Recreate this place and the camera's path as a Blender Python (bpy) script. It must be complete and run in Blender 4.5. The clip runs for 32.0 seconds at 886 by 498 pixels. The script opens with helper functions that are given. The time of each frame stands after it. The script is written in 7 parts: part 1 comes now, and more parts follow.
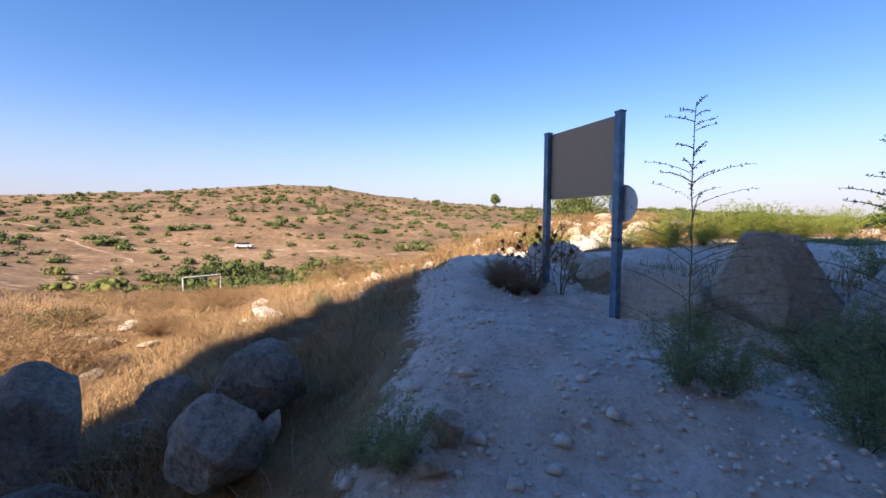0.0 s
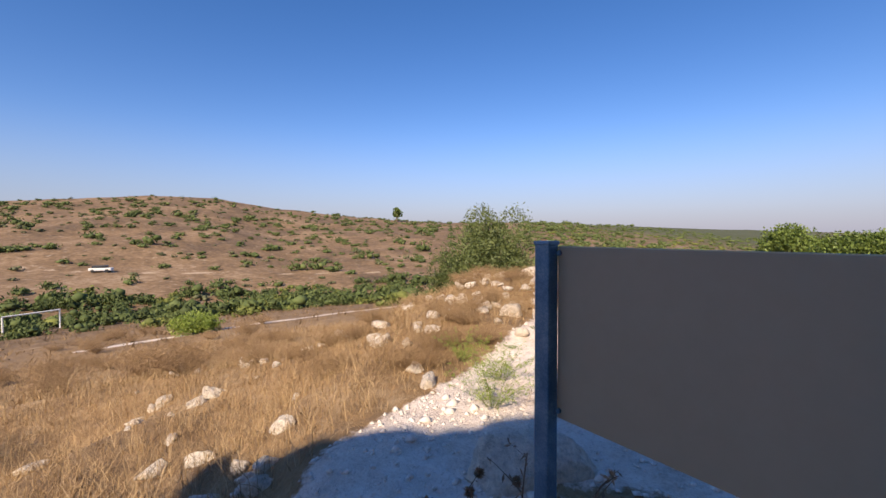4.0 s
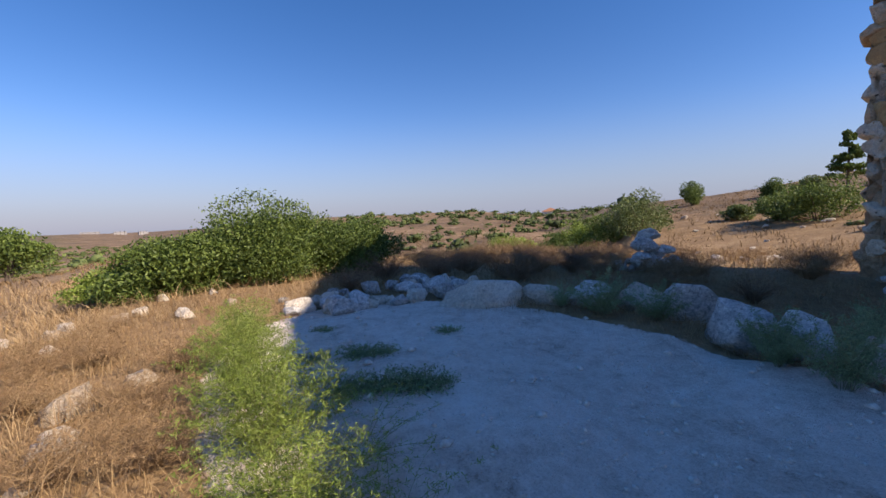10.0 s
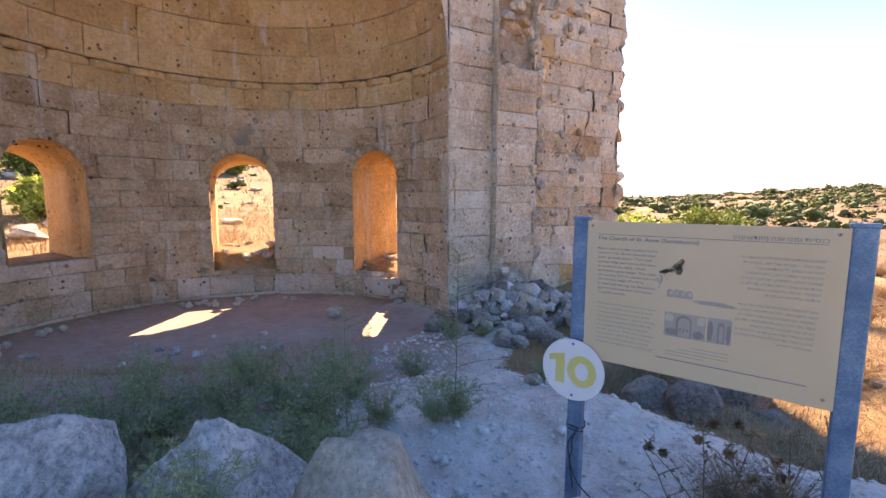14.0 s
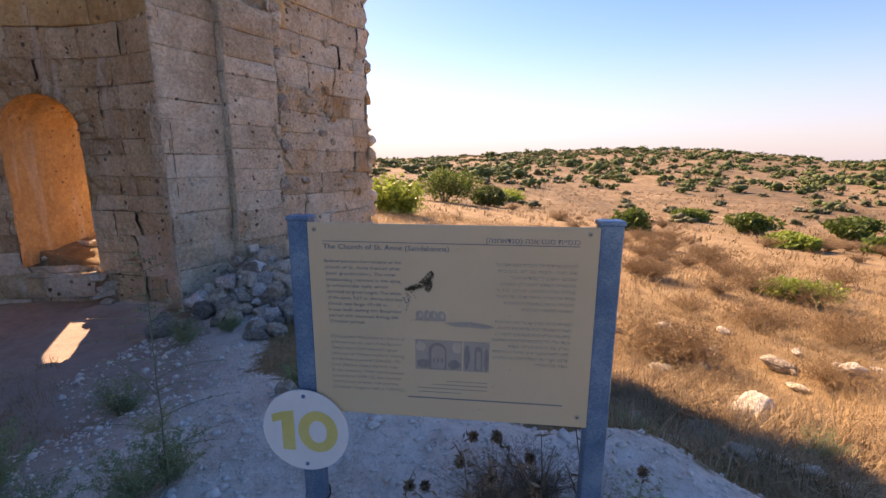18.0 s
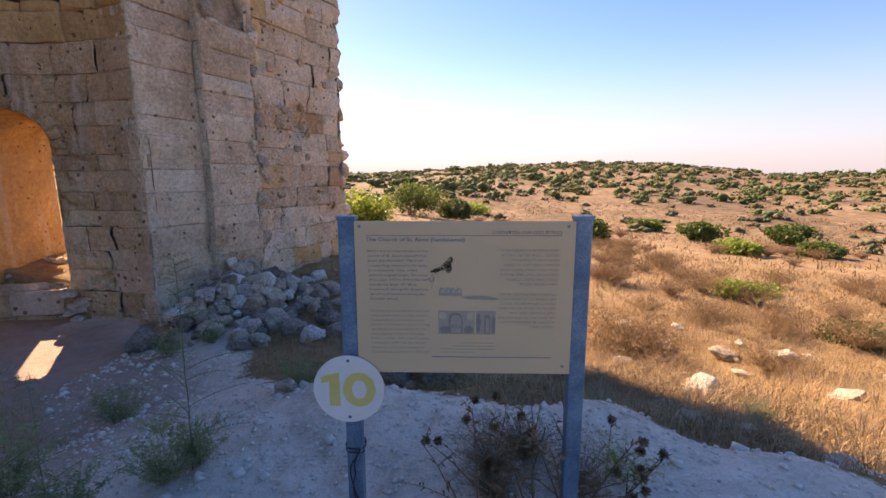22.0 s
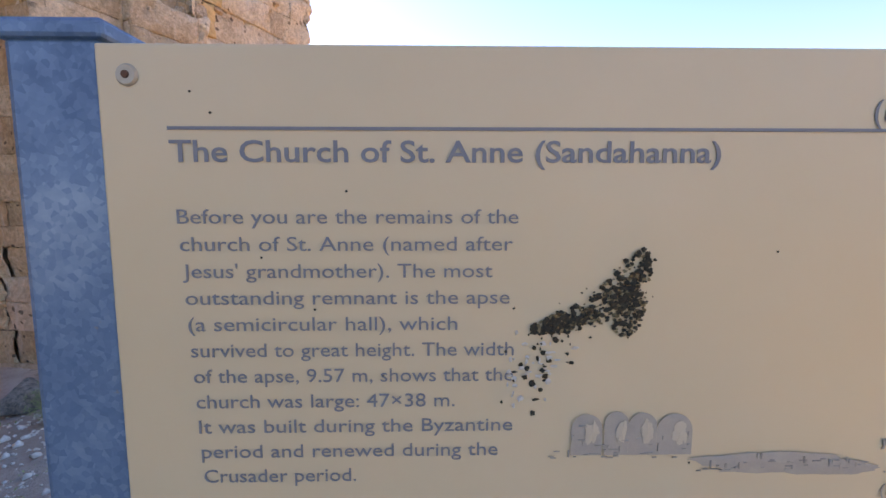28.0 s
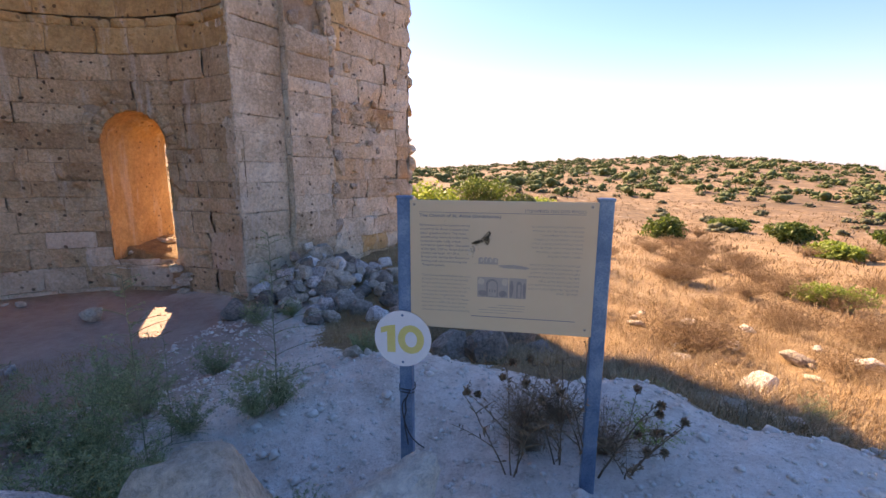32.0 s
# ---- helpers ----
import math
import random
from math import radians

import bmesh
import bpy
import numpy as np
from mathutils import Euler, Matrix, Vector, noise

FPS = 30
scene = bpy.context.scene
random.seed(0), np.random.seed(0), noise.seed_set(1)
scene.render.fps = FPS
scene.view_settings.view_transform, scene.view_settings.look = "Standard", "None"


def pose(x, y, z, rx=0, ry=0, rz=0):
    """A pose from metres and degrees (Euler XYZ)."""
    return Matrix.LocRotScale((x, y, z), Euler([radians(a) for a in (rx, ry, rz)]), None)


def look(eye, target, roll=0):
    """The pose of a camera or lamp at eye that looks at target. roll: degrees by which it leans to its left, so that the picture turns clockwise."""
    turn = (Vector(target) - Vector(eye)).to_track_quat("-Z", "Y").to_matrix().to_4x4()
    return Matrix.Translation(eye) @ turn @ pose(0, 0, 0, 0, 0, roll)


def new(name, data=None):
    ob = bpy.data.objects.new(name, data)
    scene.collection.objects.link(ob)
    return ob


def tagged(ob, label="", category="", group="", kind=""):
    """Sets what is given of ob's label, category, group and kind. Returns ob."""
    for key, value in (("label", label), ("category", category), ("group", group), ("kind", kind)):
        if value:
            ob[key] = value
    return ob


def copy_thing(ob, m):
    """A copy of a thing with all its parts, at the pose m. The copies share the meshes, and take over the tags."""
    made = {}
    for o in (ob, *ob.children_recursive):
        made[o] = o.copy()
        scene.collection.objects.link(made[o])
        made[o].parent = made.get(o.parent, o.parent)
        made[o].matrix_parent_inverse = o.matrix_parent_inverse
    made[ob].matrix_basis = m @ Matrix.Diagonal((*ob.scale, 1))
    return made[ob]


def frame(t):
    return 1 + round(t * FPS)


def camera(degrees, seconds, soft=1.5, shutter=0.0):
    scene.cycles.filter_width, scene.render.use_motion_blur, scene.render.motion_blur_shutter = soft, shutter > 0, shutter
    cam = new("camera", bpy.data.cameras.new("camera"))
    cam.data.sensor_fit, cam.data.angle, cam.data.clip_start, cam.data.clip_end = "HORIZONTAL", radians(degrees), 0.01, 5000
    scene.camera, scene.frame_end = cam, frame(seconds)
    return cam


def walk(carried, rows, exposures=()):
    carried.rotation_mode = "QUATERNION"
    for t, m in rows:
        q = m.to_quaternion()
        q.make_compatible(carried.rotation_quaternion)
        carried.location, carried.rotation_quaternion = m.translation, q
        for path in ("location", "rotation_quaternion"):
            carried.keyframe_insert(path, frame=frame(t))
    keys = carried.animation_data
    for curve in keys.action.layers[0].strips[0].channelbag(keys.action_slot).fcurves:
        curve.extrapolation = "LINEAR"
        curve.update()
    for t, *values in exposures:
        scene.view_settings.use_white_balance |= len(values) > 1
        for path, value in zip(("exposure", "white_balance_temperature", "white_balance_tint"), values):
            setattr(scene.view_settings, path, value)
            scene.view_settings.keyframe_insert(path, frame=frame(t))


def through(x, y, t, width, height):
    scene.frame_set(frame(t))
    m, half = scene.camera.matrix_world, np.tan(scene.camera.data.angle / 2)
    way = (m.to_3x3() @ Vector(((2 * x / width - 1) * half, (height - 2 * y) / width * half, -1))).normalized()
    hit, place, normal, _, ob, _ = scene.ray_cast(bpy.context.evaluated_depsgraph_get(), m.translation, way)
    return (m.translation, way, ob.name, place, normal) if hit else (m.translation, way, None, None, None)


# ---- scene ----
cam = camera(91.8, 32.0)
PATH = [
    (0, (-2.669, 3.019, 0.569), (-0.873, 2.150, 0.440), 0.2),
    (0.5, (-2.361, 2.666, 0.653), (-0.685, 1.582, 0.536), 0.4),
    (1, (-2.107, 2.372, 0.827), (-0.515, 1.166, 0.716), 0.5),
    (1.5, (-1.828, 1.838, 0.952), (-0.208, 0.670, 0.849), -0.3),
    (2, (-1.490, 1.788, 1.066), (0.001, 0.459, 0.956), 0.7),
    (2.5, (-1.209, 1.531, 1.247), (0.283, 0.203, 1.132), 0.5),
    (3, (-0.837, 1.444, 1.323), (0.663, 0.125, 1.219), 0.3),
    (3.5, (-0.471, 1.417, 1.480), (1.090, 0.169, 1.410), -0.2),
    (5.5, (1.378, 0.907, 1.597), (2.767, -0.528, 1.490), -0.4),
    (6, (1.685, 0.625, 1.585), (2.894, -0.963, 1.459), -0.6),
    (6.5, (1.995, 0.254, 1.665), (3.000, -1.470, 1.531), -1.0),
    (7, (2.247, -0.212, 1.724), (3.095, -2.020, 1.605), -1.2),
    (7.5, (2.491, -0.522, 1.711), (3.213, -2.384, 1.608), -1.2),
    (8, (2.791, -0.825, 1.761), (3.311, -2.754, 1.663), -1.3),
    (8.5, (2.838, -1.182, 1.755), (3.054, -3.167, 1.640), -1.7),
    (9, (2.749, -1.559, 1.774), (2.607, -3.550, 1.648), -2.2),
    (9.5, (2.611, -1.870, 1.779), (1.968, -3.759, 1.643), -2.5),
    (10, (2.428, -2.047, 1.733), (1.273, -3.673, 1.584), -2.5),
    (10.5, (2.116, -2.138, 1.647), (0.588, -3.417, 1.476), -2.4),
    (11, (1.818, -2.219, 1.616), (0.019, -3.072, 1.427), -2.0),
    (11.5, (1.556, -2.334, 1.598), (-0.425, -2.521, 1.394), -1.5),
    (12, (1.354, -2.345, 1.587), (-0.600, -1.973, 1.374), -1.1),
    (12.5, (1.217, -2.280, 1.572), (-0.599, -1.469, 1.352), -0.7),
    (13, (0.985, -2.337, 1.576), (-0.609, -1.149, 1.358), -0.2),
    (13.5, (0.810, -2.318, 1.576), (-0.534, -0.854, 1.356), 0.1),
    (14, (0.625, -2.168, 1.593), (-0.462, -0.503, 1.369), 0.2),
    (14.5, (0.485, -2.039, 1.577), (-0.331, -0.226, 1.356), 0.2),
    (15, (0.355, -1.951, 1.639), (-0.176, -0.035, 1.418), 0.3),
    (15.5, (0.355, -1.884, 1.640), (0.067, 0.083, 1.425), 0.1),
    (17.5, (0.597, -1.433, 1.726), (0.507, 0.542, 1.419), 0.3),
    (18, (0.577, -1.407, 1.694), (0.500, 0.552, 1.299), 0.2),
    (18.5, (0.598, -1.402, 1.656), (0.527, 0.537, 1.169), 0.2),
    (19, (0.595, -1.549, 1.638), (0.535, 0.381, 1.115), 0.3),
    (19.5, (0.528, -1.726, 1.653), (0.486, 0.219, 1.188), 0.2),
    (20, (0.460, -1.889, 1.657), (0.468, 0.068, 1.248), 0.2),
    (20.5, (0.404, -2.013, 1.689), (0.458, -0.045, 1.337), 0.1),
    (21, (0.341, -2.044, 1.628), (0.419, -0.073, 1.298), 0.2),
    (21.5, (0.351, -1.976, 1.647), (0.429, -0.006, 1.311), -0.0),
    (22, (0.374, -1.859, 1.684), (0.456, 0.112, 1.352), -0.1),
    (22.5, (0.425, -1.710, 1.686), (0.492, 0.262, 1.358), -0.3),
    (23, (0.482, -1.576, 1.697), (0.534, 0.395, 1.359), -0.2),
    (23.5, (0.500, -1.438, 1.653), (0.547, 0.534, 1.323), 0.1),
    (24, (0.393, -1.280, 1.617), (0.441, 0.694, 1.299), 0.2),
    (24.5, (0.324, -1.065, 1.597), (0.382, 0.909, 1.285), 0.2),
    (26.5, (0.290, -0.341, 1.391), (0.480, 1.642, 1.211), -0.1),
    (27, (0.298, -0.329, 1.377), (0.491, 1.653, 1.192), -0.1),
    (27.5, (0.297, -0.333, 1.373), (0.489, 1.648, 1.182), 0.0),
    (28, (0.295, -0.358, 1.377), (0.474, 1.623, 1.170), 0.0),
    (28.5, (0.313, -0.469, 1.418), (0.401, 1.501, 1.088), -0.2),
    (29, (0.302, -0.702, 1.468), (0.381, 1.267, 1.130), 0.0),
    (29.5, (0.304, -0.935, 1.537), (0.371, 1.027, 1.152), 0.1),
    (30, (0.387, -1.194, 1.593), (0.341, 0.762, 1.180), 0.5),
    (30.5, (0.479, -1.490, 1.562), (0.392, 0.470, 1.173), 0.5),
    (31, (0.542, -1.709, 1.563), (0.406, 0.249, 1.180), 0.6),
    (31.5, (0.526, -1.970, 1.611), (0.344, -0.013, 1.242), 0.3),
    (32, (0.491, -2.235, 1.643), (0.273, -0.279, 1.288), 0.2),
]

EXPOSURES = [(0.0, 1.2, 7300, 18), (2.0, 1.0, 7300, 18), (3.5, 0.75, 7000, 17), (6.0, 0.25, 6600, 14), (9.0, 0.3, 6600, 14), (10.0, 0.6, 6600, 15), (11.0, 1.25, 7800, 18), (12.0, 1.95, 8800, 23),
             (13.0, 2.75, 9600, 26), (15.0, 1.6, 9300, 27), (17.5, 1.33, 9300, 27), (19.0, 1.68, 9300, 27), (22.0, 1.48, 9300, 27), (24.5, 1.42, 9600, 27), (27.0, 2.25, 12300, 27), (28.0, 2.45, 11800, 28), (29.0, 1.95, 10200, 26), (29.5, 1.65, 9300, 25), (30.0, 1.65, 9400, 26), (32.0, 1.8, 9300, 28)]
walk(cam, [(t, look(e, a, roll)) for t, e, a, roll in PATH], EXPOSURES)

# ---- daylight: sun behind the ruin, clear sky ----
SUN_AZ, SUN_EL = 120.0, 37.0          # degrees from +x towards +y, and above the horizon
world = bpy.data.worlds.new("sky")
scene.world = world
world.use_nodes = True
wn = world.node_tree.nodes
sky = wn.new("ShaderNodeTexSky")
sky.sky_type = "NISHITA"
sky.sun_disc = False
sky.sun_elevation = radians(SUN_EL)
sky.sun_rotation = radians(90 - SUN_AZ)
sky.air_density, sky.dust_density, sky.ozone_density = 1.0, 0.12, 4.0
wn["Background"].inputs["Strength"].default_value = 0.1
# a thin lavender haze low over the horizon, alike all round
up = wn.new("ShaderNodeSeparateXYZ")
world.node_tree.links.new(wn.new("ShaderNodeTexCoord").outputs["Generated"], up.inputs[0])
low = wn.new("ShaderNodeMapRange")
low.interpolation_type = "SMOOTHSTEP"
low.inputs["From Min"].default_value, low.inputs["From Max"].default_value = 0.24, -0.03
low.inputs["To Min"].default_value, low.inputs["To Max"].default_value = 0.0, 0.9
world.node_tree.links.new(up.outputs[2], low.inputs["Value"])
haze = wn.new("ShaderNodeMix")
haze.data_type, haze.blend_type = "RGBA", "MIX"
haze.inputs[7].default_value = (1.85, 2.4, 3.45, 1)
world.node_tree.links.new(low.outputs[0], haze.inputs[0])
clear = wn.new("ShaderNodeHueSaturation")
clear.inputs["Saturation"].default_value = 1.27
world.node_tree.links.new(sky.outputs[0], clear.inputs["Color"])
violet = wn.new("ShaderNodeMix")
violet.data_type, violet.blend_type = "RGBA", "MULTIPLY"
violet.inputs[0].default_value = 1.0
violet.inputs[7].default_value = (1.12, 0.9, 1.0, 1)
world.node_tree.links.new(clear.outputs[0], violet.inputs[6])
world.node_tree.links.new(violet.outputs[2], haze.inputs[6])
world.node_tree.links.new(haze.outputs[2], wn["Background"].inputs["Color"])
sun_data = bpy.data.lights.new("sun", "SUN")
sun_data.energy, sun_data.angle, sun_data.color = 4.6, radians(0.5), (1.0, 0.88, 0.7)
sun = new("sun", sun_data)
sun_way = Vector((math.cos(radians(SUN_AZ)) * math.cos(radians(SUN_EL)), math.sin(radians(SUN_AZ)) * math.cos(radians(SUN_EL)), math.sin(radians(SUN_EL))))
sun.matrix_world = look(sun_way * 60, (0, 0, 0))


# ---- small tools ----
def fade(t):
    t = np.clip(t, 0, 1)
    return t * t * (3 - 2 * t)


def hash2(ix, iy):
    n = (ix.astype(np.int64) * 374761393 + iy.astype(np.int64) * 668265263) & 0xFFFFFFFF
    n = ((n ^ (n >> 13)) * 1274126177) & 0xFFFFFFFF
    return ((n ^ (n >> 16)) & 0xFFFF) / 65535.0


def vn(x, y, s=0):
    """Smooth value noise, 0 to 1."""
    x, y = np.asarray(x, float) + s * 17.31, np.asarray(y, float) - s * 9.77
    ix, iy = np.floor(x), np.floor(y)
    fx, fy = fade(x - ix), fade(y - iy)
    a, b = hash2(ix, iy), hash2(ix + 1, iy)
    c, d = hash2(ix, iy + 1), hash2(ix + 1, iy + 1)
    return (a * (1 - fx) + b * fx) * (1 - fy) + (c * (1 - fx) + d * fx) * fy


def fbm(x, y, octaves=4, s=0):
    out, amp, total = 0, 1.0, 0.0
    for k in range(octaves):
        out, total = out + amp * vn(np.asarray(x) * 2**k, np.asarray(y) * 2**k, s + 5 * k), total + amp
        amp *= 0.5
    return out / total


def n3(p, scale, octaves=3, s=0):
    x, y, z = p[:, 0] * scale, p[:, 1] * scale, p[:, 2] * scale
    return (fbm(x + z * 0.31, y, octaves, s) + fbm(y + x * 0.27, z, octaves, s + 3) + fbm(z + y * 0.23, x, octaves, s + 7)) / 3


def mesh_of(name, verts, faces, material, smooth=False):
    me = bpy.data.meshes.new(name)
    me.from_pydata([tuple(v) for v in np.asarray(verts, float).tolist()], [], faces if isinstance(faces, list) else faces.tolist())
    me.materials.append(material)
    if smooth:
        me.polygons.foreach_set("use_smooth", [True] * len(me.polygons))
    me.update()
    return me


def fast_mesh(name, verts, faces, material):
    """A mesh of many alike faces."""
    faces = np.asarray(faces, np.int32)
    me = bpy.data.meshes.new(name)
    me.vertices.add(len(verts))
    me.vertices.foreach_set("co", np.asarray(verts, np.float32).ravel())
    me.loops.add(faces.size)
    me.loops.foreach_set("vertex_index", faces.ravel())
    me.polygons.add(len(faces))
    me.polygons.foreach_set("loop_start", np.arange(0, faces.size, faces.shape[1], dtype=np.int32))
    me.polygons.foreach_set("loop_total", np.full(len(faces), faces.shape[1], np.int32))
    me.materials.append(material)
    me.update(calc_edges=True)
    return me


def bm_mesh(name, bm, material, smooth=False):
    me = bpy.data.meshes.new(name)
    bm.to_mesh(me)
    bm.free()
    me.materials.append(material)
    if smooth:
        me.polygons.foreach_set("use_smooth", [True] * len(me.polygons))
    return me


def child(name, mesh, parent, label="", m=None):
    ob = new(name, mesh)
    ob.parent = parent
    if m is not None:
        ob.matrix_local = m
    if label:
        ob["label"] = label
    return ob


def part(name, bm, material, parent, label="", smooth=False):
    return child(name, bm_mesh(name, bm, material, smooth), parent, label)


def box(bm, x0, x1, y0, y1, z0, z1, bevel=0.0):
    made = bmesh.ops.create_cube(bm, size=1.0, matrix=Matrix.LocRotScale(((x0 + x1) / 2, (y0 + y1) / 2, (z0 + z1) / 2), None, (x1 - x0, y1 - y0, z1 - z0)))
    if bevel:
        edges = list({e for v in made["verts"] for e in v.link_edges})
        bmesh.ops.bevel(bm, geom=edges, offset=bevel, segments=2, affect="EDGES", profile=0.5)
    return bm


def grid_faces(nx, ny, wrap=False):
    i, j = np.meshgrid(np.arange(nx if wrap else nx - 1), np.arange(ny - 1), indexing="ij")
    i2 = (i + 1) % nx
    return np.stack([i * ny + j, i2 * ny + j, i2 * ny + j + 1, i * ny + j + 1], -1).reshape(-1, 4)

# ---- materials ----
def nodes_of(name, roughness=0.9):
    m = bpy.data.materials.new(name)
    m.use_nodes = True
    b = m.node_tree.nodes["Principled BSDF"]
    b.inputs["Roughness"].default_value = roughness
    return m, m.node_tree.nodes, m.node_tree.links, b


def link_noise(nt, lk, coord, scale, detail=4.0, rough=0.6, distort=0.0):
    n = nt.new("ShaderNodeTexNoise")
    n.inputs["Scale"].default_value, n.inputs["Detail"].default_value = scale, detail
    n.inputs["Roughness"].default_value, n.inputs["Distortion"].default_value = rough, distort
    lk.new(coord, n.inputs["Vector"])
    return n.outputs["Fac"]


def ramp(nt, lk, fac, stops):
    r = nt.new("ShaderNodeValToRGB")
    r.color_ramp.elements[0].position, r.color_ramp.elements[0].color = stops[0][0], (*stops[0][1], 1)
    r.color_ramp.elements[1].position, r.color_ramp.elements[1].color = stops[-1][0], (*stops[-1][1], 1)
    for p, c in stops[1:-1]:
        r.color_ramp.elements.new(p).color = (*c, 1)
    lk.new(fac, r.inputs[0])
    return r.outputs[0]


def mix(nt, lk, fac, a, b, mode="MIX"):
    n = nt.new("ShaderNodeMix")
    n.data_type, n.blend_type = "RGBA", mode
    for value, slot in ((fac, n.inputs[0]), (a, n.inputs[6]), (b, n.inputs[7])):
        if isinstance(value, (int, float)):
            slot.default_value = value
        elif isinstance(value, tuple):
            slot.default_value = (*value, 1)
        else:
            lk.new(value, slot)
    return n.outputs[2]


def maths(nt, lk, op, a, b=0.0, clamp=False):
    n = nt.new("ShaderNodeMath")
    n.operation, n.use_clamp = op, clamp
    for value, slot in ((a, n.inputs[0]), (b, n.inputs[1])):
        if isinstance(value, (int, float)):
            slot.default_value = value
        else:
            lk.new(value, slot)
    return n.outputs[0]


def bump(nt, lk, bsdf, height, strength=0.5, distance=0.02):
    n = nt.new("ShaderNodeBump")
    n.inputs["Strength"].default_value, n.inputs["Distance"].default_value = strength, distance
    lk.new(height, n.inputs["Height"])
    lk.new(n.outputs[0], bsdf.inputs["Normal"])


def stone(name, light, mid, dark, scale=1.0, stain=(0.12, 0.1, 0.085), stain_amount=0.5, spread=0.3, relief=0.5, soot=None, streaks=0.0, mottle_shade=0.4):
    """Weathered limestone: blotches, grain, pits, grey lichen, specks that stand in for fine shading; each piece a
    little different.
    """
    m, nt, lk, b = nodes_of(name, 0.92)
    co = nt.new("ShaderNodeTexCoord").outputs["Object"]
    geo = nt.new("ShaderNodeNewGeometry").outputs["Position"]
    info = nt.new("ShaderNodeObjectInfo").outputs["Random"]
    big = link_noise(nt, lk, geo, 0.9 * scale, 5, 0.65, 0.4)
    fine = link_noise(nt, lk, geo, 14 * scale, 6, 0.7)
    grain = link_noise(nt, lk, geo, 90 * scale, 3, 0.7)
    tone = maths(nt, lk, "ADD", maths(nt, lk, "MULTIPLY", big, 0.55), maths(nt, lk, "MULTIPLY", fine, 0.45))
    tone = maths(nt, lk, "ADD", tone, maths(nt, lk, "MULTIPLY", maths(nt, lk, "SUBTRACT", info, 0.5), spread))
    col = ramp(nt, lk, tone, [(0.36, dark), (0.5, mid), (0.63, light)])
    col = mix(nt, lk, maths(nt, lk, "MULTIPLY", maths(nt, lk, "SUBTRACT", grain, 0.35, True), 0.5), col, (0.9, 0.84, 0.74), "MULTIPLY")
    # mottled tone, plus light and dark specks coloured in for missing relief shading
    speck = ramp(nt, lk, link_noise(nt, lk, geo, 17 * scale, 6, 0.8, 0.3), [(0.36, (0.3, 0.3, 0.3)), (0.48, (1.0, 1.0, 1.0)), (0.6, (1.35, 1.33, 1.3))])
    col = mix(nt, lk, mottle_shade, col, speck, "MULTIPLY")
    rough_ = link_noise(nt, lk, geo, 5.5 * scale, 5, 0.7, 0.3)
    blot = link_noise(nt, lk, geo, 2.3 * scale, 6, 0.75, 0.6)
    mask = ramp(nt, lk, blot, [(0.5, (0, 0, 0)), (0.72, (1, 1, 1))])
    spots = ramp(nt, lk, link_noise(nt, lk, geo, 26 * scale, 4, 0.7), [(0.58, (0, 0, 0)), (0.66, (1, 1, 1))])
    stained = maths(nt, lk, "MULTIPLY", maths(nt, lk, "MAXIMUM", mask, maths(nt, lk, "MULTIPLY", spots, 0.5)), stain_amount)
    col = mix(nt, lk, stained, col, stain)
    if streaks:
        squash = nt.new("ShaderNodeMapping")
        squash.inputs["Scale"].default_value = (2.2, 2.2, 0.28)
        lk.new(geo, squash.inputs["Vector"])
        run = ramp(nt, lk, link_noise(nt, lk, squash.outputs[0], 1.6, 5, 0.7, 0.3), [(0.55, (0, 0, 0)), (0.7, (1, 1, 1))])
        col = mix(nt, lk, maths(nt, lk, "MULTIPLY", run, streaks), col, (0.72, 0.64, 0.54))
        run = ramp(nt, lk, link_noise(nt, lk, squash.outputs[0], 3.1, 5, 0.7, 0.6), [(0.57, (0, 0, 0)), (0.72, (1, 1, 1))])
        col = mix(nt, lk, maths(nt, lk, "MULTIPLY", run, streaks * 0.6), col, (0.4, 0.29, 0.2))
        cells = nt.new("ShaderNodeTexVoronoi")
        cells.inputs["Scale"].default_value = 6.5
        warp = nt.new("ShaderNodeVectorMath")
        warp.operation = "MULTIPLY_ADD"
        warp.inputs[1].default_value, warp.inputs[2].default_value = (0.07, 0.07, 0.07), (0, 0, 0)
        wob = nt.new("ShaderNodeTexNoise")
        wob.inputs["Scale"].default_value = 9.0
        lk.new(geo, wob.inputs["Vector"])
        lk.new(wob.outputs["Color"], warp.inputs[0])
        lk.new(geo, warp.inputs[2])
        lk.new(warp.outputs[0], cells.inputs["Vector"])
        chosen = nt.new("ShaderNodeSeparateColor")
        lk.new(cells.outputs["Color"], chosen.inputs[0])
        size = maths(nt, lk, "MULTIPLY", maths(nt, lk, "SUBTRACT", chosen.outputs[0], 0.3), 0.42)
        pits = ramp(nt, lk, maths(nt, lk, "MULTIPLY", maths(nt, lk, "SUBTRACT", size, cells.outputs["Distance"]), 9.0), [(0.0, (0, 0, 0)), (0.35, (1, 1, 1))])
        pits = maths(nt, lk, "MULTIPLY", pits, ramp(nt, lk, link_noise(nt, lk, geo, 0.8, 4, 0.6), [(0.38, (0.2, 0.2, 0.2)), (0.52, (1, 1, 1))]))
        # the shade inside the pits is painted into the colour
        col = mix(nt, lk, maths(nt, lk, "MULTIPLY", pits, 0.85), col, (0.11, 0.07, 0.042))
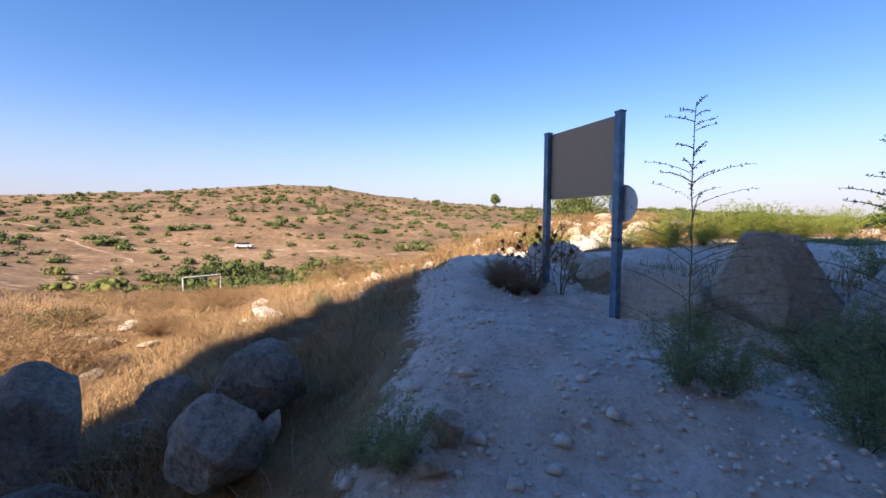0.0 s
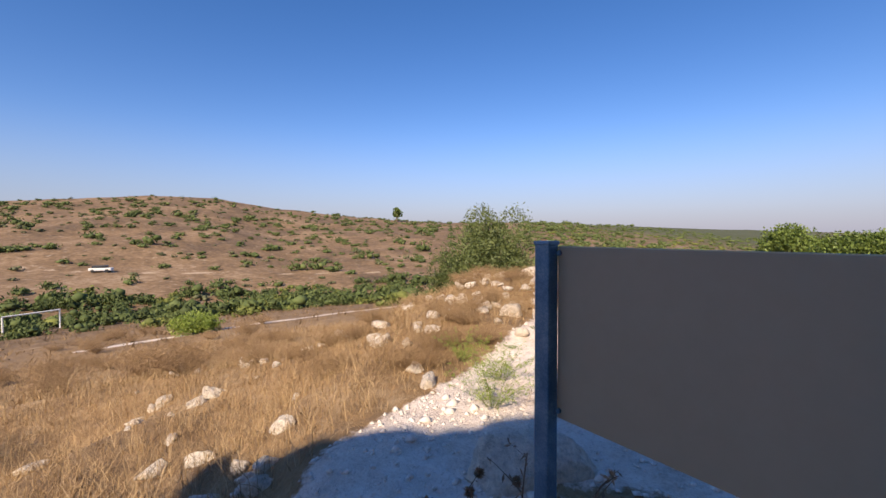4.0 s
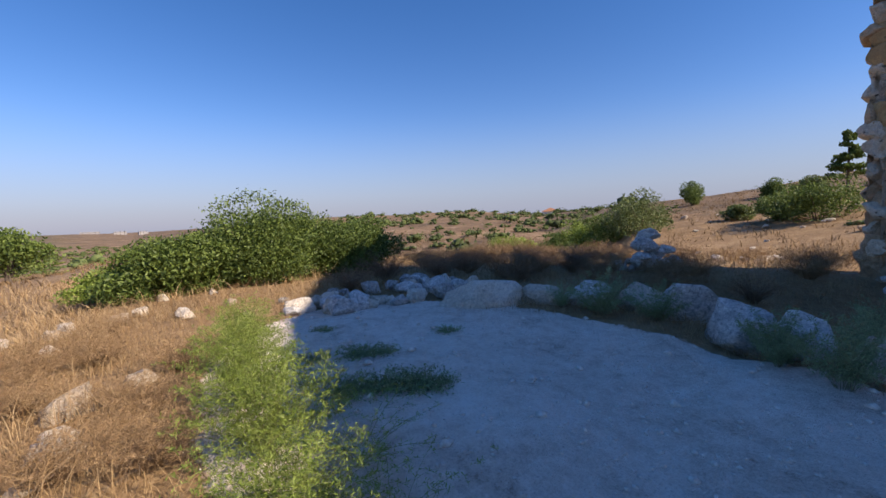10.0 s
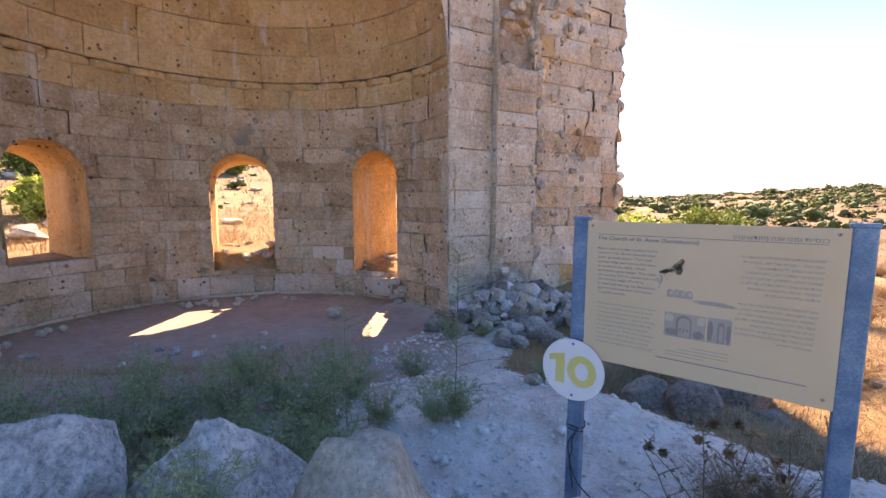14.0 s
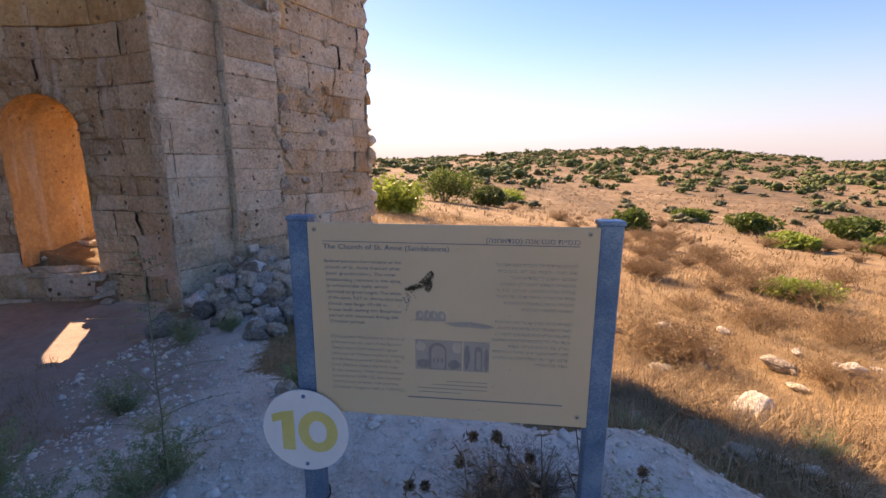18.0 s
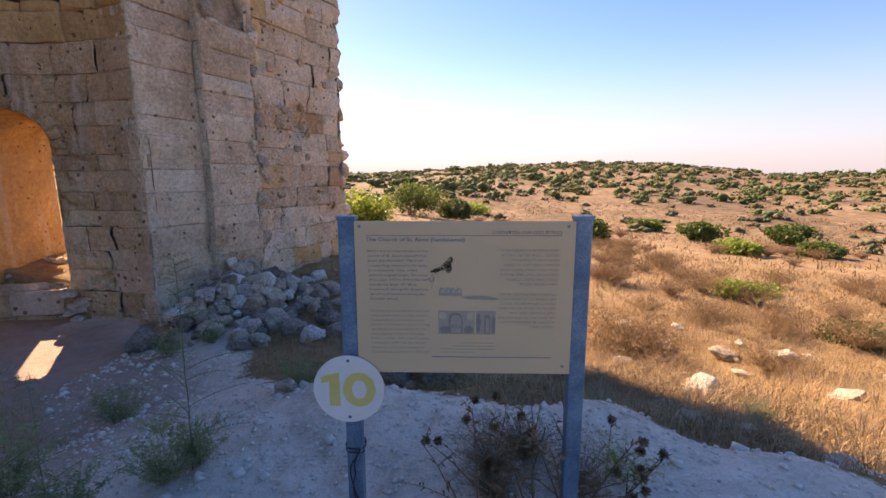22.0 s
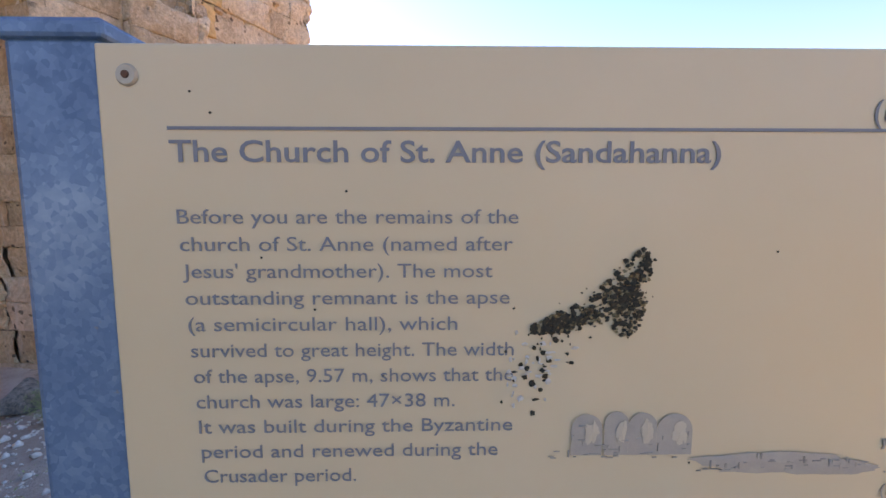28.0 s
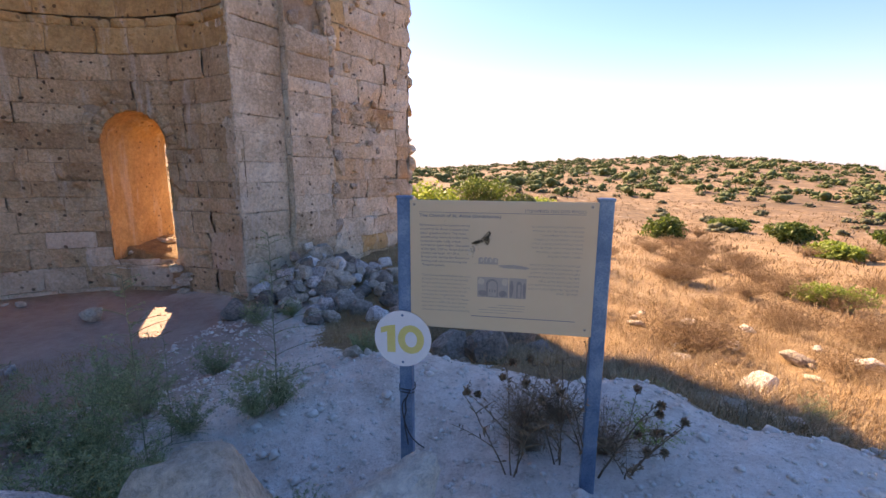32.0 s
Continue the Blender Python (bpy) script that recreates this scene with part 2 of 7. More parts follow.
    if soot:
        away = nt.new("ShaderNodeVectorMath")
        away.operation = "DISTANCE"
        flat = nt.new("ShaderNodeMapping")
        flat.inputs["Scale"].default_value = (1, 1, 0.0)
        lk.new(geo, flat.inputs["Vector"])
        lk.new(flat.outputs[0], away.inputs[0])
        away.inputs[1].default_value = (soot[0], soot[1], 0)
        reach = maths(nt, lk, "SUBTRACT", 1.0, maths(nt, lk, "DIVIDE", away.outputs["Value"], soot[2]))
        patch = maths(nt, lk, "ADD", reach, maths(nt, lk, "MULTIPLY", maths(nt, lk, "SUBTRACT", link_noise(nt, lk, geo, 1.5, 7, 0.75, 0.5), 0.5), 2.4))
        col = mix(nt, lk, maths(nt, lk, "MULTIPLY", ramp(nt, lk, patch, [(0.35, (0, 0, 0)), (0.95, (1, 1, 1))]), 0.8), col, (0.13, 0.115, 0.11))
    lk.new(col, b.inputs["Base Color"])
    h = maths(nt, lk, "ADD", maths(nt, lk, "MULTIPLY", fine, 0.8), maths(nt, lk, "MULTIPLY", grain, 0.25))
    h = maths(nt, lk, "ADD", h, maths(nt, lk, "MULTIPLY", rough_, 1.6))
    if streaks:
        h = maths(nt, lk, "SUBTRACT", h, maths(nt, lk, "MULTIPLY", pits, 0.7))
    bump(nt, lk, b, h, relief, 0.05)
    return m


def plain(name, c1, c2, scale=8.0, roughness=0.85, relief=0.2, metallic=0.0, spread=0.0):
    m, nt, lk, b = nodes_of(name, roughness)
    b.inputs["Metallic"].default_value = metallic
    co = nt.new("ShaderNodeTexCoord").outputs["Object"]
    fac = maths(nt, lk, "ADD", maths(nt, lk, "MULTIPLY", link_noise(nt, lk, co, scale, 5), 0.7), maths(nt, lk, "MULTIPLY", link_noise(nt, lk, co, scale * 9, 3), 0.3))
    if spread:
        fac = maths(nt, lk, "ADD", fac, maths(nt, lk, "MULTIPLY", maths(nt, lk, "SUBTRACT", nt.new("ShaderNodeObjectInfo").outputs["Random"], 0.5), spread))
    lk.new(ramp(nt, lk, fac, [(0.35, c1), (0.65, c2)]), b.inputs["Base Color"])
    if relief:
        bump(nt, lk, b, fac, relief, 0.01)
    return m


def leafy(name, dark, mid, light, roughness=0.55, through=0.25):
    """Leaves or dry blades: each island its own tone, some light through them."""
    m, nt, lk, b = nodes_of(name, roughness)
    isl = nt.new("ShaderNodeNewGeometry").outputs["Random Per Island"]
    obj = nt.new("ShaderNodeObjectInfo").outputs["Random"]
    fac = maths(nt, lk, "ADD", maths(nt, lk, "MULTIPLY", isl, 0.75), maths(nt, lk, "MULTIPLY", obj, 0.25))
    col = ramp(nt, lk, fac, [(0.05, dark), (0.5, mid), (0.95, light)])
    lk.new(col, b.inputs["Base Color"])
    tr = nt.new("ShaderNodeBsdfTranslucent")
    lk.new(col, tr.inputs["Color"])
    mx = nt.new("ShaderNodeMixShader")
    mx.inputs[0].default_value = through
    lk.new(b.outputs[0], mx.inputs[1])
    lk.new(tr.outputs[0], mx.inputs[2])
    lk.new(mx.outputs[0], nt["Material Output"].inputs["Surface"])
    return m


def ground_material():
    """Chalky track, straw-coloured soil and litter, orange earth with pale stones on the far slopes."""
    m, nt, lk, b = nodes_of("earth", 0.95)
    geo = nt.new("ShaderNodeNewGeometry").outputs["Position"]

    def mask(name):
        a = nt.new("ShaderNodeAttribute")
        a.attribute_name = name
        return a.outputs["Fac"]

    n1, n2, n3_, n4 = link_noise(nt, lk, geo, 0.8, 6, 0.7), link_noise(nt, lk, geo, 6, 6, 0.7), link_noise(nt, lk, geo, 38, 5, 0.7), link_noise(nt, lk, geo, 0.05, 8, 0.7)
    mid = maths(nt, lk, "ADD", maths(nt, lk, "MULTIPLY", n1, 0.4), maths(nt, lk, "ADD", maths(nt, lk, "MULTIPLY", n2, 0.35), maths(nt, lk, "MULTIPLY", n3_, 0.25)))
    chalk = ramp(nt, lk, mid, [(0.37, (0.42, 0.31, 0.235)), (0.44, (0.65, 0.53, 0.435)), (0.51, (0.78, 0.665, 0.565)), (0.6, (0.88, 0.79, 0.7))])
    straw = ramp(nt, lk, mid, [(0.36, (0.16, 0.095, 0.045)), (0.5, (0.3, 0.185, 0.085)), (0.62, (0.46, 0.32, 0.175))])
    dust = ramp(nt, lk, mid, [(0.36, (0.36, 0.25, 0.195)), (0.64, (0.56, 0.44, 0.37))])
    slope = ramp(nt, lk, maths(nt, lk, "ADD", maths(nt, lk, "MULTIPLY", n4, 0.6), maths(nt, lk, "MULTIPLY", n1, 0.4)), [(0.36, (0.07, 0.046, 0.024)), (0.46, (0.145, 0.09, 0.045)), (0.54, (0.225, 0.14, 0.07)), (0.68, (0.37, 0.265, 0.165))])
    pale = ramp(nt, lk, link_noise(nt, lk, geo, 0.45, 6, 0.75), [(0.58, (0, 0, 0)), (0.66, (1, 1, 1))])
    slope = mix(nt, lk, maths(nt, lk, "MULTIPLY", pale, 0.45), slope, (0.52, 0.44, 0.34))
    col = mix(nt, lk, mask("far"), straw, slope)
    edge = maths(nt, lk, "ADD", mask("track"), maths(nt, lk, "MULTIPLY", maths(nt, lk, "SUBTRACT", n2, 0.5), 0.9))
    chalk = mix(nt, lk, maths(nt, lk, "MULTIPLY", mask("far"), 0.85), chalk, (0.42, 0.31, 0.2))
    col = mix(nt, lk, ramp(nt, lk, edge, [(0.42, (0, 0, 0)), (0.58, (1, 1, 1))]), col, chalk)
    grit = ramp(nt, lk, link_noise(nt, lk, geo, 55, 4, 0.75), [(0.34, (0.55, 0.51, 0.48)), (0.44, (1.0, 1.0, 1.0)), (0.66, (1.05, 1.04, 1.03))])
    col = mix(nt, lk, 0.6, col, grit, "MULTIPLY")
    col = mix(nt, lk, mask("dust"), col, dust)
    col = mix(nt, lk, mask("wood"), col, (0.06, 0.075, 0.025))
    lk.new(col, b.inputs["Base Color"])
    bump(nt, lk, b, maths(nt, lk, "ADD", maths(nt, lk, "MULTIPLY", n2, 0.6), maths(nt, lk, "MULTIPLY", n3_, 0.4)), 0.9, 0.07)
    return m


ASHLAR = stone("ashlar", (0.75, 0.56, 0.37), (0.6, 0.41, 0.24), (0.39, 0.24, 0.13), 1.0, (0.36, 0.245, 0.155), 0.55, 0.14, 1.0, (-9.0, -2.3, 2.3), 0.6, 0.36)
PIER_STONE = stone("pier_limestone", (0.84, 0.73, 0.575), (0.72, 0.585, 0.425), (0.49, 0.365, 0.24), 1.0, (0.33, 0.25, 0.17), 0.6, 0.16, 1.0, None, 0.5, 0.4)
DOME_STONE = stone("dome_stone", (0.74, 0.52, 0.27), (0.62, 0.39, 0.175), (0.45, 0.265, 0.11), 0.8, (0.36, 0.235, 0.125), 0.45, 0.12, 0.8, (-9.0, -2.3, 1.7), 0.55, 0.2)
PINK = stone("pinkish_ashlar", (0.8, 0.64, 0.49), (0.68, 0.5, 0.35), (0.49, 0.335, 0.215), 1.0, (0.44, 0.32, 0.22), 0.45, 0.12, 0.8, None, 0.55, 0.22)
CORE = stone("mortar_core", (0.5, 0.4, 0.3), (0.38, 0.29, 0.205), (0.24, 0.17, 0.115), 1.4, (0.14, 0.11, 0.08), 0.4, 0.0)
PALE_CORE = stone("pale_mortar", (0.74, 0.66, 0.55), (0.56, 0.47, 0.37), (0.33, 0.25, 0.18), 1.6, (0.2, 0.155, 0.12), 0.5, 0.1, 1.0, None, 0.0, 0.6)
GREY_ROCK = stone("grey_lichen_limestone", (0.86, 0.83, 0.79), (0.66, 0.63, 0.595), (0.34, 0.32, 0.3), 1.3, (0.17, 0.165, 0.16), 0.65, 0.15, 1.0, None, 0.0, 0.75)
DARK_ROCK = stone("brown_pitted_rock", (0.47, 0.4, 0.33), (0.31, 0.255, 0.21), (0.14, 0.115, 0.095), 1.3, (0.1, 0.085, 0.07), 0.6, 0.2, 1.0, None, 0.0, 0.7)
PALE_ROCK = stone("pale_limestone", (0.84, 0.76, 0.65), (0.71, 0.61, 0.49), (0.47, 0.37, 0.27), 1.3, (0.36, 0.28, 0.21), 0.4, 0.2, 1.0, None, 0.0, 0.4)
EARTH = ground_material()
STRAW = leafy("dry_straw", (0.2, 0.115, 0.05), (0.4, 0.26, 0.12), (0.62, 0.45, 0.25), 0.8, 0.04)
# same straw, darkened in its colour for the backlit shade of far slopes
FAR_STRAW = leafy("shaded_far_straw", (0.12, 0.07, 0.03), (0.22, 0.135, 0.06), (0.34, 0.225, 0.11), 0.8, 0.03)
TWIG = leafy("dry_twig", (0.15, 0.09, 0.045), (0.32, 0.2, 0.1), (0.5, 0.35, 0.19), 0.85, 0.04)
BRUSH = leafy("dead_brush_twig", (0.22, 0.15, 0.085), (0.42, 0.29, 0.16), (0.62, 0.46, 0.28), 0.85, 0.05)
DEAD = leafy("dead_twig", (0.12, 0.07, 0.04), (0.24, 0.15, 0.085), (0.38, 0.25, 0.15), 0.8, 0.1)
GREEN = leafy("shrub_leaf", (0.05, 0.08, 0.014), (0.12, 0.175, 0.032), (0.24, 0.31, 0.065), 0.6, 0.3)
FAR_GREEN = leafy("distant_shrub_leaf", (0.05, 0.068, 0.016), (0.085, 0.118, 0.028), (0.15, 0.185, 0.055), 0.8, 0.1)
FAR_LIME = leafy("distant_light_leaf", (0.09, 0.11, 0.02), (0.16, 0.18, 0.035), (0.24, 0.26, 0.06), 0.8, 0.1)
OLIVE = leafy("grey_green_leaf", (0.065, 0.085, 0.024), (0.125, 0.16, 0.045), (0.22, 0.26, 0.085), 0.6, 0.3)
FAR_OLIVE = leafy("distant_grey_leaf", (0.07, 0.075, 0.03), (0.11, 0.115, 0.05), (0.17, 0.17, 0.08), 0.8, 0.05)
LIME = leafy("fresh_green_leaf", (0.15, 0.21, 0.03), (0.28, 0.36, 0.06), (0.44, 0.52, 0.13), 0.55, 0.4)
BLUEGREEN = leafy("dusty_green_leaf", (0.16, 0.2, 0.085), (0.3, 0.36, 0.17), (0.46, 0.52, 0.29), 0.6, 0.35)
RUST = leafy("rusty_leaf", (0.1, 0.07, 0.02), (0.2, 0.13, 0.035), (0.3, 0.2, 0.06), 0.6, 0.3)
BARK = plain("bark", (0.07, 0.05, 0.035), (0.18, 0.135, 0.095), 20, 0.9, 0.5)

# ---- the lie of the land ----
SPOTS = [(-2.9, 3.3, -1.05), (-2.05, 2.4, -0.74), (-1.45, 1.85, -0.5), (-0.9, 1.5, -0.27), (-0.4, 1.4, -0.12), (-0.5, 0.8, -0.27), (0.05, 0.15, -0.28), (0.3, 0.6, -0.22), (0.8, 0.3, -0.16), (1.05, 0.0, -0.08), (1.0, 0.9, -0.02), (1.6, 0.9, 0.04), (2.4, 0, 0.1),
         (3.4, -1.1, 0.05), (4.5, -3.7, 0.26), (3.1, -6.1, 0.28), (5, -5.8, 0.46), (6.2, -6.8, 0.68), (5.6, -8.4, 0.5), (8.7, -2.9, -1.1), (0.6, -5, 0.24)]
SPOTS += [(-2, -2.4, 0.18), (-2.5, -7.3, 0.24), (0.4, -9.4, 0.22), (1.6, -2.2, 0.2), (-0.6, -0.1, -0.42), (-3, -0.3, -0.55), (-4, 2.6, -1.1), (-7, 2, -1.2), (-9.2, 2.8, -1.2),
          (-5.6, 4.8, -1.2), (-5.5, -4.5, -0.3), (2.6, 2.1, -0.85), (1.3, 1.75, -0.3), (2.0, 2.7, -0.95), (2.7, 1.15, -0.3), (3.4, 1.6, -0.8), (3, 6, -1.15), (-2, 8, -1.1), (-13, 2, 0.2), (-10.5, 8.5, 0.1),
          (-1.3, -1.9, 0.13), (-0.4, -1.6, 0.1), (-1.35, -1.5, 0.1), (-0.6, -1.35, 0.1), (0.6, -1.0, 0.1), (0.2, -0.95, 0.08), (-2.7, -3.1, 0.17), (-3.3, -5, 0.17), (1.6, -0.7, 0.08), (-2.6, 5.6, -1.15)]
SPOTS += [(-0.3, 3.6, -1.2), (0.4, 2.9, -0.8), (1.6, 4.3, -1.35), (4.5, 4.5, -1.45), (7.5, 2.5, -1.55), (9, 7, -2.1), (6, 9, -1.7), (1, 12, -1.3), (11, -2.5, -1.6), (5.5, 1.0, -0.75), (8.5, -9, 0.1), (10.5, -6, -1.0)]
SPOTS += [(-1.15, -0.25, -0.48), (-1.9, -0.4, -0.52), (-2.7, -1.0, -0.45), (0.5, -0.25, -0.15), (-3.2, -2.3, -0.25), (-3.8, -3.6, -0.2), (5.4, -9.6, 0.55), (7.0, -8.6, 0.6), (6.4, -10.4, 0.45), (4.3, -9.5, 0.4)]
SPOTS += [(6.3, -5.0, 0.55), (7.2, -5.7, 0.6), (5.6, -4.0, 0.3), (7.4, -4.4, 0.05), (7.6, -7.2, 0.6)]
SPOTS += [(-2, -12, 0.25), (-6, -11, 0.2), (1.2, -12.5, 0.25), (-7.9, -7.75, 0.1), (-10, -9, 0.15)]
HUB = (0.5, -1.0)
# bearing: skyline's elevation, its distance, valley's distance and level
SKYLINE = {-180: (5.0, 70, 16, 0.3), -170: (3.0, 75, 18, -0.3), -160: (1.5, 75, 20, -0.6), -146: (0.5, 80, 22, -1.0), -138: (-0.3, 160, 40, -3), -128: (0.7, 170, 50, -3),
           -110: (0.6, 190, 45, -3.5), -97: (-0.1, 260, 60, -5), -90: (-0.35, 1400, 200, -12), -82: (-0.1, 900, 130, -11), -68: (0.5, 480, 95, -9), -54: (1.2, 300, 75, -8),
           -35: (1.45, 300, 70, -9.5), -17: (3.2, 330, 80, -11), -11: (4.2, 335, 80, -11), -4: (4.3, 330, 78, -11), 10: (2.9, 330, 75, -10.5), 20: (2.2, 330, 75, -9), 35: (0.6, 300, 60, -5),
           50: (0.1, 280, 50, -4.2), 60: (1.5, 290, 50, -4.0), 70: (1.7, 290, 50, -3.8), 84: (1.2, 300, 45, -2.8), 100: (0.4, 350, 40, -1.2), 115: (2.5, 120, 25, 0.2), 140: (5.0, 75, 17, 0.4), 180: (5.0, 70, 16, 0.3)}
BEARINGS = np.array(sorted(SKYLINE), float)
PROFILES = np.array([SKYLINE[int(b)] for b in BEARINGS], float)


def near_level(x, y):
    top, low = 0.0, 0.0
    for sx, sy, sz in SPOTS:
        w = 1.0 / ((x - sx) ** 2 + (y - sy) ** 2 + 0.12) ** 2
        top, low = top + w * sz, low + w
    return top / low


def along(x, y, line, width):
    """1 on a track along the line, falling to 0 at its edge."""
    best = np.full(np.shape(x), 99.0)
    for (ax, ay), (bx, by) in zip(line, line[1:]):
        dx, dy = bx - ax, by - ay
        t = np.clip(((x - ax) * dx + (y - ay) * dy) / (dx * dx + dy * dy), 0, 1)
        best = np.minimum(best, np.hypot(x - ax - t * dx, y - ay - t * dy))
    return fade(1.3 - best / width)


TRACK = [(-6, 6), (-3, 3.2), (-1.5, 2.0), (-0.4, 1.2), (0.6, 0.8), (1.5, 0.35), (2.3, -0.1), (2.6, -0.9)]
MOUND_TRACK = [(2.4, -0.4), (2.8, -1.45), (3.15, -2.4), (3.38, -3.25), (3.72, -4.1), (4.1, -4.95), (4.5, -5.7)]
VALLEY_ROAD = [(136, 42), (124, 35), (107, 23), (103, 22), (95, 24), (85, 26), (77, 25), (70, 30)]
SLOPE_ROAD = [(165, 61), (141, 35), (134, 20), (122, 2), (114, -14), (108, -32), (92, -52)]
FIELD_TRACK = [(30, 2), (34, -9), (37, -18), (40, -28)]
APSE_C, APSE_R = (-6.905, 1.933), 4.785


def track_mask(x, y):
    plaza = fade((1.12 - np.hypot((x + 0.3) / 2.45, (y + 4.9) / 4.4)) / 0.2)
    m = np.maximum(plaza, along(x, y, TRACK, 1.03 - 0.35 * fade(x - 1.8)))
    m = np.maximum(m, along(x, y, MOUND_TRACK, 0.64 - 0.38 * np.clip(-y - 4.0, 0, 1.0)))
    m = np.maximum(m, along(x, y, [(1.2, -1.6), (2.3, -0.7)], 0.6))
    m = np.maximum(m, 0.85 * along(x, y, [(-1.6, 1.0), (0.3, 0.4)], 0.9))
    m = np.maximum(m, 0.9 * along(x, y, [(-2.8, 1.2), (-1.5, 0.2), (-0.2, 0.1)], 0.8))
    m = np.maximum(m, 0.8 * along(x, y, [(-2.5, 0.5), (-2.8, 3.5), (-3.6, 6)], 1.0))
    m = np.maximum(m, along(x, y, FIELD_TRACK, 0.8))
    m = np.maximum(m, 0.62 * along(x, y, VALLEY_ROAD, 0.9))
    return np.maximum(m, 0.62 * along(x, y, SLOPE_ROAD, 1.1))


def level(x, y, detail=True):
    x, y = np.asarray(x, float), np.asarray(y, float)
    dx, dy = x - HUB[0], y - HUB[1]
    r = np.hypot(dx, dy) + 1e-6
    b = np.degrees(np.arctan2(dy, dx))
    el, dist, vd, vz = (np.interp(b, BEARINGS, PROFILES[:, k], period=360) for k in range(4))
    crest = 1.6 + dist * np.tan(np.radians(el))
    rim = -0.3 - 1.4 * np.clip(np.cos(np.radians(b - 12)), 0, 1)
    back = np.clip(np.cos(np.radians(b + 132)) * 1.4, 0, 1)
    rim = rim + 0.6 * back
    down = rim + (vz - rim) * np.clip((r - 8) / (vd - 8), 0, 1) ** (0.95 + 0.8 * back)
    up = (r - vd) / (dist - vd)
    far = down + (crest - vz) * np.clip(up, 0, 1) ** 1.15
    far = np.where(r > dist, crest - (crest + 16) * fade((r - dist) / (dist * 2.5)), far)
    z = near_level(x, y)
    w = fade((r - 7) / 8)
    z = z * (1 - w) + far * w
    ax, ay = x - APSE_C[0], y - APSE_C[1]
    inside = (np.hypot(ax, ay) < APSE_R + 0.3) & (ax * 0.8878 - ay * 0.4603 < 0.4)
    z = np.where(inside, -1.22 + 0.1 * fade((np.hypot(ax, ay) - 3.6) / 1.2), z)
    calm = 1 - 0.75 * np.minimum(track_mask(x, y), 1)
    if detail:
        z = z + np.where(inside, 0.2, 1) * calm * (0.10 * (fbm(x * 0.9, y * 0.9, 3, 2) - 0.5) + 0.035 * (fbm(x * 6, y * 6, 3, 4) - 0.5))
        z = z + np.where(r < 25, 0.05, 0) * (fbm(x * 2.6, y * 2.6, 5, 9) - 0.5) + np.where(r < 9, 0.022, 0) * (fbm(x * 13, y * 13, 3, 19) - 0.5)
        z = z + np.clip((r - 25) / 60, 0, 1) * (1.2 * (fbm(x * 0.06, y * 0.06, 4, 11) - 0.5)) + np.clip((r - 90) / 100, 0, 1) * np.where(r > dist * 0.75, 0.35, 1) * 5.0 * (fbm(x * 0.018, y * 0.018, 4, 13) - 0.5)
    return z


def ground_z(x, y):
    return float(level(np.array([x]), np.array([y]))[0])


def build_ground():
    nseg = 540
    rings = [0.12]
    while rings[-1] < 4200:
        rings.append(rings[-1] * (1.018 if rings[-1] < 60 else 1.028) + 0.015)
    r = np.array(rings)
    a = np.linspace(0, 2 * np.pi, nseg, endpoint=False)
    rr, aa = np.meshgrid(r, a, indexing="xy")
    x, y = HUB[0] + rr * np.cos(aa), HUB[1] + rr * np.sin(aa)
    z = level(x, y)
    verts = np.stack([x, y, z], -1).reshape(-1, 3)
    verts = np.concatenate([verts, [[HUB[0], HUB[1], ground_z(*HUB)]]])
    nr = len(r)
    faces = grid_faces(nseg, nr, True).tolist() + [[len(verts) - 1, i * nr, (i + 1) % nseg * nr] for i in range(nseg)]
    me = mesh_of("ground", verts, faces, EARTH, True)
    vx, vy = verts[:, 0], verts[:, 1]
    dist = np.hypot(vx - HUB[0], vy - HUB[1])
    b = np.degrees(np.arctan2(vy - HUB[1], vx - HUB[0]))
    masks = {"track": track_mask(vx, vy), "far": fade((dist - 20) / 40),
             "dust": fade((APSE_R + 0.4 - np.hypot(vx - APSE_C[0], vy - APSE_C[1])) / 1.2),
             "wood": fade((dist - 180) / 200) * fade((20 - np.abs(b + 66)) / 8) * 0.9}
    for name, values in masks.items():
        me.attributes.new(name, "FLOAT", "POINT").data.foreach_set("value", values.astype(np.float32))
    return tagged(new("ground", me), "dry straw-coloured earth with chalky white tracks and rolling slopes", "ground", kind="structure")


build_ground()

# ---- the ruined apse ----
CU, CN = np.array([0.4603, 0.8878]), np.array([0.8878, -0.4603])     # along the chord, and out of the opening
C2 = np.array(APSE_C)
AXIS = math.degrees(math.atan2(-CN[1], -CN[0])) % 360               # 152.6
FLOOR_Z, CORNICE_Z = -1.25, 4.62
WINDOWS = [(192.0, 9.2, 0.22, 2.1), (142.0, 9.6, -0.38, 2.05), (95.6, 8.8, -0.4, 2.2)]   # bearing, half width in degrees, sill, springing


def on_curve(s, z, d):
    """s: degrees round the apse; d: metres proud of the face, towards the middle."""
    r = APSE_R - d
    a = np.radians(s)
    return np.stack([C2[0] + r * np.cos(a), C2[1] + r * np.sin(a), z], -1)


def on_dome(s, e, d):
    """e: metres up the curve of the half dome."""
    el = e / APSE_R
    r = (APSE_R - d - 0.06) * np.cos(el)
    a = np.radians(s)
    return np.stack([C2[0] + r * np.cos(a), C2[1] + r * np.sin(a), CORNICE_Z + 0.1 + (APSE_R - d) * np.sin(el)], -1)


def flat_at(depth):
    def on_flat(s, z, d):
        p = C2[0] + CU[0] * s + CN[0] * (depth + d), C2[1] + CU[1] * s + CN[1] * (depth + d)
        return np.stack([p[0], p[1], z + 0 * s], -1)
    return on_flat


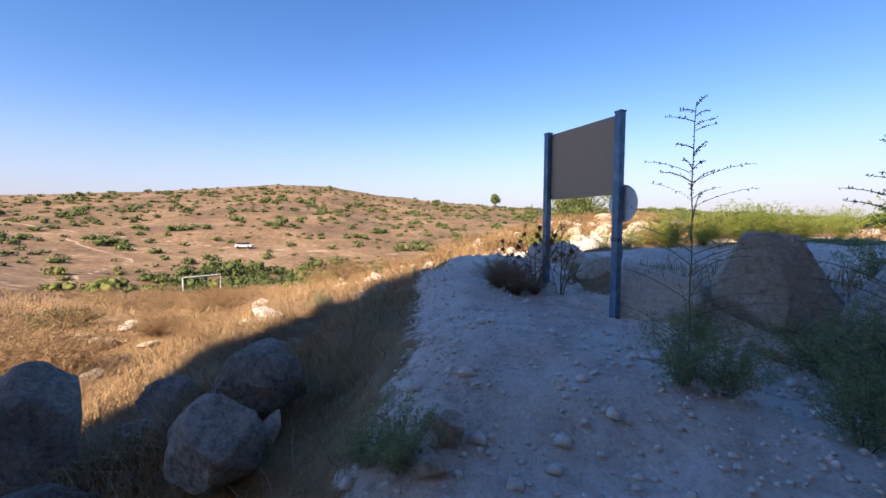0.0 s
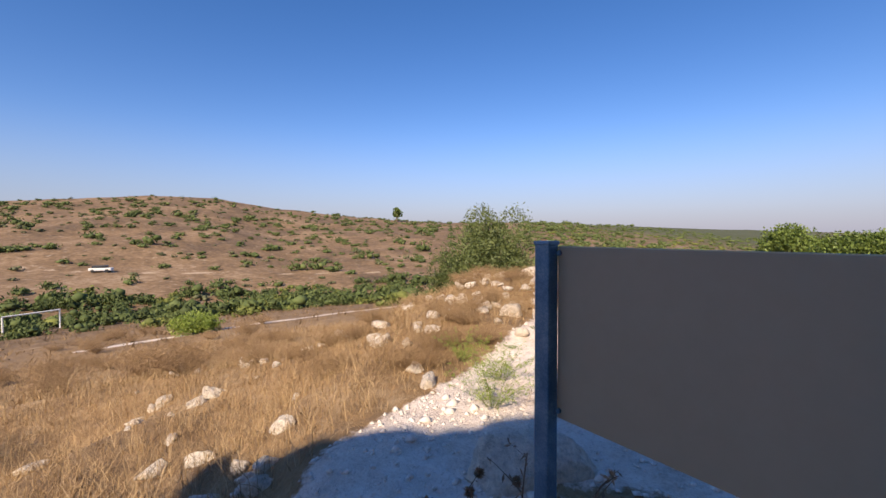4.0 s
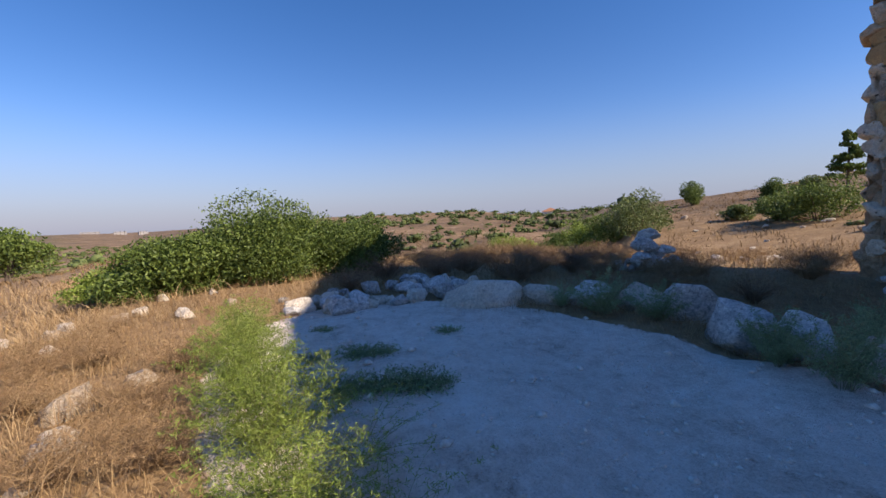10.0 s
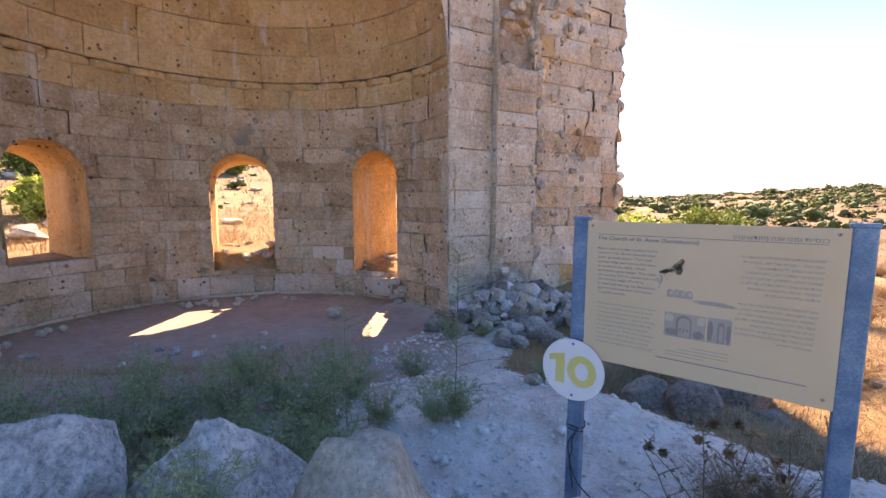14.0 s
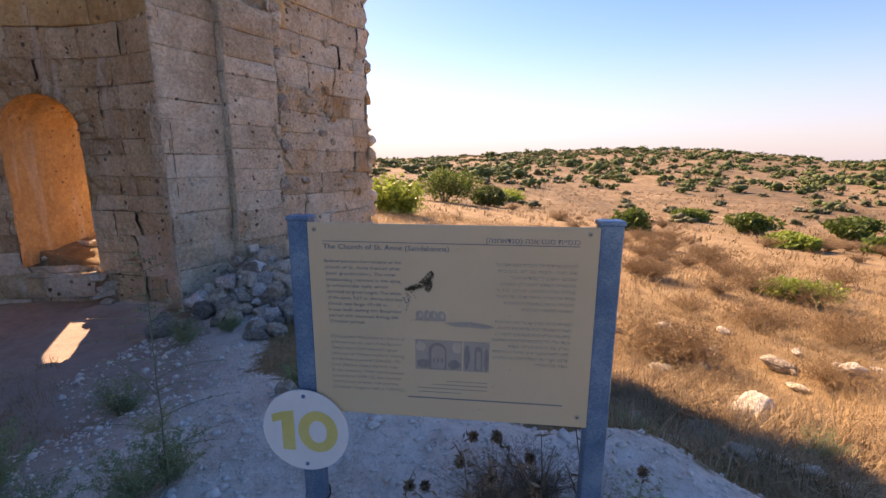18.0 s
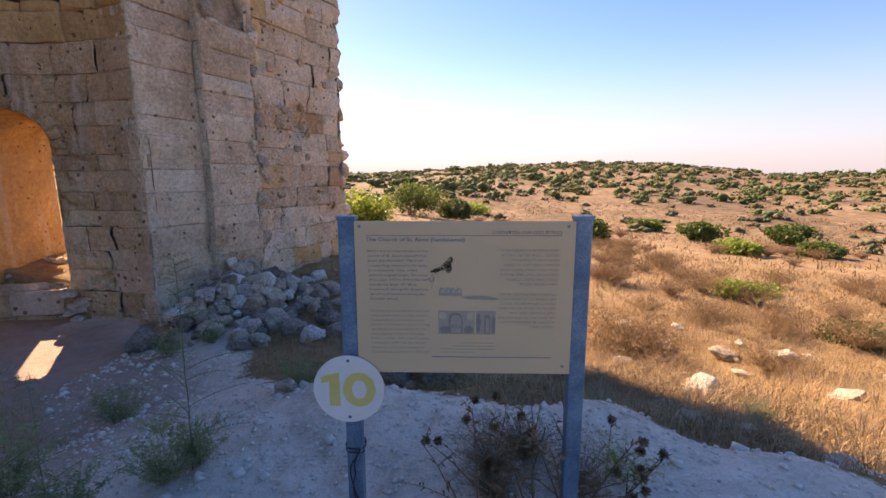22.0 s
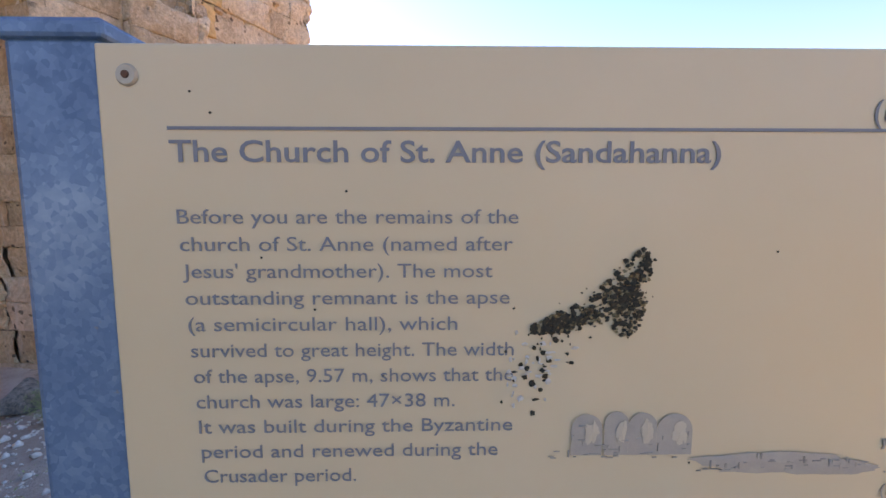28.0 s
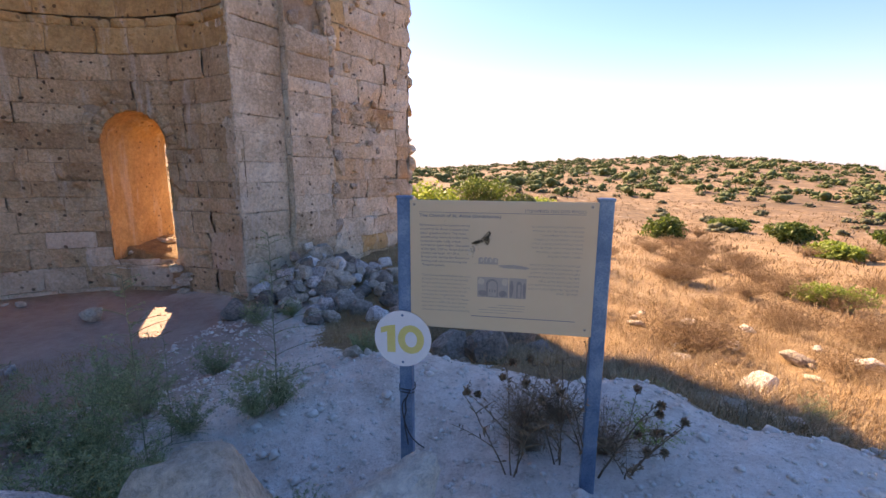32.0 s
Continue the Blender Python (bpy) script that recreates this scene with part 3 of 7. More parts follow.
def flank_at(u, sign):
    """A face across the chord at u, looking along sign * chord; s runs along the depth."""
    def on_flank(s, z, d):
        p = C2[0] + CU[0] * (u + sign * d) + CN[0] * s, C2[1] + CU[1] * (u + sign * d) + CN[1] * s
        return np.stack([p[0], p[1], z + 0 * s], -1)
    return on_flank


def in_window(s, z, grow=0.0):
    hit = np.zeros(np.shape(s), bool)
    for mid, half, sill, spring in WINDOWS:
        w = np.radians(half) * APSE_R + grow
        x = np.radians(s - mid) * APSE_R
        hit |= (np.abs(x) < w) & (z > sill - grow) & (z < spring)
        hit |= (np.hypot(x, z - spring) < w) & (z >= spring)
    return hit


def block_mesh(s0, s1, z0, z1, place, per, rng, material, cell=0.09, windows=False, gap=0.002, rough=1.0, ragged=0.0, hole=None):
    """One worn ashlar: a face with rounded, nibbled edges and a skirt into the joint. per: metres for one unit of s."""
    g = gap / per
    near = windows and bool(in_window(np.array([s0, s0, s1, s1, (s0 + s1) / 2]), np.array([z0, z1, z0, z1, (z0 + z1) / 2]), 0.12).any())
    cell = 0.04 if near else cell
    nx, nz = max(3, int((s1 - s0) * per / cell)), max(3, int((z1 - z0) / cell))
    tx = np.concatenate([[0, 0.004], np.linspace(0.03, 0.97, nx), [0.996, 1]])
    tz = np.concatenate([[0, 0.008], np.linspace(0.05, 0.95, nz), [0.992, 1]])
    sx, zz = np.meshgrid(s0 + g + tx * (s1 - s0 - 2 * g), z0 + gap + tz * (z1 - z0 - 2 * gap), indexing="ij")
    mx = sx * per
    proud = rng.uniform(-0.008, 0.012) * rough
    tilt = rng.uniform(-0.012, 0.012) * rough
    d = proud + tilt * (tx[:, None] - 0.5) + 0.042 * rough * (fbm(mx * 2.2, zz * 2.2, 4, 21) - 0.5) + 0.022 * rough * (fbm(mx * 11, zz * 11, 3, 23) - 0.5)
    pits = fbm(mx * 4.3, zz * 4.3, 3, 31)
    d = d - 0.05 * rough * np.clip(pits - 0.66, 0, 1) * 5 - 0.1 * rough * np.clip(fbm(mx * 1.1, zz * 1.1, 4, 33) - 0.62, 0, 1) * 3
    holes = vn(mx * 9, zz * 9, 37)
    d = d - 0.035 * np.clip(holes - 0.88, 0, 1) * 8
    edge = np.minimum(np.minimum(sx - sx[0, 0], sx[-1, 0] - sx) * per, np.minimum(zz - zz[0, 0], zz[0, -1] - zz))
    wear = 0.012 + 0.05 * np.clip(fbm(mx * 3, zz * 3, 3, 41) - 0.5, 0, 1)
    open_joint = np.clip(fbm(mx * 1.3 + proud * 90, zz * 2.3, 3, 45) * 5.0 - 2.3, 0.0, 1)
    d = d - wear * np.exp(-edge / 0.02) * (0.12 + 1.5 * open_joint)
    if hole:
        far_ = np.hypot((mx - hole[0]) / hole[2], (zz - hole[1]) / hole[3]) + 0.5 * (fbm(mx * 5, zz * 5, 3, 91) - 0.5)
        d = d - hole[4] * fade((1.15 - far_) / 0.4)
    if ragged:
        way_ = tx[:, None] ** 2 if ragged > 0 else (1 - tx[:, None]) ** 2
        sx = sx + ragged * way_ * (fbm(zz * 3.1, zz * 0 + 0.7, 3, 51) - 0.5)
    deep = d - 0.003 - 0.06 * open_joint
    d[0, :], d[-1, :], d[:, 0], d[:, -1] = deep[0, :], deep[-1, :], deep[:, 0], deep[:, -1]
    verts = place(sx, zz, d).reshape(-1, 3)
    faces = grid_faces(*sx.shape)
    if near:
        cs, cz = sx.reshape(-1)[faces].mean(1), zz.reshape(-1)[faces].mean(1)
        faces = faces[~in_window(cs, cz)]
        if len(faces) == 0:
            return None
    return mesh_of("ashlar_block", verts, faces, material, True)


def lay(parent, s0, s1, z0, z1, place, per, material, course=0.47, length=0.8, seed=1, windows=False, rough=1.0, ragged=0.0, skip=None, top=None, hole=None):
    """Courses of ashlar over a face."""
    rng = np.random.default_rng(seed)
    choose = material if callable(material) else (lambda s_, z_, r_: material)
    z = z0
    while z < z1 - 0.12:
        h = min(course * rng.uniform(0.62, 1.25), z1 - z)
        if z1 - z - h < 0.15:
            h = z1 - z
        s = s0
        while s < s1 - 1e-6:
            w = length * rng.uniform(0.45, 1.5) / per
            if s1 - s - w < 0.3 * length / per:
                w = s1 - s
            if not (skip and skip(s, s + w, z, z + h, rng)) and (top is None or z + h * 0.5 < top(s + w / 2)):
                me = block_mesh(s, s + w, z, z + h, place, per, rng, choose(s + w / 2, z + h / 2, rng), 0.07 if hole else 0.1, windows, 0.0022, rough, ragged if (ragged > 0 and s + w >= s1 - 1e-6) or (ragged < 0 and s <= s0 + 1e-6) else 0.0, hole)
                if me:
                    child("ashlar_block", me, parent)
            s += w
        z += h


def arc_core():
    """The rubble core of the curved wall, with the three openings through it, and the shell of the half dome."""
    out = []
    s = np.linspace(AXIS - 90, AXIS + 90, 241)
    z = np.linspace(-1.6, CORNICE_Z + 0.1, 150)
    sx, zz = np.meshgrid(s, z, indexing="ij")
    for d in (-0.2, -1.9):
        verts = on_curve(sx, zz, np.full(sx.shape, d)).reshape(-1, 3)
        f = grid_faces(*sx.shape)
        f = f[~in_window(sx.reshape(-1)[f].mean(1), zz.reshape(-1)[f].mean(1))]
        out.append((verts, f))
    return out


apse = new("apse_wall")
tagged(apse, "curved ashlar wall of a ruined apse, warm weathered limestone, three arched openings", "wall", kind="structure")
for i, (v, f) in enumerate(arc_core()):
    child("wall_core", mesh_of("wall_core", v, f, CORE if i == 0 else PIER_STONE), apse)
PER = math.radians(1) * APSE_R


def apse_stone(s, z, rng):
    if s > AXIS + 76 and z > -0.4:
        return ASHLAR
    if z > 3.0:
        return DOME_STONE if z > 4.1 else ASHLAR
    return PINK if z < 0.3 and rng.random() < 0.5 else ASHLAR


def mixed_stone(s, z, rng):
    q = rng.random()
    return ASHLAR if q < 0.22 else (DOME_STONE if q < 0.3 else PIER_STONE)


lay(apse, AXIS - 90, AXIS + 90, FLOOR_Z - 0.1, CORNICE_Z - 0.0, on_curve, PER, apse_stone, 0.46, 0.8, 3, True, 2.6)


def reveal(mid, half, sill, spring, k):
    """The deep lining of one opening, and the ring of arch stones round it."""
    rng = np.random.default_rng(70 + k)
    w = math.radians(half) * APSE_R
    outline = [(-w, sill)] + [(-w, sill + (spring - sill) * i / 6) for i in range(1, 6)]
    outline += [(w * math.cos(a), spring + w * math.sin(a)) for a in np.linspace(math.pi, 0, 17)]
    outline += [(w, sill + (spring - sill) * i / 6) for i in range(5, -1, -1)]
    outline = np.array(outline)
    n = len(outline)
    depth = np.concatenate([[0.004, -0.03], np.linspace(-0.12, -1.89, 18)])
    verts = []
    for i in range(n):
        x, zz = outline[i]
        taper = np.interp(-depth, [0, 0.55, 0.62, 1.9], [1.0, 0.975, 0.86, 0.82])
        jitter = 0.035 * (fbm(depth * 3 + i * 0.4, depth * 0 + i * 0.55 + k, 3, 61) - 0.5)
        xs = x * taper + jitter * np.sign(x)
        if k == 2 and x > 0:
            xs = xs - 0.2 * fade(-depth / 1.9)
        zs = spring + (zz - spring) * np.where(zz > spring, taper, 1.0) + jitter
        verts.append(on_curve(mid + np.degrees(xs / APSE_R), zs, depth))
    verts = np.concatenate(verts)
    child("window_lining", mesh_of("window_lining", verts, grid_faces(n, len(depth)), DOME_STONE, True), apse, "sunlit orange stone lining of an arched opening")
    # worn sill
    gx, gd = np.meshgrid(np.linspace(-w, w, 22), np.linspace(0.02, -2.3, 32), indexing="ij")
    broken = 0.2 if k else 0.08
    gz = sill - 0.05 - broken * (0.25 + 0.75 * fbm(gx * 2.3 + k, gd * 2.3, 4, 64)) * fade((gd + 1.9) / 1.5) + (0.0, 0.46, 0.26)[k] * np.floor(4.3 * fade((-gd - 0.12 + 0.5 * (vn(gx * 3 + k, gd * 0 + 0.5, 68) - 0.5)) / 1.3)) / 4 + 0.06 * (fbm(gx * 8, gd * 8, 3, 66) - 0.5)
    sv = on_curve(mid + np.degrees(gx / APSE_R), gz, gd).reshape(-1, 3)
    child("window_sill", mesh_of("window_sill", sv, grid_faces(*gx.shape), PALE_ROCK, False), apse, "broken rubble sill of pale stone")
    # arch stones
    count = 13
    for j in range(count):
        a0, a1 = math.pi * j / count + 0.006, math.pi * (j + 1) / count - 0.006
        r0, r1 = w - 0.005, w + rng.uniform(0.22, 0.27)
        ta, tr = np.meshgrid(np.linspace(a0, a1, 5), np.array([r0, r0 + 0.012, (r0 + r1) / 2, r1 - 0.012, r1]), indexing="ij")
        d = 0.016 + rng.uniform(-0.006, 0.008) + 0.02 * (fbm(ta * 5, tr * 9, 3, 67) - 0.5)
        d[0, :] = d[-1, :] = d[:, 0] = d[:, -1] = -0.045
        vv = on_curve(mid + np.degrees(-tr * np.cos(ta) / APSE_R), spring + tr * np.sin(ta), d).reshape(-1, 3)
        child("arch_stone", mesh_of("arch_stone", vv, grid_faces(5, 5), ASHLAR, True), apse)


for k, (mid, half, sill, spring) in enumerate(WINDOWS):
    reveal(mid, half, sill, spring, k)

# moulding where the half dome springs
for j in range(20):
    s0, s1 = AXIS - 90 + 9 * j + 0.08, AXIS - 90 + 9 * j + 8.92
    sx, t = np.meshgrid(np.linspace(s0, s1, 7), np.arange(7), indexing="ij")
    zz = CORNICE_Z + np.array([-0.02, 0.0, 0.05, 0.09, 0.13, 0.16, 0.16])[t] + 0.012 * (fbm(sx * 0.9, t * 0.8, 3, 71) - 0.5)
    d = np.array([-0.05, 0.02, 0.03, 0.055, 0.06, 0.045, -0.08])[t] + 0.02 * (fbm(sx * 0.7, t * 0.6, 3, 72) - 0.5)
    d[0, :] = d[-1, :] = -0.06
    child("cornice_block", mesh_of("cornice_block", on_curve(sx, zz, d).reshape(-1, 3), grid_faces(*sx.shape), DOME_STONE, True), apse)

dome = new("half_dome")
tagged(dome, "half dome of orange-brown ashlar over a ruined apse, stained by rain", "vault", kind="structure")
s = np.linspace(AXIS - 90, AXIS + 90, 81)
e = np.linspace(0, APSE_R * math.pi / 2, 36)
sx, ee = np.meshgrid(s, e, indexing="ij")
for d, m in ((-0.2, CORE), (-0.9, PIER_STONE)):
    child("vault_core", mesh_of("vault_core", on_dome(sx, ee, np.full(sx.shape, d)).reshape(-1, 3), grid_faces(*sx.shape), m, True), dome)
rng_d = np.random.default_rng(5)
e0 = 0.08
while e0 < APSE_R * math.pi / 2 - 0.5:
    h = rng_d.uniform(0.55, 0.72)
    lay(dome, AXIS - 90, AXIS + 90, e0, e0 + h, on_dome, PER * math.cos((e0 + h / 2) / APSE_R), DOME_STONE, h, 1.1, int(100 + e0 * 10), False, 0.8)
    e0 += h


def south_stone(s, z, rng):
    q = rng.random()
    return ASHLAR if q < 0.6 else (PINK if q < 0.72 else (DOME_STONE if q < 0.9 else PALE_CORE))


def pier(name, label, u0, u1, depth, z1, seed, end=0, wall=False, skip=None, hole=None):
    """A piece of the front wall from u0 to u1 along the chord: a core box, and ashlar on the faces that show."""
    thing = tagged(new(name), label, "wall", kind="structure")
    bm = bmesh.new()
    box(bm, u0 + 0.04, u1 - 0.04, -1.3, depth - 0.34, -2.2, z1 - 0.1)
    m = Matrix(((CU[0], CN[0], 0, C2[0]), (CU[1], CN[1], 0, C2[1]), (0, 0, 1, 0), (0, 0, 0, 1)))
    bm.transform(m)
    part("wall_core", bm, CORE, thing)
    gs, gz = np.meshgrid(np.linspace(u0, u1, int((u1 - u0) / 0.05) + 2), np.linspace(-1.7, z1 - 0.1, 240), indexing="ij")
    gd = -0.26 - 0.05 * (fbm(gs * 1.5, gz * 1.5, 3, 81) - 0.5) + 0.14 * (fbm(gs * 5, gz * 5, 3, 83) - 0.5)
    child("rubble_face", mesh_of("rubble_face", flat_at(depth)(gs, gz, gd).reshape(-1, 3), grid_faces(*gs.shape), CORE, True), thing)
    lay(thing, u0, u1, -1.7, z1, flat_at(depth), 1.0, mixed_stone if wall else (south_stone if hole else PIER_STONE), 0.52, (3.0 if u1 - u0 < 1.5 else 0.8) if not wall else 0.95, seed, False, (3.4 if hole else 1.9) if not wall else 3.2, 0.75 * end, skip, None, hole)
    lay(thing, -1.3, depth, -1.7, z1, flank_at(u0, -1), 1.0, south_stone if hole else PIER_STONE, 0.5, 0.8, seed + 1, False, 1.2)
    lay(thing, -1.3, depth, -1.7, z1, flank_at(u1, 1), 1.0, PIER_STONE, 0.5, 0.8, seed + 2, False, 2.2)
    lay(thing, u0, u1, -1.7, z1, lambda s, z, d: flat_at(-1.3)(s, z, -d), 1.0, PIER_STONE, 0.9, 1.6, seed + 3, False, 1.5)
    return thing


def broken_outer(a, b, z0, z1, rng):
    return z0 > 4.4 and rng.random() < 0.75


# the front arch of the half dome and the masonry above it
arch = tagged(new("arch_front"), "weathered masonry over the great arch of the apse", "wall", kind="structure")
ang = np.linspace(0, math.pi, 61)
uu = (APSE_R - 0.02) * np.cos(ang)
lowz = CORNICE_Z + 0.1 + (APSE_R - 0.02) * np.sin(ang)
topz = np.interp(uu, [-4.8, -3, 2, 4.0, 4.8], [10.7, 10.9, 10.5, 10.3, 9.9]) + 0.3 * (fbm(uu * 1.3, uu * 0, 3, 88) - 0.5)
av = []
for n_ in (0.0, -0.9):
    for zz in (lowz, topz):
        av.append(np.stack([C2[0] + CU[0] * uu + CN[0] * n_, C2[1] + CU[1] * uu + CN[1] * n_, zz], -1))
av = np.concatenate(av)
k_ = np.arange(60)[:, None]
af = np.concatenate([k_ + np.array([0, 1, 62, 61]), k_ + np.array([122, 183, 184, 123]), k_ + np.array([0, 122, 123, 1]), k_ + np.array([61, 62, 184, 183])])
child("spandrel", mesh_of("spandrel", av, af.tolist(), PIER_STONE), arch)


pier("pier_north", "pale limestone pilaster of large smooth blocks beside the apse", 4.80, 6.0, 0.02, 9.8, 11)
pier("pier_north_outer", "weathered limestone pilaster with chipped corners", 6.0, 7.2, 0.2, 9.3, 21, 0, False, broken_outer)
pier("wall_north", "rough broken limestone wall with missing blocks and lichen", 7.2, 10.35, 0.1, 8.6, 31, 1, True)
pier("wall_south", "weathered limestone pilaster with a ragged broken edge and a black-stained corner", -6.95, -4.80, 0.02, 10.4, 41, -1, False, None, (-5.35, 4.3, 0.34, 0.14, 0.24))


def nub(u, z, size, seed, n=-0.35):
    """A stone of the core that sticks out of the broken masonry."""
    v, f = ICO_WALL
    rng = np.random.default_rng(seed)
    v = v / np.abs(v).max(1, keepdims=True) * 0.75 + v * 0.25
    for _ in range(9):
        n_ = rng.normal(size=3)
        n_ /= np.linalg.norm(n_)
        v = v - np.clip(v @ n_ - rng.uniform(0.7, 1.0), 0, None)[:, None] * n_
    w = v * (1 + 0.3 * (n3(v * 1.3 + seed, 1.6, 4, seed) - 0.5))[:, None] * np.array(size) / 2
    p = C2[0] + CU[0] * (u + w[:, 0]) + CN[0] * (w[:, 1] + n), C2[1] + CU[1] * (u + w[:, 0]) + CN[1] * (w[:, 1] + n)
    return np.stack([p[0], p[1], z + w[:, 2]], -1), f


bm = bmesh.new()
bmesh.ops.create_icosphere(bm, subdivisions=3, radius=1.0)
ICO_WALL = (np.array([x.co[:] for x in bm.verts]), np.array([[x.index for x in p.verts] for p in bm.faces]))
bm.free()
end_wall, south_end = bpy.data.objects["wall_north"], bpy.data.objects["wall_south"]
for k in range(26):
    zz = -1.3 + k * 0.4
    rr = np.random.default_rng(900 + k)
    out = 0.38 if 1.9 < zz < 2.5 else (0.05 if 2.6 < zz < 3.4 else 0.18)
    v, f = nub(10.3 + out * rr.uniform(0.3, 1.0), zz, (rr.uniform(0.35, 0.8), 0.9, rr.uniform(0.36, 0.6)), 900 + k)
    child("core_stone", mesh_of("core_stone", v, f, PIER_STONE if k % 4 else ASHLAR, False), end_wall)
    v, f = nub(-6.78 - 0.2 * rr.uniform(0, 1.0) - (0.25 if zz < 0 else 0), zz, (rr.uniform(0.3, 0.75), 0.9, rr.uniform(0.36, 0.6)), 950 + k)
    child("core_stone", mesh_of("core_stone", v, f, PIER_STONE if k % 4 else ASHLAR, False), south_end)

# rubble of the core where the facing of the outer pilaster has fallen, and the mortar seam beside it
broken_pier = bpy.data.objects["pier_north_outer"]
rr = np.random.default_rng(77)
for k in range(62):
    v, f = nub(rr.uniform(6.2, 7.5), 4.3 + 4.6 * rr.random(), rr.uniform(0.16, 0.46, 3) * (1, 1, 0.8), 1000 + k, rr.uniform(-0.16, -0.02))
    child("core_stone", mesh_of("core_stone", v, f, (PIER_STONE, ASHLAR, PALE_CORE)[k % 3], False), broken_pier)
for k in range(20):
    v, f = nub(7.3 + rr.normal() * 0.07, -0.7 + 0.31 * k + rr.normal() * 0.05, (rr.uniform(0.2, 0.4), 0.3, rr.uniform(0.25, 0.6)), 1100 + k, 0.1)
    child("mortar_lump", mesh_of("mortar_lump", v, f, PIER_STONE if k % 3 else PALE_CORE, False), end_wall)
for k in range(34):
    v, f = nub(rr.uniform(7.5, 10.2), rr.uniform(0.5, 7.5), (rr.uniform(0.1, 0.3), 0.16, rr.uniform(0.1, 0.24)), 1200 + k, 0.09)
    child("mortar_lump", mesh_of("mortar_lump", v, f, PALE_CORE if k % 2 else ASHLAR, False), end_wall)

# ---- boulders and stones ----
ICO = {}


def ico(level_):
    if level_ not in ICO:
        bm = bmesh.new()
        bmesh.ops.create_icosphere(bm, subdivisions=level_, radius=1.0)
        bm.verts.ensure_lookup_table()
        v = np.array([x.co[:] for x in bm.verts])
        f = np.array([[x.index for x in p.verts] for p in bm.faces])
        bm.free()
        ICO[level_] = (v, f)
    return ICO[level_]


def rock_mesh(size, seed, material, detail=4, facets=11, crisp=0.97, square=0.0, rough=0.11, peak=0.0):
    rng = np.random.default_rng(seed)
    v, f = ico(detail)
    v = v.copy()
    if square:
        q = np.abs(v) ** (1 - 0.75 * square) * np.sign(v)
        v = q / np.abs(q).max(1, keepdims=True) * (square) + v * (1 - square)
    for _ in range(facets):
        n = rng.normal(size=3)
        n /= np.linalg.norm(n)
        over = v @ n - rng.uniform(0.55, 0.85) * (1 + 0.25 * square)
        v -= np.clip(over, 0, None)[:, None] * n * crisp
    for _ in range(facets):
        n = rng.normal(size=3)
        n /= np.linalg.norm(n)
        over = v @ n - rng.uniform(0.62, 0.95) * np.percentile(v @ n, 99.5)
        v -= np.clip(over, 0, None)[:, None] * n * crisp
    k = 1 + rough * 3.2 * (n3(v + seed, 1.6, 3, seed) - 0.5) + rough * 1.8 * (n3(v + seed, 5.0, 4, seed + 2) - 0.5) + rough * 0.7 * (n3(v + seed, 17.0, 2, seed + 5) - 0.5)
    v = v * k[:, None]
    if peak:
        v[:, :2] *= (1 - peak * np.clip(v[:, 2:] / v[:, 2].max(), 0, 1) ** 0.9) * (1 - 0.5 * peak * np.clip(-v[:, 2:] / v[:, 2].max(), 0, 1))
    v = v / (np.abs(v).max(0) + 1e-9) * (np.array(size) / 2)
    return mesh_of("boulder", v, f, material, detail > 3)


def boulder(x, y, w, d, h, turn, seed, material, label, sink=0.12, tilt=0.0, name="boulder", group="", detail=4, square=0.0, z=None, peak=0.0):
    ob = new(name, rock_mesh((w, d, h), seed, material, detail, 11, 0.95, square, 0.11, peak))
    zz = ground_z(x, y) if z is None else z
    ob.matrix_world = pose(x, y, zz + h * (0.5 - sink), tilt, 0, turn)
    return tagged(ob, label, "boulder" if max(w, d, h) > 0.3 else "stone", group)


GREY_L, PALE_L = "grey lichen-covered limestone boulder in a row along the clearing", "pale cream limestone boulder in a row along the clearing"
ROW = "boulder row"


def row(x, y, w, d, h, top, turn, seed, material, label, tilt=0.0, square=0.0, peak=0.0):
    boulder(x, y, w, d, h, turn, seed, material, label, 0.0, tilt, group=ROW, z=top - h, square=square, detail=5, peak=peak)


row(-1.62, -0.98, 1.0, 0.85, 1.25, 0.57, 20, 101, GREY_ROCK, "large upright blue-grey boulder with a sloping face", 4, 0.35, 0.5)
row(-0.74, -0.78, 0.98, 0.84, 1.1, 0.5, 20, 102, PALE_ROCK, "squared pale cream boulder beside the grey one", 0, 0.45, 0.25)
row(-0.06, -0.46, 0.84, 0.6, 0.85, 0.22, 42, 103, PALE_ROCK, "low pale block of rock beside the information board", 0, 0.7)
row(0.98, -0.72, 0.6, 0.5, 0.7, 0.24, 35, 104, PALE_ROCK, "low pale boulder in front of the information board")
row(1.7, -0.78, 0.95, 0.66, 0.85, 0.38, 60, 105, PALE_ROCK, PALE_L)
row(-2.12, -1.52, 0.86, 0.76, 0.95, 0.56, 25, 106, GREY_ROCK, GREY_L, 0, 0.3, 0.15)
row(-2.52, -2.16, 0.84, 0.7, 0.9, 0.56, 70, 107, GREY_ROCK, GREY_L, 0, 0.2)
row(-2.98, -2.7, 0.76, 0.7, 0.75, 0.53, 40, 108, PALE_ROCK, PALE_L)
row(-3.2, -3.42, 0.86, 0.7, 0.75, 0.59, 75, 109, GREY_ROCK, GREY_L)
row(-3.25, -4.12, 0.8, 0.62, 0.75, 0.64, 85, 110, GREY_ROCK, GREY_L)
row(-3.72, -4.86, 0.95, 0.74, 0.8, 0.7, 65, 111, GREY_ROCK, GREY_L)
row(-3.95, -5.7, 0.74, 0.62, 0.7, 0.58, 95, 112, PALE_ROCK, PALE_L)
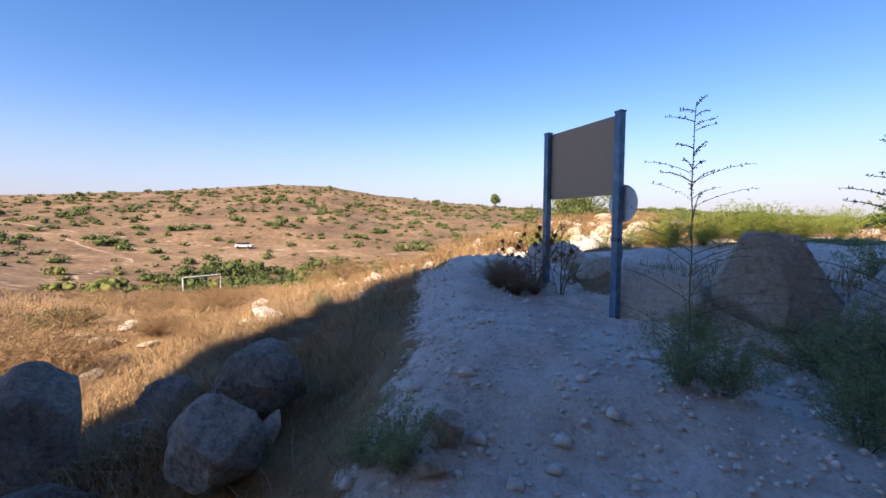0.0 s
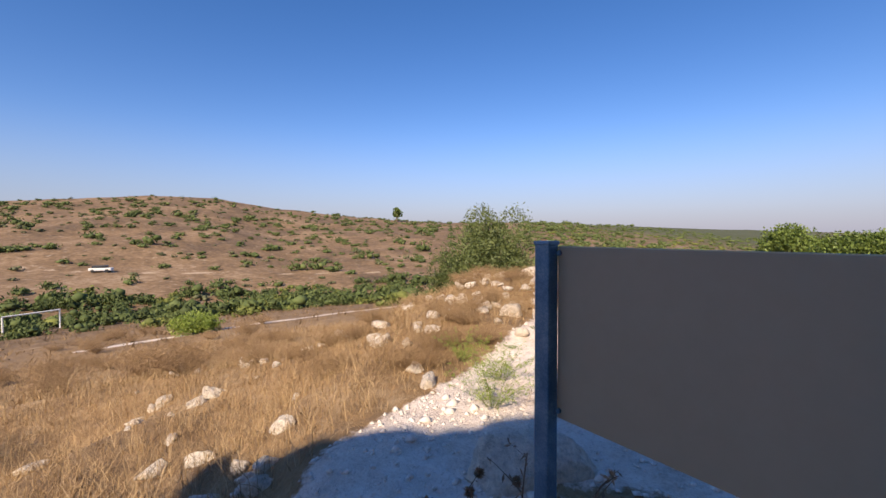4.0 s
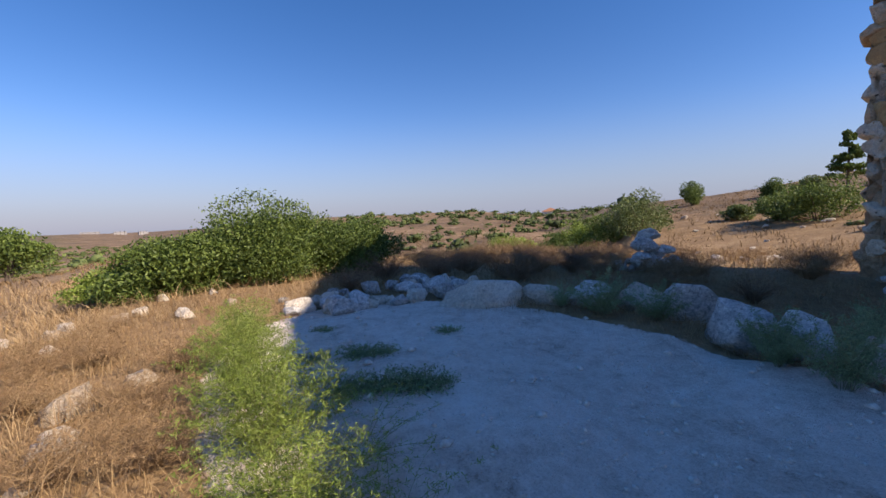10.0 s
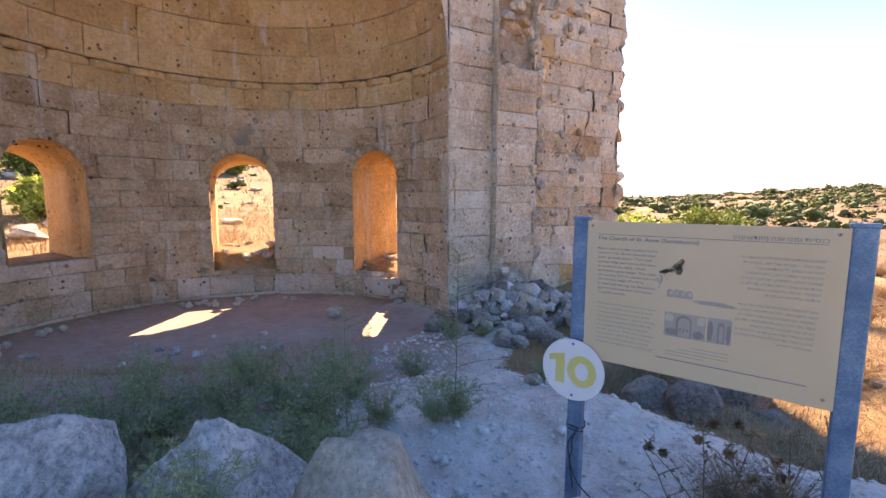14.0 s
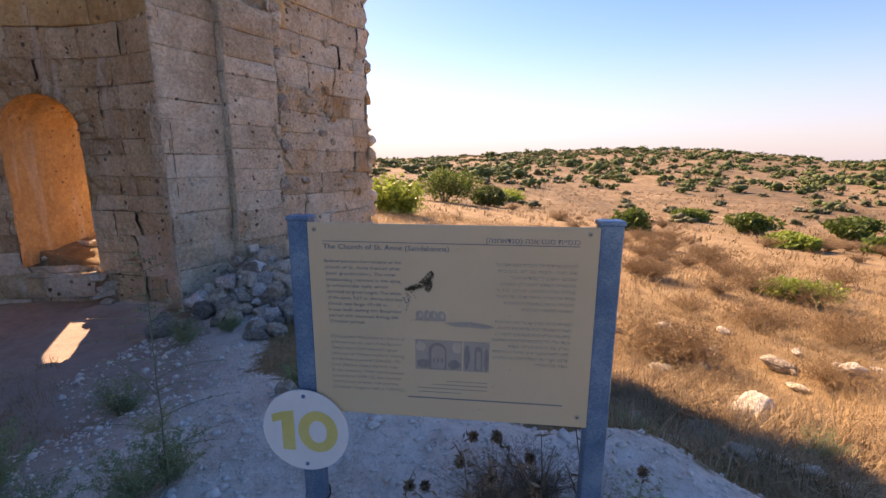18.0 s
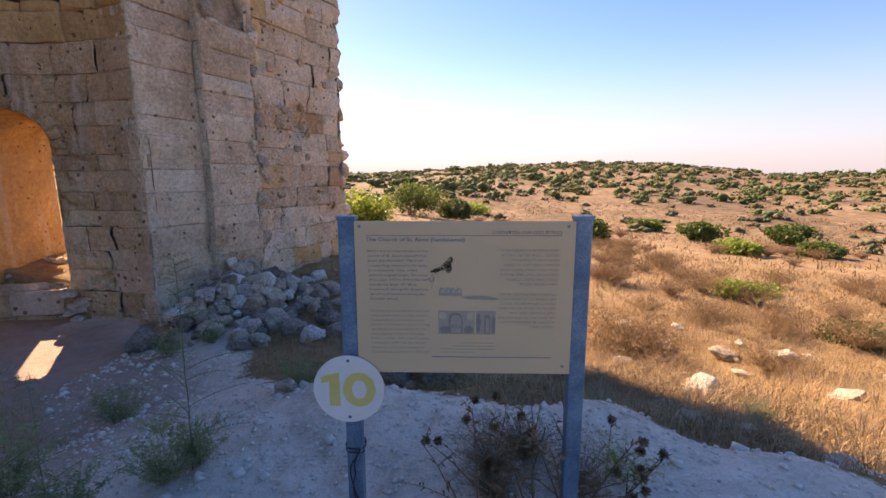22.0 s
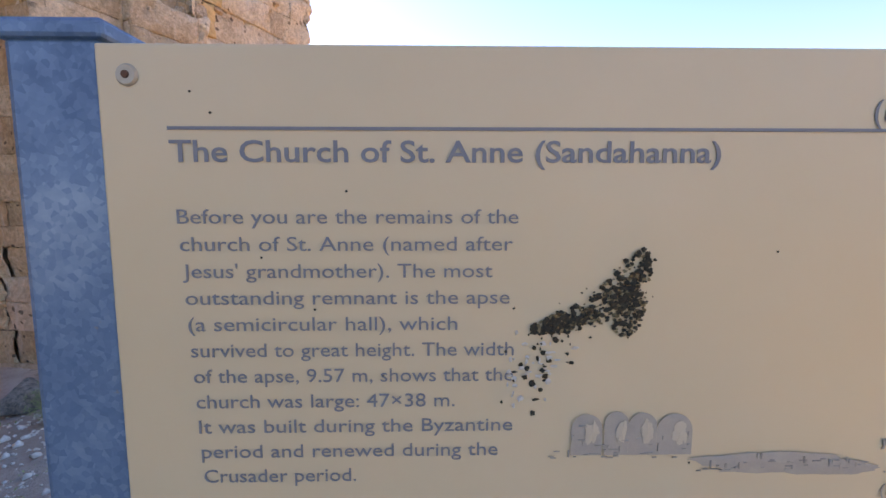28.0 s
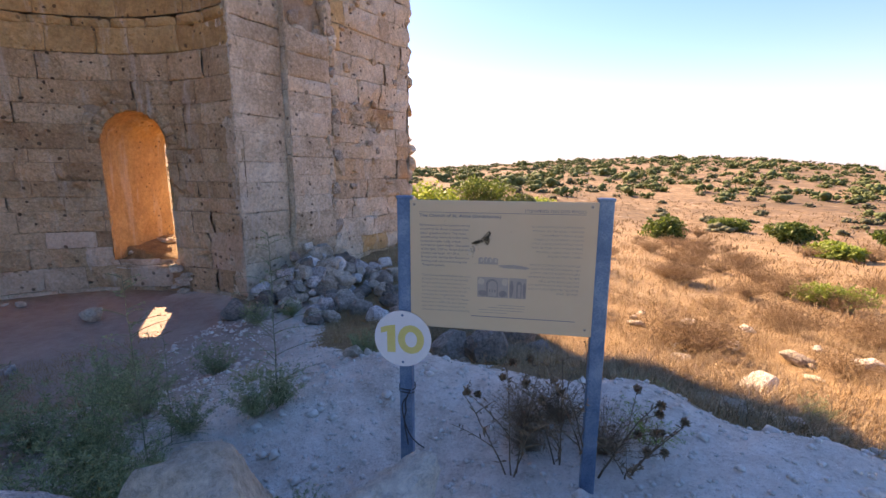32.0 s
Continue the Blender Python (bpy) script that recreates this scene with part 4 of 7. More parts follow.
row(-3.58, -6.38, 0.86, 0.62, 0.7, 0.66, 120, 113, GREY_ROCK, GREY_L)
row(-3.02, -6.92, 0.8, 0.58, 0.7, 0.66, 130, 114, PALE_ROCK, "squared pale limestone block at the edge of the clearing", 0, 0.6)
row(-2.15, -7.48, 1.4, 0.6, 0.75, 0.66, 132, 115, PALE_ROCK, "long squared pale limestone block at the edge of the clearing", 0, 0.72)

# rocks beside the track
boulder(0.47, 2.88, 0.66, 0.55, 0.46, 30, 121, DARK_ROCK, "dark grey pitted rock perched on another", 0.0, 6, "rock", z=-0.72, detail=5)
boulder(0.02, 3.1, 0.66, 0.6, 0.58, 70, 122, DARK_ROCK, "grey weathered rock with white veins beside the track", 0.15, 0, "rock", detail=5)
boulder(0.92, 4.25, 1.0, 0.85, 1.0, 40, 123, DARK_ROCK, "large grey pitted rock beside the track", 0.1, 0, "rock", detail=5)
boulder(1.15, 3.5, 0.6, 0.45, 0.4, 10, 124, DARK_ROCK, "grey rock half hidden in dry brush", 0.15, 0, "rock")
boulder(-1.0, 2.18, 0.2, 0.16, 0.16, 10, 125, PALE_ROCK, "small pinkish stone at the edge of the track", 0.15, 0, "stone")
boulder(-1.1, 2.32, 0.18, 0.15, 0.12, 50, 126, PALE_ROCK, "small pinkish stone at the edge of the track", 0.2, 0, "stone")
boulder(-0.85, 2.2, 0.13, 0.11, 0.1, 80, 127, PALE_ROCK, "small pinkish stone at the edge of the track", 0.2, 0, "stone")
boulder(0.2, 2.85, 0.2, 0.1, 0.3, 20, 128, PALE_ROCK, "thin upright splinter of stone", 0.3, 25, "stone")
boulder(0.9, 3.6, 0.5, 0.4, 0.25, 20, 129, DARK_ROCK, "flat grey rock in dry brush", 0.25, 0, "rock")
boulder(0.3, 4.1, 0.7, 0.5, 0.3, 70, 130, DARK_ROCK, "flat grey rock in dry brush", 0.25, 0, "rock")
boulder(-1.95, -1.95, 0.16, 0.14, 0.15, 15, 131, PALE_ROCK, "small white squared stone in front of the boulders", 0.1, 0, "stone", square=0.6)

STONE_MESHES = [rock_mesh((1.0, 0.75, 0.66), 300 + k, PALE_ROCK, 4, 15, 1.0, 0.5 * (k % 2), 0.26) for k in range(14)]
GREY_MESHES = [rock_mesh((1.0, 0.8, 0.7), 330 + k, GREY_ROCK, 3, 12, 0.97, 0.45, 0.12) for k in range(8)]


def stone_at(x, y, size, rng, label, group, meshes=None, z=None, name="stone", flat=1.0, heap=None, rise=0.16):
    pool = meshes or STONE_MESHES
    ob = new(name, pool[int(rng.integers(len(pool)))])
    zz = ground_z(x, y) if z is None else z
    ob.matrix_world = pose(x, y, zz + size * rise * flat, rng.uniform(-12, 12), rng.uniform(-12, 12), rng.uniform(0, 360)) @ Matrix.Diagonal((size, size * rng.uniform(0.8, 1.15), size * flat * rng.uniform(0.8, 1.2), 1))
    if heap:
        ob.parent = heap
        return ob
    return tagged(ob, label, "stone", group)


FALLEN = tagged(new("fallen_wall"), "tumbled grey stones of a fallen wall beside the clearing", "rubble")
STUB = tagged(new("ruined_pier"), "stub of a ruined rubble pier in dry grass", "ruin")
HEAP_N = tagged(new("rubble_heap"), "heap of whitish rubble against the pale pilaster", "rubble")
HEAP_S = tagged(new("rubble_heap"), "heap of grey rubble at the foot of the dark-cornered pilaster", "rubble")
rng = np.random.default_rng(41)
MOUND_L = "pale limestone fieldstone on the grassy mound"
SUMMIT = [(5.6, -8.4, 0.5), (6.2, -6.8, 0.62), (5.04, -5.85, 0.5), (7.2, -6.1, 0.5), (3.85, -1.35, 0.26), (3.4, -1.2, 0.3), (8.9, -3.4, 0.5), (5.9, -8.0, 0.45), (5.2, -8.7, 0.5), (4.6, -8.9, 0.45), (6.6, -7.6, 0.5), (4.5, -7.2, 0.4),
          (2.5, -6.9, 0.35), (4.26, -6.2, 0.52), (3.85, -6.35, 0.36), (2.97, -5.83, 0.46), (4.9, -9.2, 0.4), (5.4, -9.3, 0.45), (6.0, -9.0, 0.5), (7.3, -8.2, 0.5), (7.8, -7.4, 0.45), (3.3, -8.2, 0.4)]
FLANK = [(4.59, -4.5, 0.56), (4.51, -3.68, 0.48), (5.14, -6.01, 0.4), (5.25, -6.98, 0.46), (6.18, -6.2, 0.5), (5.29, -5.46, 0.32), (4.93, -5.07, 0.24), (5.5, -5.15, 0.24), (6.03, -4.94, 0.24), (6.9, -5.48, 0.28), (5.99, -4.33, 0.26), (6.1, -4.05, 0.26),
         (6.95, -4.51, 0.3), (5.32, -2.71, 0.3), (4.74, -2.25, 0.3), (5.3, -3.82, 0.24), (4.21, -3.04, 0.2), (4.38, -5.25, 0.3), (4.59, -5.13, 0.22), (4.58, -5.53, 0.3), (4.84, -5.35, 0.2), (3.02, -4.49, 0.26), (3.08, -5.29, 0.18), (3.49, -6.11, 0.22), (5.02, -2.23, 0.24), (2.35, -2.75, 0.3)]
RIDGE = [(6.2, -6.2, 0.5), (5.1, -6.05, 0.42), (4.36, -6.54, 0.55), (3.83, -6.63, 0.45), (3.0, -6.56, 0.5), (4.94, -5.13, 0.34), (5.4, -5.07, 0.3), (5.3, -7.04, 0.5), (5.27, -5.46, 0.4), (4.55, -5.66, 0.32), (4.74, -5.65, 0.28),
         (4.9, -6.06, 0.3), (5.92, -6.15, 0.4), (5.76, -4.12, 0.32), (5.92, -3.6, 0.34), (5.69, -3.68, 0.34), (5.15, -3.7, 0.32), (3.01, -4.67, 0.3), (7.24, -5.11, 0.42), (7.21, -5.5, 0.5), (6.41, -4.95, 0.3), (5.7, -7.3, 0.6), (5.0, -7.5, 0.55), (6.7, -6.6, 0.55), (4.6, -6.3, 0.26), (5.5, -6.5, 0.3)]
for x, y, s_ in SUMMIT + FLANK + RIDGE:
    stone_at(x, y, s_ * 0.95, rng, MOUND_L, "mound stones", rise=0.06)
for k in range(80):
    t = rng.random()
    cx, cy = np.interp(t, [0, 0.4, 0.75, 1], [4.6, 5.2, 5.8, 6.3]), np.interp(t, [0, 0.4, 0.75, 1], [-3.2, -5.4, -7.4, -9.2])
    x, y = cx + rng.normal() * (0.7 + 0.5 * t), cy + rng.normal() * 0.5
    if along(np.array([x]), np.array([y]), MOUND_TRACK, 0.4)[0] < 0.5:
        stone_at(x, y, rng.uniform(0.1, 0.32) ** 1.0, rng, MOUND_L, "mound stones", rise=0.06)
for k in range(60):
    x, y = rng.uniform(4.5, 10.5), rng.uniform(-4.5, 1.2)
    stone_at(x, y, rng.uniform(0.1, 0.36), rng, "pale stone half buried in dry grass", "slope stones", rise=0.05)
for k in range(40):
    t = rng.random()
    x, y = 1.2 + 2.2 * t + rng.normal() * 0.25, 3.0 - 2.9 * t + rng.normal() * 0.2
    stone_at(x + 0.35, y + 0.15, rng.uniform(0.1, 0.3), rng, "chalky stone at the broken edge of the track", "track edge stones")
for k in range(26):
    x, y = rng.uniform(2.0, 8.0), rng.uniform(1.8, 6.5)
    stone_at(x, y, rng.uniform(0.12, 0.4), rng, "flat pale stone in the dry field", "field stones", flat=0.6)
for x, y, s_ in ((3.5, 2.6, 0.6), (5.5, 4.9, 0.5), (6.4, 4.7, 0.45), (2.5, 2.1, 0.55), (2.9, 2.3, 0.5)):
    stone_at(x, y, s_, rng, "flat pale rock at the edge of the shadow", "field stones", flat=0.6)
# tumbled wall beyond the clearing
for k in range(46):
    x, y = rng.uniform(-3.4, 0.4), -8.6 - abs(rng.normal()) * 1.0
    stone_at(x, y, rng.uniform(0.22, 0.6), rng, "grey tumbled stone of a fallen wall", "", GREY_MESHES if k % 3 else None, heap=FALLEN)
for k in range(16):
    x, y = rng.uniform(0.6, 5.0), rng.uniform(-13, -9.2)
    stone_at(x, y, rng.uniform(0.15, 0.4), rng, "", "", heap=FALLEN)
# stub of a rubble pier
for k in range(34):
    zz = rng.uniform(0, 1) ** 1.3
    spread = 0.75 * (1 - 0.62 * zz)
    x, y = -7.9 + rng.normal() * spread * 0.55, -7.75 + rng.normal() * spread * 0.4
    stone_at(x, y, rng.uniform(0.3, 0.55), rng, "grey stone of a ruined rubble pier", "", GREY_MESHES, ground_z(-7.9, -7.75) + zz * 0.85, heap=STUB)
# heaps at the feet of the piers
HEAP_MESHES = [rock_mesh((1.0, 0.8, 0.7), 345 + k, (DARK_ROCK, PALE_CORE, GREY_ROCK)[k % 3], 4, 10, 0.97, 0.2, 0.2) for k in range(9)]
for k in range(210):
    u, n_ = 6.1 + rng.normal() * 0.85, 0.4 + abs(rng.normal()) * 1.0
    x, y = C2[0] + CU[0] * u + CN[0] * n_, C2[1] + CU[1] * u + CN[1] * n_
    stone_at(x, y, rng.uniform(0.16, 0.62), rng, "whitish rubble stone heaped against the ruin", "rubble heap", HEAP_MESHES, ground_z(x, y) + max(0, 0.95 - 0.6 * (n_ - 0.3)) * rng.uniform(0.2, 1) * math.exp(-((u - 6.0) / 0.9) ** 2), heap=HEAP_N)
for k in range(26):
    u, n_ = -5.3 + rng.normal() * 0.4, 0.2 + abs(rng.normal()) * 0.35
    x, y = C2[0] + CU[0] * u + CN[0] * n_, C2[1] + CU[1] * u + CN[1] * n_
    stone_at(x, y, rng.uniform(0.18, 0.42), rng, "grey rubble stone at the foot of the ruin", "rubble heap", GREY_MESHES, ground_z(x, y) + rng.uniform(0, 0.6) * max(0, 1 - n_), heap=HEAP_S)
for k in range(26):
    a = radians(rng.uniform(120, 235))
    q = 4.35 - abs(rng.normal()) * 0.3
    stone_at(APSE_C[0] + q * math.cos(a), APSE_C[1] + q * math.sin(a), rng.uniform(0.12, 0.34), rng, "fallen stone on the floor of the apse", "fallen stones", z=-1.16)
stone_at(-7.0, 4.8, 0.5, rng, "fallen stone on the floor of the apse", "fallen stones", z=-1.16)
for k in range(18):
    u, n_ = rng.uniform(-4.5, 1.0), rng.uniform(-1.6, 0.8)
    stone_at(C2[0] + CU[0] * u + CN[0] * n_, C2[1] + CU[1] * u + CN[1] * n_, rng.uniform(0.1, 0.32), rng, "stone among weeds before the apse", "fallen stones", GREY_MESHES)
# broken stones lying in the middle and north openings, and on the ledge under the north one
for bearing_, count, low_, high_ in ((142.0, 16, -0.3, 0.2), (95.6, 9, -0.5, -0.1)):
    for k in range(count):
        a, q = radians(bearing_ + rng.uniform(-8, 8)), APSE_R + rng.uniform(0.1, 1.7)
        stone_at(APSE_C[0] + q * math.cos(a), APSE_C[1] + q * math.sin(a), rng.uniform(0.2, 0.5), rng, "broken pale stone lying in an arched opening", "sill stones", z=rng.uniform(low_, high_), flat=0.7)
for k in range(7):
    a, q = radians(86.5 + rng.uniform(-4, 3)), APSE_R - rng.uniform(0.0, 0.25)
    stone_at(APSE_C[0] + q * math.cos(a), APSE_C[1] + q * math.sin(a), rng.uniform(0.25, 0.5), rng, "broken pale stone on a ledge under the opening", "sill stones", z=-1.1 + 0.1 * k, flat=0.6)
# ledges on the slope behind the ruin
for k in range(70):
    b, d_ = radians(rng.uniform(118, 200)), rng.uniform(8.5, 34)
    x, y = APSE_C[0] + d_ * math.cos(b), APSE_C[1] + d_ * math.sin(b)
    stone_at(x, y, rng.uniform(0.4, 1.6), rng, "pale rock ledge on the slope behind the ruin", "rock ledges", flat=0.5, name="rock")
for k in range(30):
    b, d_ = radians(rng.uniform(186, 224)), rng.uniform(14, 50)
    stone_at(d_ * math.cos(b), d_ * math.sin(b), rng.uniform(0.3, 1.1), rng, "pale rock on the dry slope", "rock ledges", flat=0.6, name="rock")


GRAVEL = plain("chalk_gravel", (0.6, 0.51, 0.43), (0.84, 0.78, 0.7), 30, 0.95, 0.2)


def pebbles():
    rng = np.random.default_rng(77)
    n = 26000
    x, y = rng.uniform(-4.5, 6.5, n), rng.uniform(-9.5, 5, n)
    keep = (track_mask(x, y) > 0.4) & (rng.random(n) < np.where(y < -1.5, 0.3, 0.95))
    x, y = x[keep], y[keep]
    z = level(x, y)
    s_ = rng.uniform(0.006, 0.026, len(x)) * np.where(rng.random(len(x)) < 0.08, 2.4, 1)
    octa = np.array([[1, 0, 0], [-1, 0, 0], [0, 1, 0], [0, -1, 0], [0, 0, 0.7], [0, 0, -0.7]], float)
    v = octa[None] * s_[:, None, None] * rng.uniform(0.6, 1.4, (len(x), 6, 1)) + np.stack([x, y, z + s_ * 0.2], -1)[:, None]
    f = np.array([[0, 2, 4], [2, 1, 4], [1, 3, 4], [3, 0, 4], [2, 0, 5], [1, 2, 5], [3, 1, 5], [0, 3, 5]])
    f = (f[None] + 6 * np.arange(len(x))[:, None, None]).reshape(-1, 3)
    tagged(new("gravel", fast_mesh("gravel", v.reshape(-1, 3), f, GRAVEL)), "loose pale gravel on the chalk track", "gravel", kind="stuff")


pebbles()

# ---- information board ----
def steel_material():
    """Blue-grey galvanised steel: angular spangle, dull stains, a few rust specks."""
    m, nt, lk, b = nodes_of("galvanised_steel", 0.45)
    b.inputs["Metallic"].default_value = 0.35
    co = nt.new("ShaderNodeTexCoord").outputs["Object"]
    cells = nt.new("ShaderNodeTexVoronoi")
    cells.inputs["Scale"].default_value = 190
    lk.new(co, cells.inputs["Vector"])
    tone = nt.new("ShaderNodeSeparateColor")
    lk.new(cells.outputs["Color"], tone.inputs[0])
    fac = maths(nt, lk, "ADD", maths(nt, lk, "MULTIPLY", tone.outputs[0], 0.16), maths(nt, lk, "MULTIPLY", link_noise(nt, lk, co, 9, 5), 0.84))
    col = ramp(nt, lk, fac, [(0.3, (0.06, 0.14, 0.23)), (0.5, (0.1, 0.205, 0.31)), (0.68, (0.19, 0.31, 0.41))])
    rust = ramp(nt, lk, link_noise(nt, lk, co, 38, 3, 0.6), [(0.7, (0, 0, 0)), (0.74, (1, 1, 1))])
    col = mix(nt, lk, maths(nt, lk, "MULTIPLY", rust, 0.6), col, (0.3, 0.22, 0.13))
    lk.new(col, b.inputs["Base Color"])
    lk.new(ramp(nt, lk, fac, [(0.3, (0.55, 0.55, 0.55)), (0.7, (0.36, 0.36, 0.36))]), b.inputs["Roughness"])
    return m


STEEL = steel_material()
PANEL = plain("sign_panel_beige", (0.58, 0.445, 0.27), (0.62, 0.48, 0.3), 1.2, 0.42, 0.0)
PANEL_BACK = plain("sign_panel_back", (0.4, 0.3, 0.19), (0.43, 0.325, 0.21), 2.0, 0.6, 0.0)
BOARD_TURN = Matrix.Translation((0.5435, 0, 0)) @ pose(0, 0, 0, 0, 0, -4) @ Matrix.Translation((-0.5435, 0, 0))
board = tagged(new("information_board"), "beige metal information board on two blue-grey galvanised posts, bird-stained", "sign")
board.matrix_world = BOARD_TURN
POST_L, POST_R, TOP = 0.031, 1.056, 1.505
for x, foot in ((POST_L, -0.75), (POST_R, -0.55)):
    bm = bmesh.new()
    box(bm, x - 0.037, x + 0.037, -0.03, 0.028, foot, TOP, 0.006)
    post = part("post", bm, STEEL, board, "blue-grey galvanised square steel post")
    bm = bmesh.new()
    box(bm, x - 0.041, x + 0.041, -0.034, 0.032, TOP - 0.004, TOP + 0.012, 0.004)
    part("cap", bm, STEEL, post)
bm = bmesh.new()
box(bm, POST_L + 0.036, POST_R - 0.036, -0.036, -0.030, 0.805, 1.497, 0.002)
panel = part("panel", bm, PANEL, board, "beige printed panel with faded text")
bm = bmesh.new()
box(bm, POST_L + 0.04, POST_R - 0.04, -0.0298, -0.024, 0.809, 1.493)
part("panel_back", bm, PANEL_BACK, board)
DISC_W = plain("disc_white", (0.62, 0.64, 0.62), (0.7, 0.71, 0.69), 3, 0.5, 0.0)
DISC_Y = plain("disc_yellow", (0.6, 0.5, 0.14), (0.66, 0.57, 0.2), 6, 0.6, 0.0)
disc = tagged(new("number_disc"), "round white number disc with a faded yellow 10", "sign")
disc.matrix_world = BOARD_TURN @ pose(0.022, -0.05, 0.728)
bm = bmesh.new()
bmesh.ops.create_cone(bm, cap_ends=True, segments=64, radius1=0.162, radius2=0.162, depth=0.005, matrix=Matrix.Rotation(radians(90), 4, "X"))
part("plate", bm, DISC_W, disc)

# ---- plants ----
def church_mask(x, y):
    ax, ay = x - APSE_C[0], y - APSE_C[1]
    u, n = ax * CU[0] + ay * CU[1], ax * CN[0] + ay * CN[1]
    return ((np.hypot(ax, ay) < APSE_R + 1.4) & (n < 0.5)) | ((np.abs(u - 1.7) < 9.2) & (n > -1.6) & (n < 0.5))


def blades(x, y, rng, per, height, width, lean=0.5, spread=0.05):
    """Thin bent blades in tufts at the given places."""
    n = len(x) * per
    px, py = np.repeat(x, per) + rng.normal(size=n) * spread, np.repeat(y, per) + rng.normal(size=n) * spread
    pz = level(px, py) - 0.015
    h = np.repeat(height, per) * rng.uniform(0.45, 1.15, n)
    a = rng.uniform(0, 2 * np.pi, n)
    out = rng.uniform(0.05, lean, n) * h
    w = width * rng.uniform(0.6, 1.4, n)
    b = a + rng.uniform(0.6, 2.5, n)
    sx, sy = np.cos(b) * w, np.sin(b) * w
    base = np.stack([px, py, pz], -1)
    mid = base + np.stack([np.cos(a) * out * 0.4, np.sin(a) * out * 0.4, h * 0.6], -1)
    tip = base + np.stack([np.cos(a) * out * 1.3, np.sin(a) * out * 1.3, h], -1)
    side = np.stack([sx, sy, 0 * sx], -1)
    v = np.stack([base - side, base + side, mid + side * 0.8, mid - side * 0.8, tip + side * 0.25, tip - side * 0.25], 1).reshape(-1, 3)
    k = 6 * np.arange(n)[:, None]
    return v, np.concatenate([k + [0, 1, 2, 3], k + [3, 2, 4, 5]], 0)


def dry_grass():
    rng = np.random.default_rng(55)
    for name, n, r0, r1, per, hmin, hmax, wid in (("dry_grass", 24000, 1.0, 10.5, 9, 0.07, 0.32, 0.0021), ("dry_grass", 19000, 10.5, 24, 7, 0.1, 0.4, 0.005), ("dry_grass", 12000, 24, 75, 5, 0.18, 0.45, 0.02)):
        r = np.sqrt(rng.uniform(r0**2, r1**2, n))
        a = rng.uniform(-np.pi, np.pi, n)
        x, y = HUB[0] + r * np.cos(a), HUB[1] + r * np.sin(a)
        patch = fbm(x * 0.35, y * 0.35, 3, 15)
        tall = np.where((x > 2.6) | (r > 9), 1.0, 0.6)
        keep = (track_mask(x, y) + 0.4 * (rng.random(n) - 0.5) < 0.35) & ~church_mask(x, y) & (patch + 0.5 * rng.random(n) > 0.42)
        x, y, tall = x[keep], y[keep], tall[keep]
        h = rng.uniform(hmin, hmax, len(x)) * tall
        v, f = blades(x, y, rng, per, h, wid, 1.7, 0.07 + 0.004 * r0)
        tagged(new(name, fast_mesh(name, v, f, STRAW if r0 < 20 else FAR_STRAW)), "golden dry grass covering the ground", "grass", kind="stuff")


dry_grass()


def brush():
    """Dark dead brush that lines the shaded edge of the track and the foot of the board."""
    rng = np.random.default_rng(56)
    n = 11000
    t = rng.random(n)
    x = np.interp(t, [0, 0.5, 1], [-0.3, 1.1, 3.0]) + rng.normal(size=n) * 0.55 + 0.45
    y = np.interp(t, [0, 0.5, 1], [4.6, 3.0, 1.25]) + rng.normal(size=n) * 0.5 + 0.35
    keep = track_mask(x, y) < 0.7
    v, f = blades(x[keep], y[keep], rng, 6, rng.uniform(0.07, 0.24, keep.sum()), 0.003, 1.2, 0.06)
    n = 1100
    t = rng.random(n)
    x2 = np.interp(t, [0, 0.12, 0.3, 0.6, 0.85, 1], [0.6, -0.9, -2.3, -3.2, -3.6, -2.2]) + rng.normal(size=n) * 0.15
    y2 = np.interp(t, [0, 0.12, 0.3, 0.6, 0.85, 1], [-0.75, -1.1, -1.75, -3.6, -6.0, -7.3]) + rng.normal(size=n) * 0.22
    v2, f2 = blades(x2, y2, rng, 5, rng.uniform(0.06, 0.22, n), 0.0028, 1.3, 0.07)
    v, f = np.concatenate([v, v2]), np.concatenate([f, f2 + len(v)])
    tagged(new("dead_brush", fast_mesh("dead_brush", v, f, BRUSH)), "brown dead brush along the edge of the track", "brush", kind="stuff")


brush()


def ribbon(curves, thick):
    """Crossed thin strips along each curve (k, m, 3)."""
    k, m, _ = curves.shape
    rng = np.random.default_rng(k * 7 + m)
    s_ = rng.normal(size=(k, 1, 3))
    s_ /= np.linalg.norm(s_, axis=-1, keepdims=True)
    way = curves[:, -1:] - curves[:, :1]
    way /= np.linalg.norm(way, axis=-1, keepdims=True) + 1e-9
    out_v, out_f = [], []
    taper = np.linspace(1, 0.35, m)[None, :, None]
    for side in (np.cross(way, s_), np.cross(way, np.cross(way, s_))):
        v = np.stack([curves - side * thick * taper, curves + side * thick * taper], 2).reshape(-1, 3)
        i = (np.arange(k)[:, None] * m + np.arange(m - 1)[None]).reshape(-1, 1) * 2
        out_f.append(np.concatenate([i, i + 1, i + 3, i + 2], 1) + sum(len(q) for q in out_v))
        out_v.append(v)
    return np.concatenate(out_v), np.concatenate(out_f)


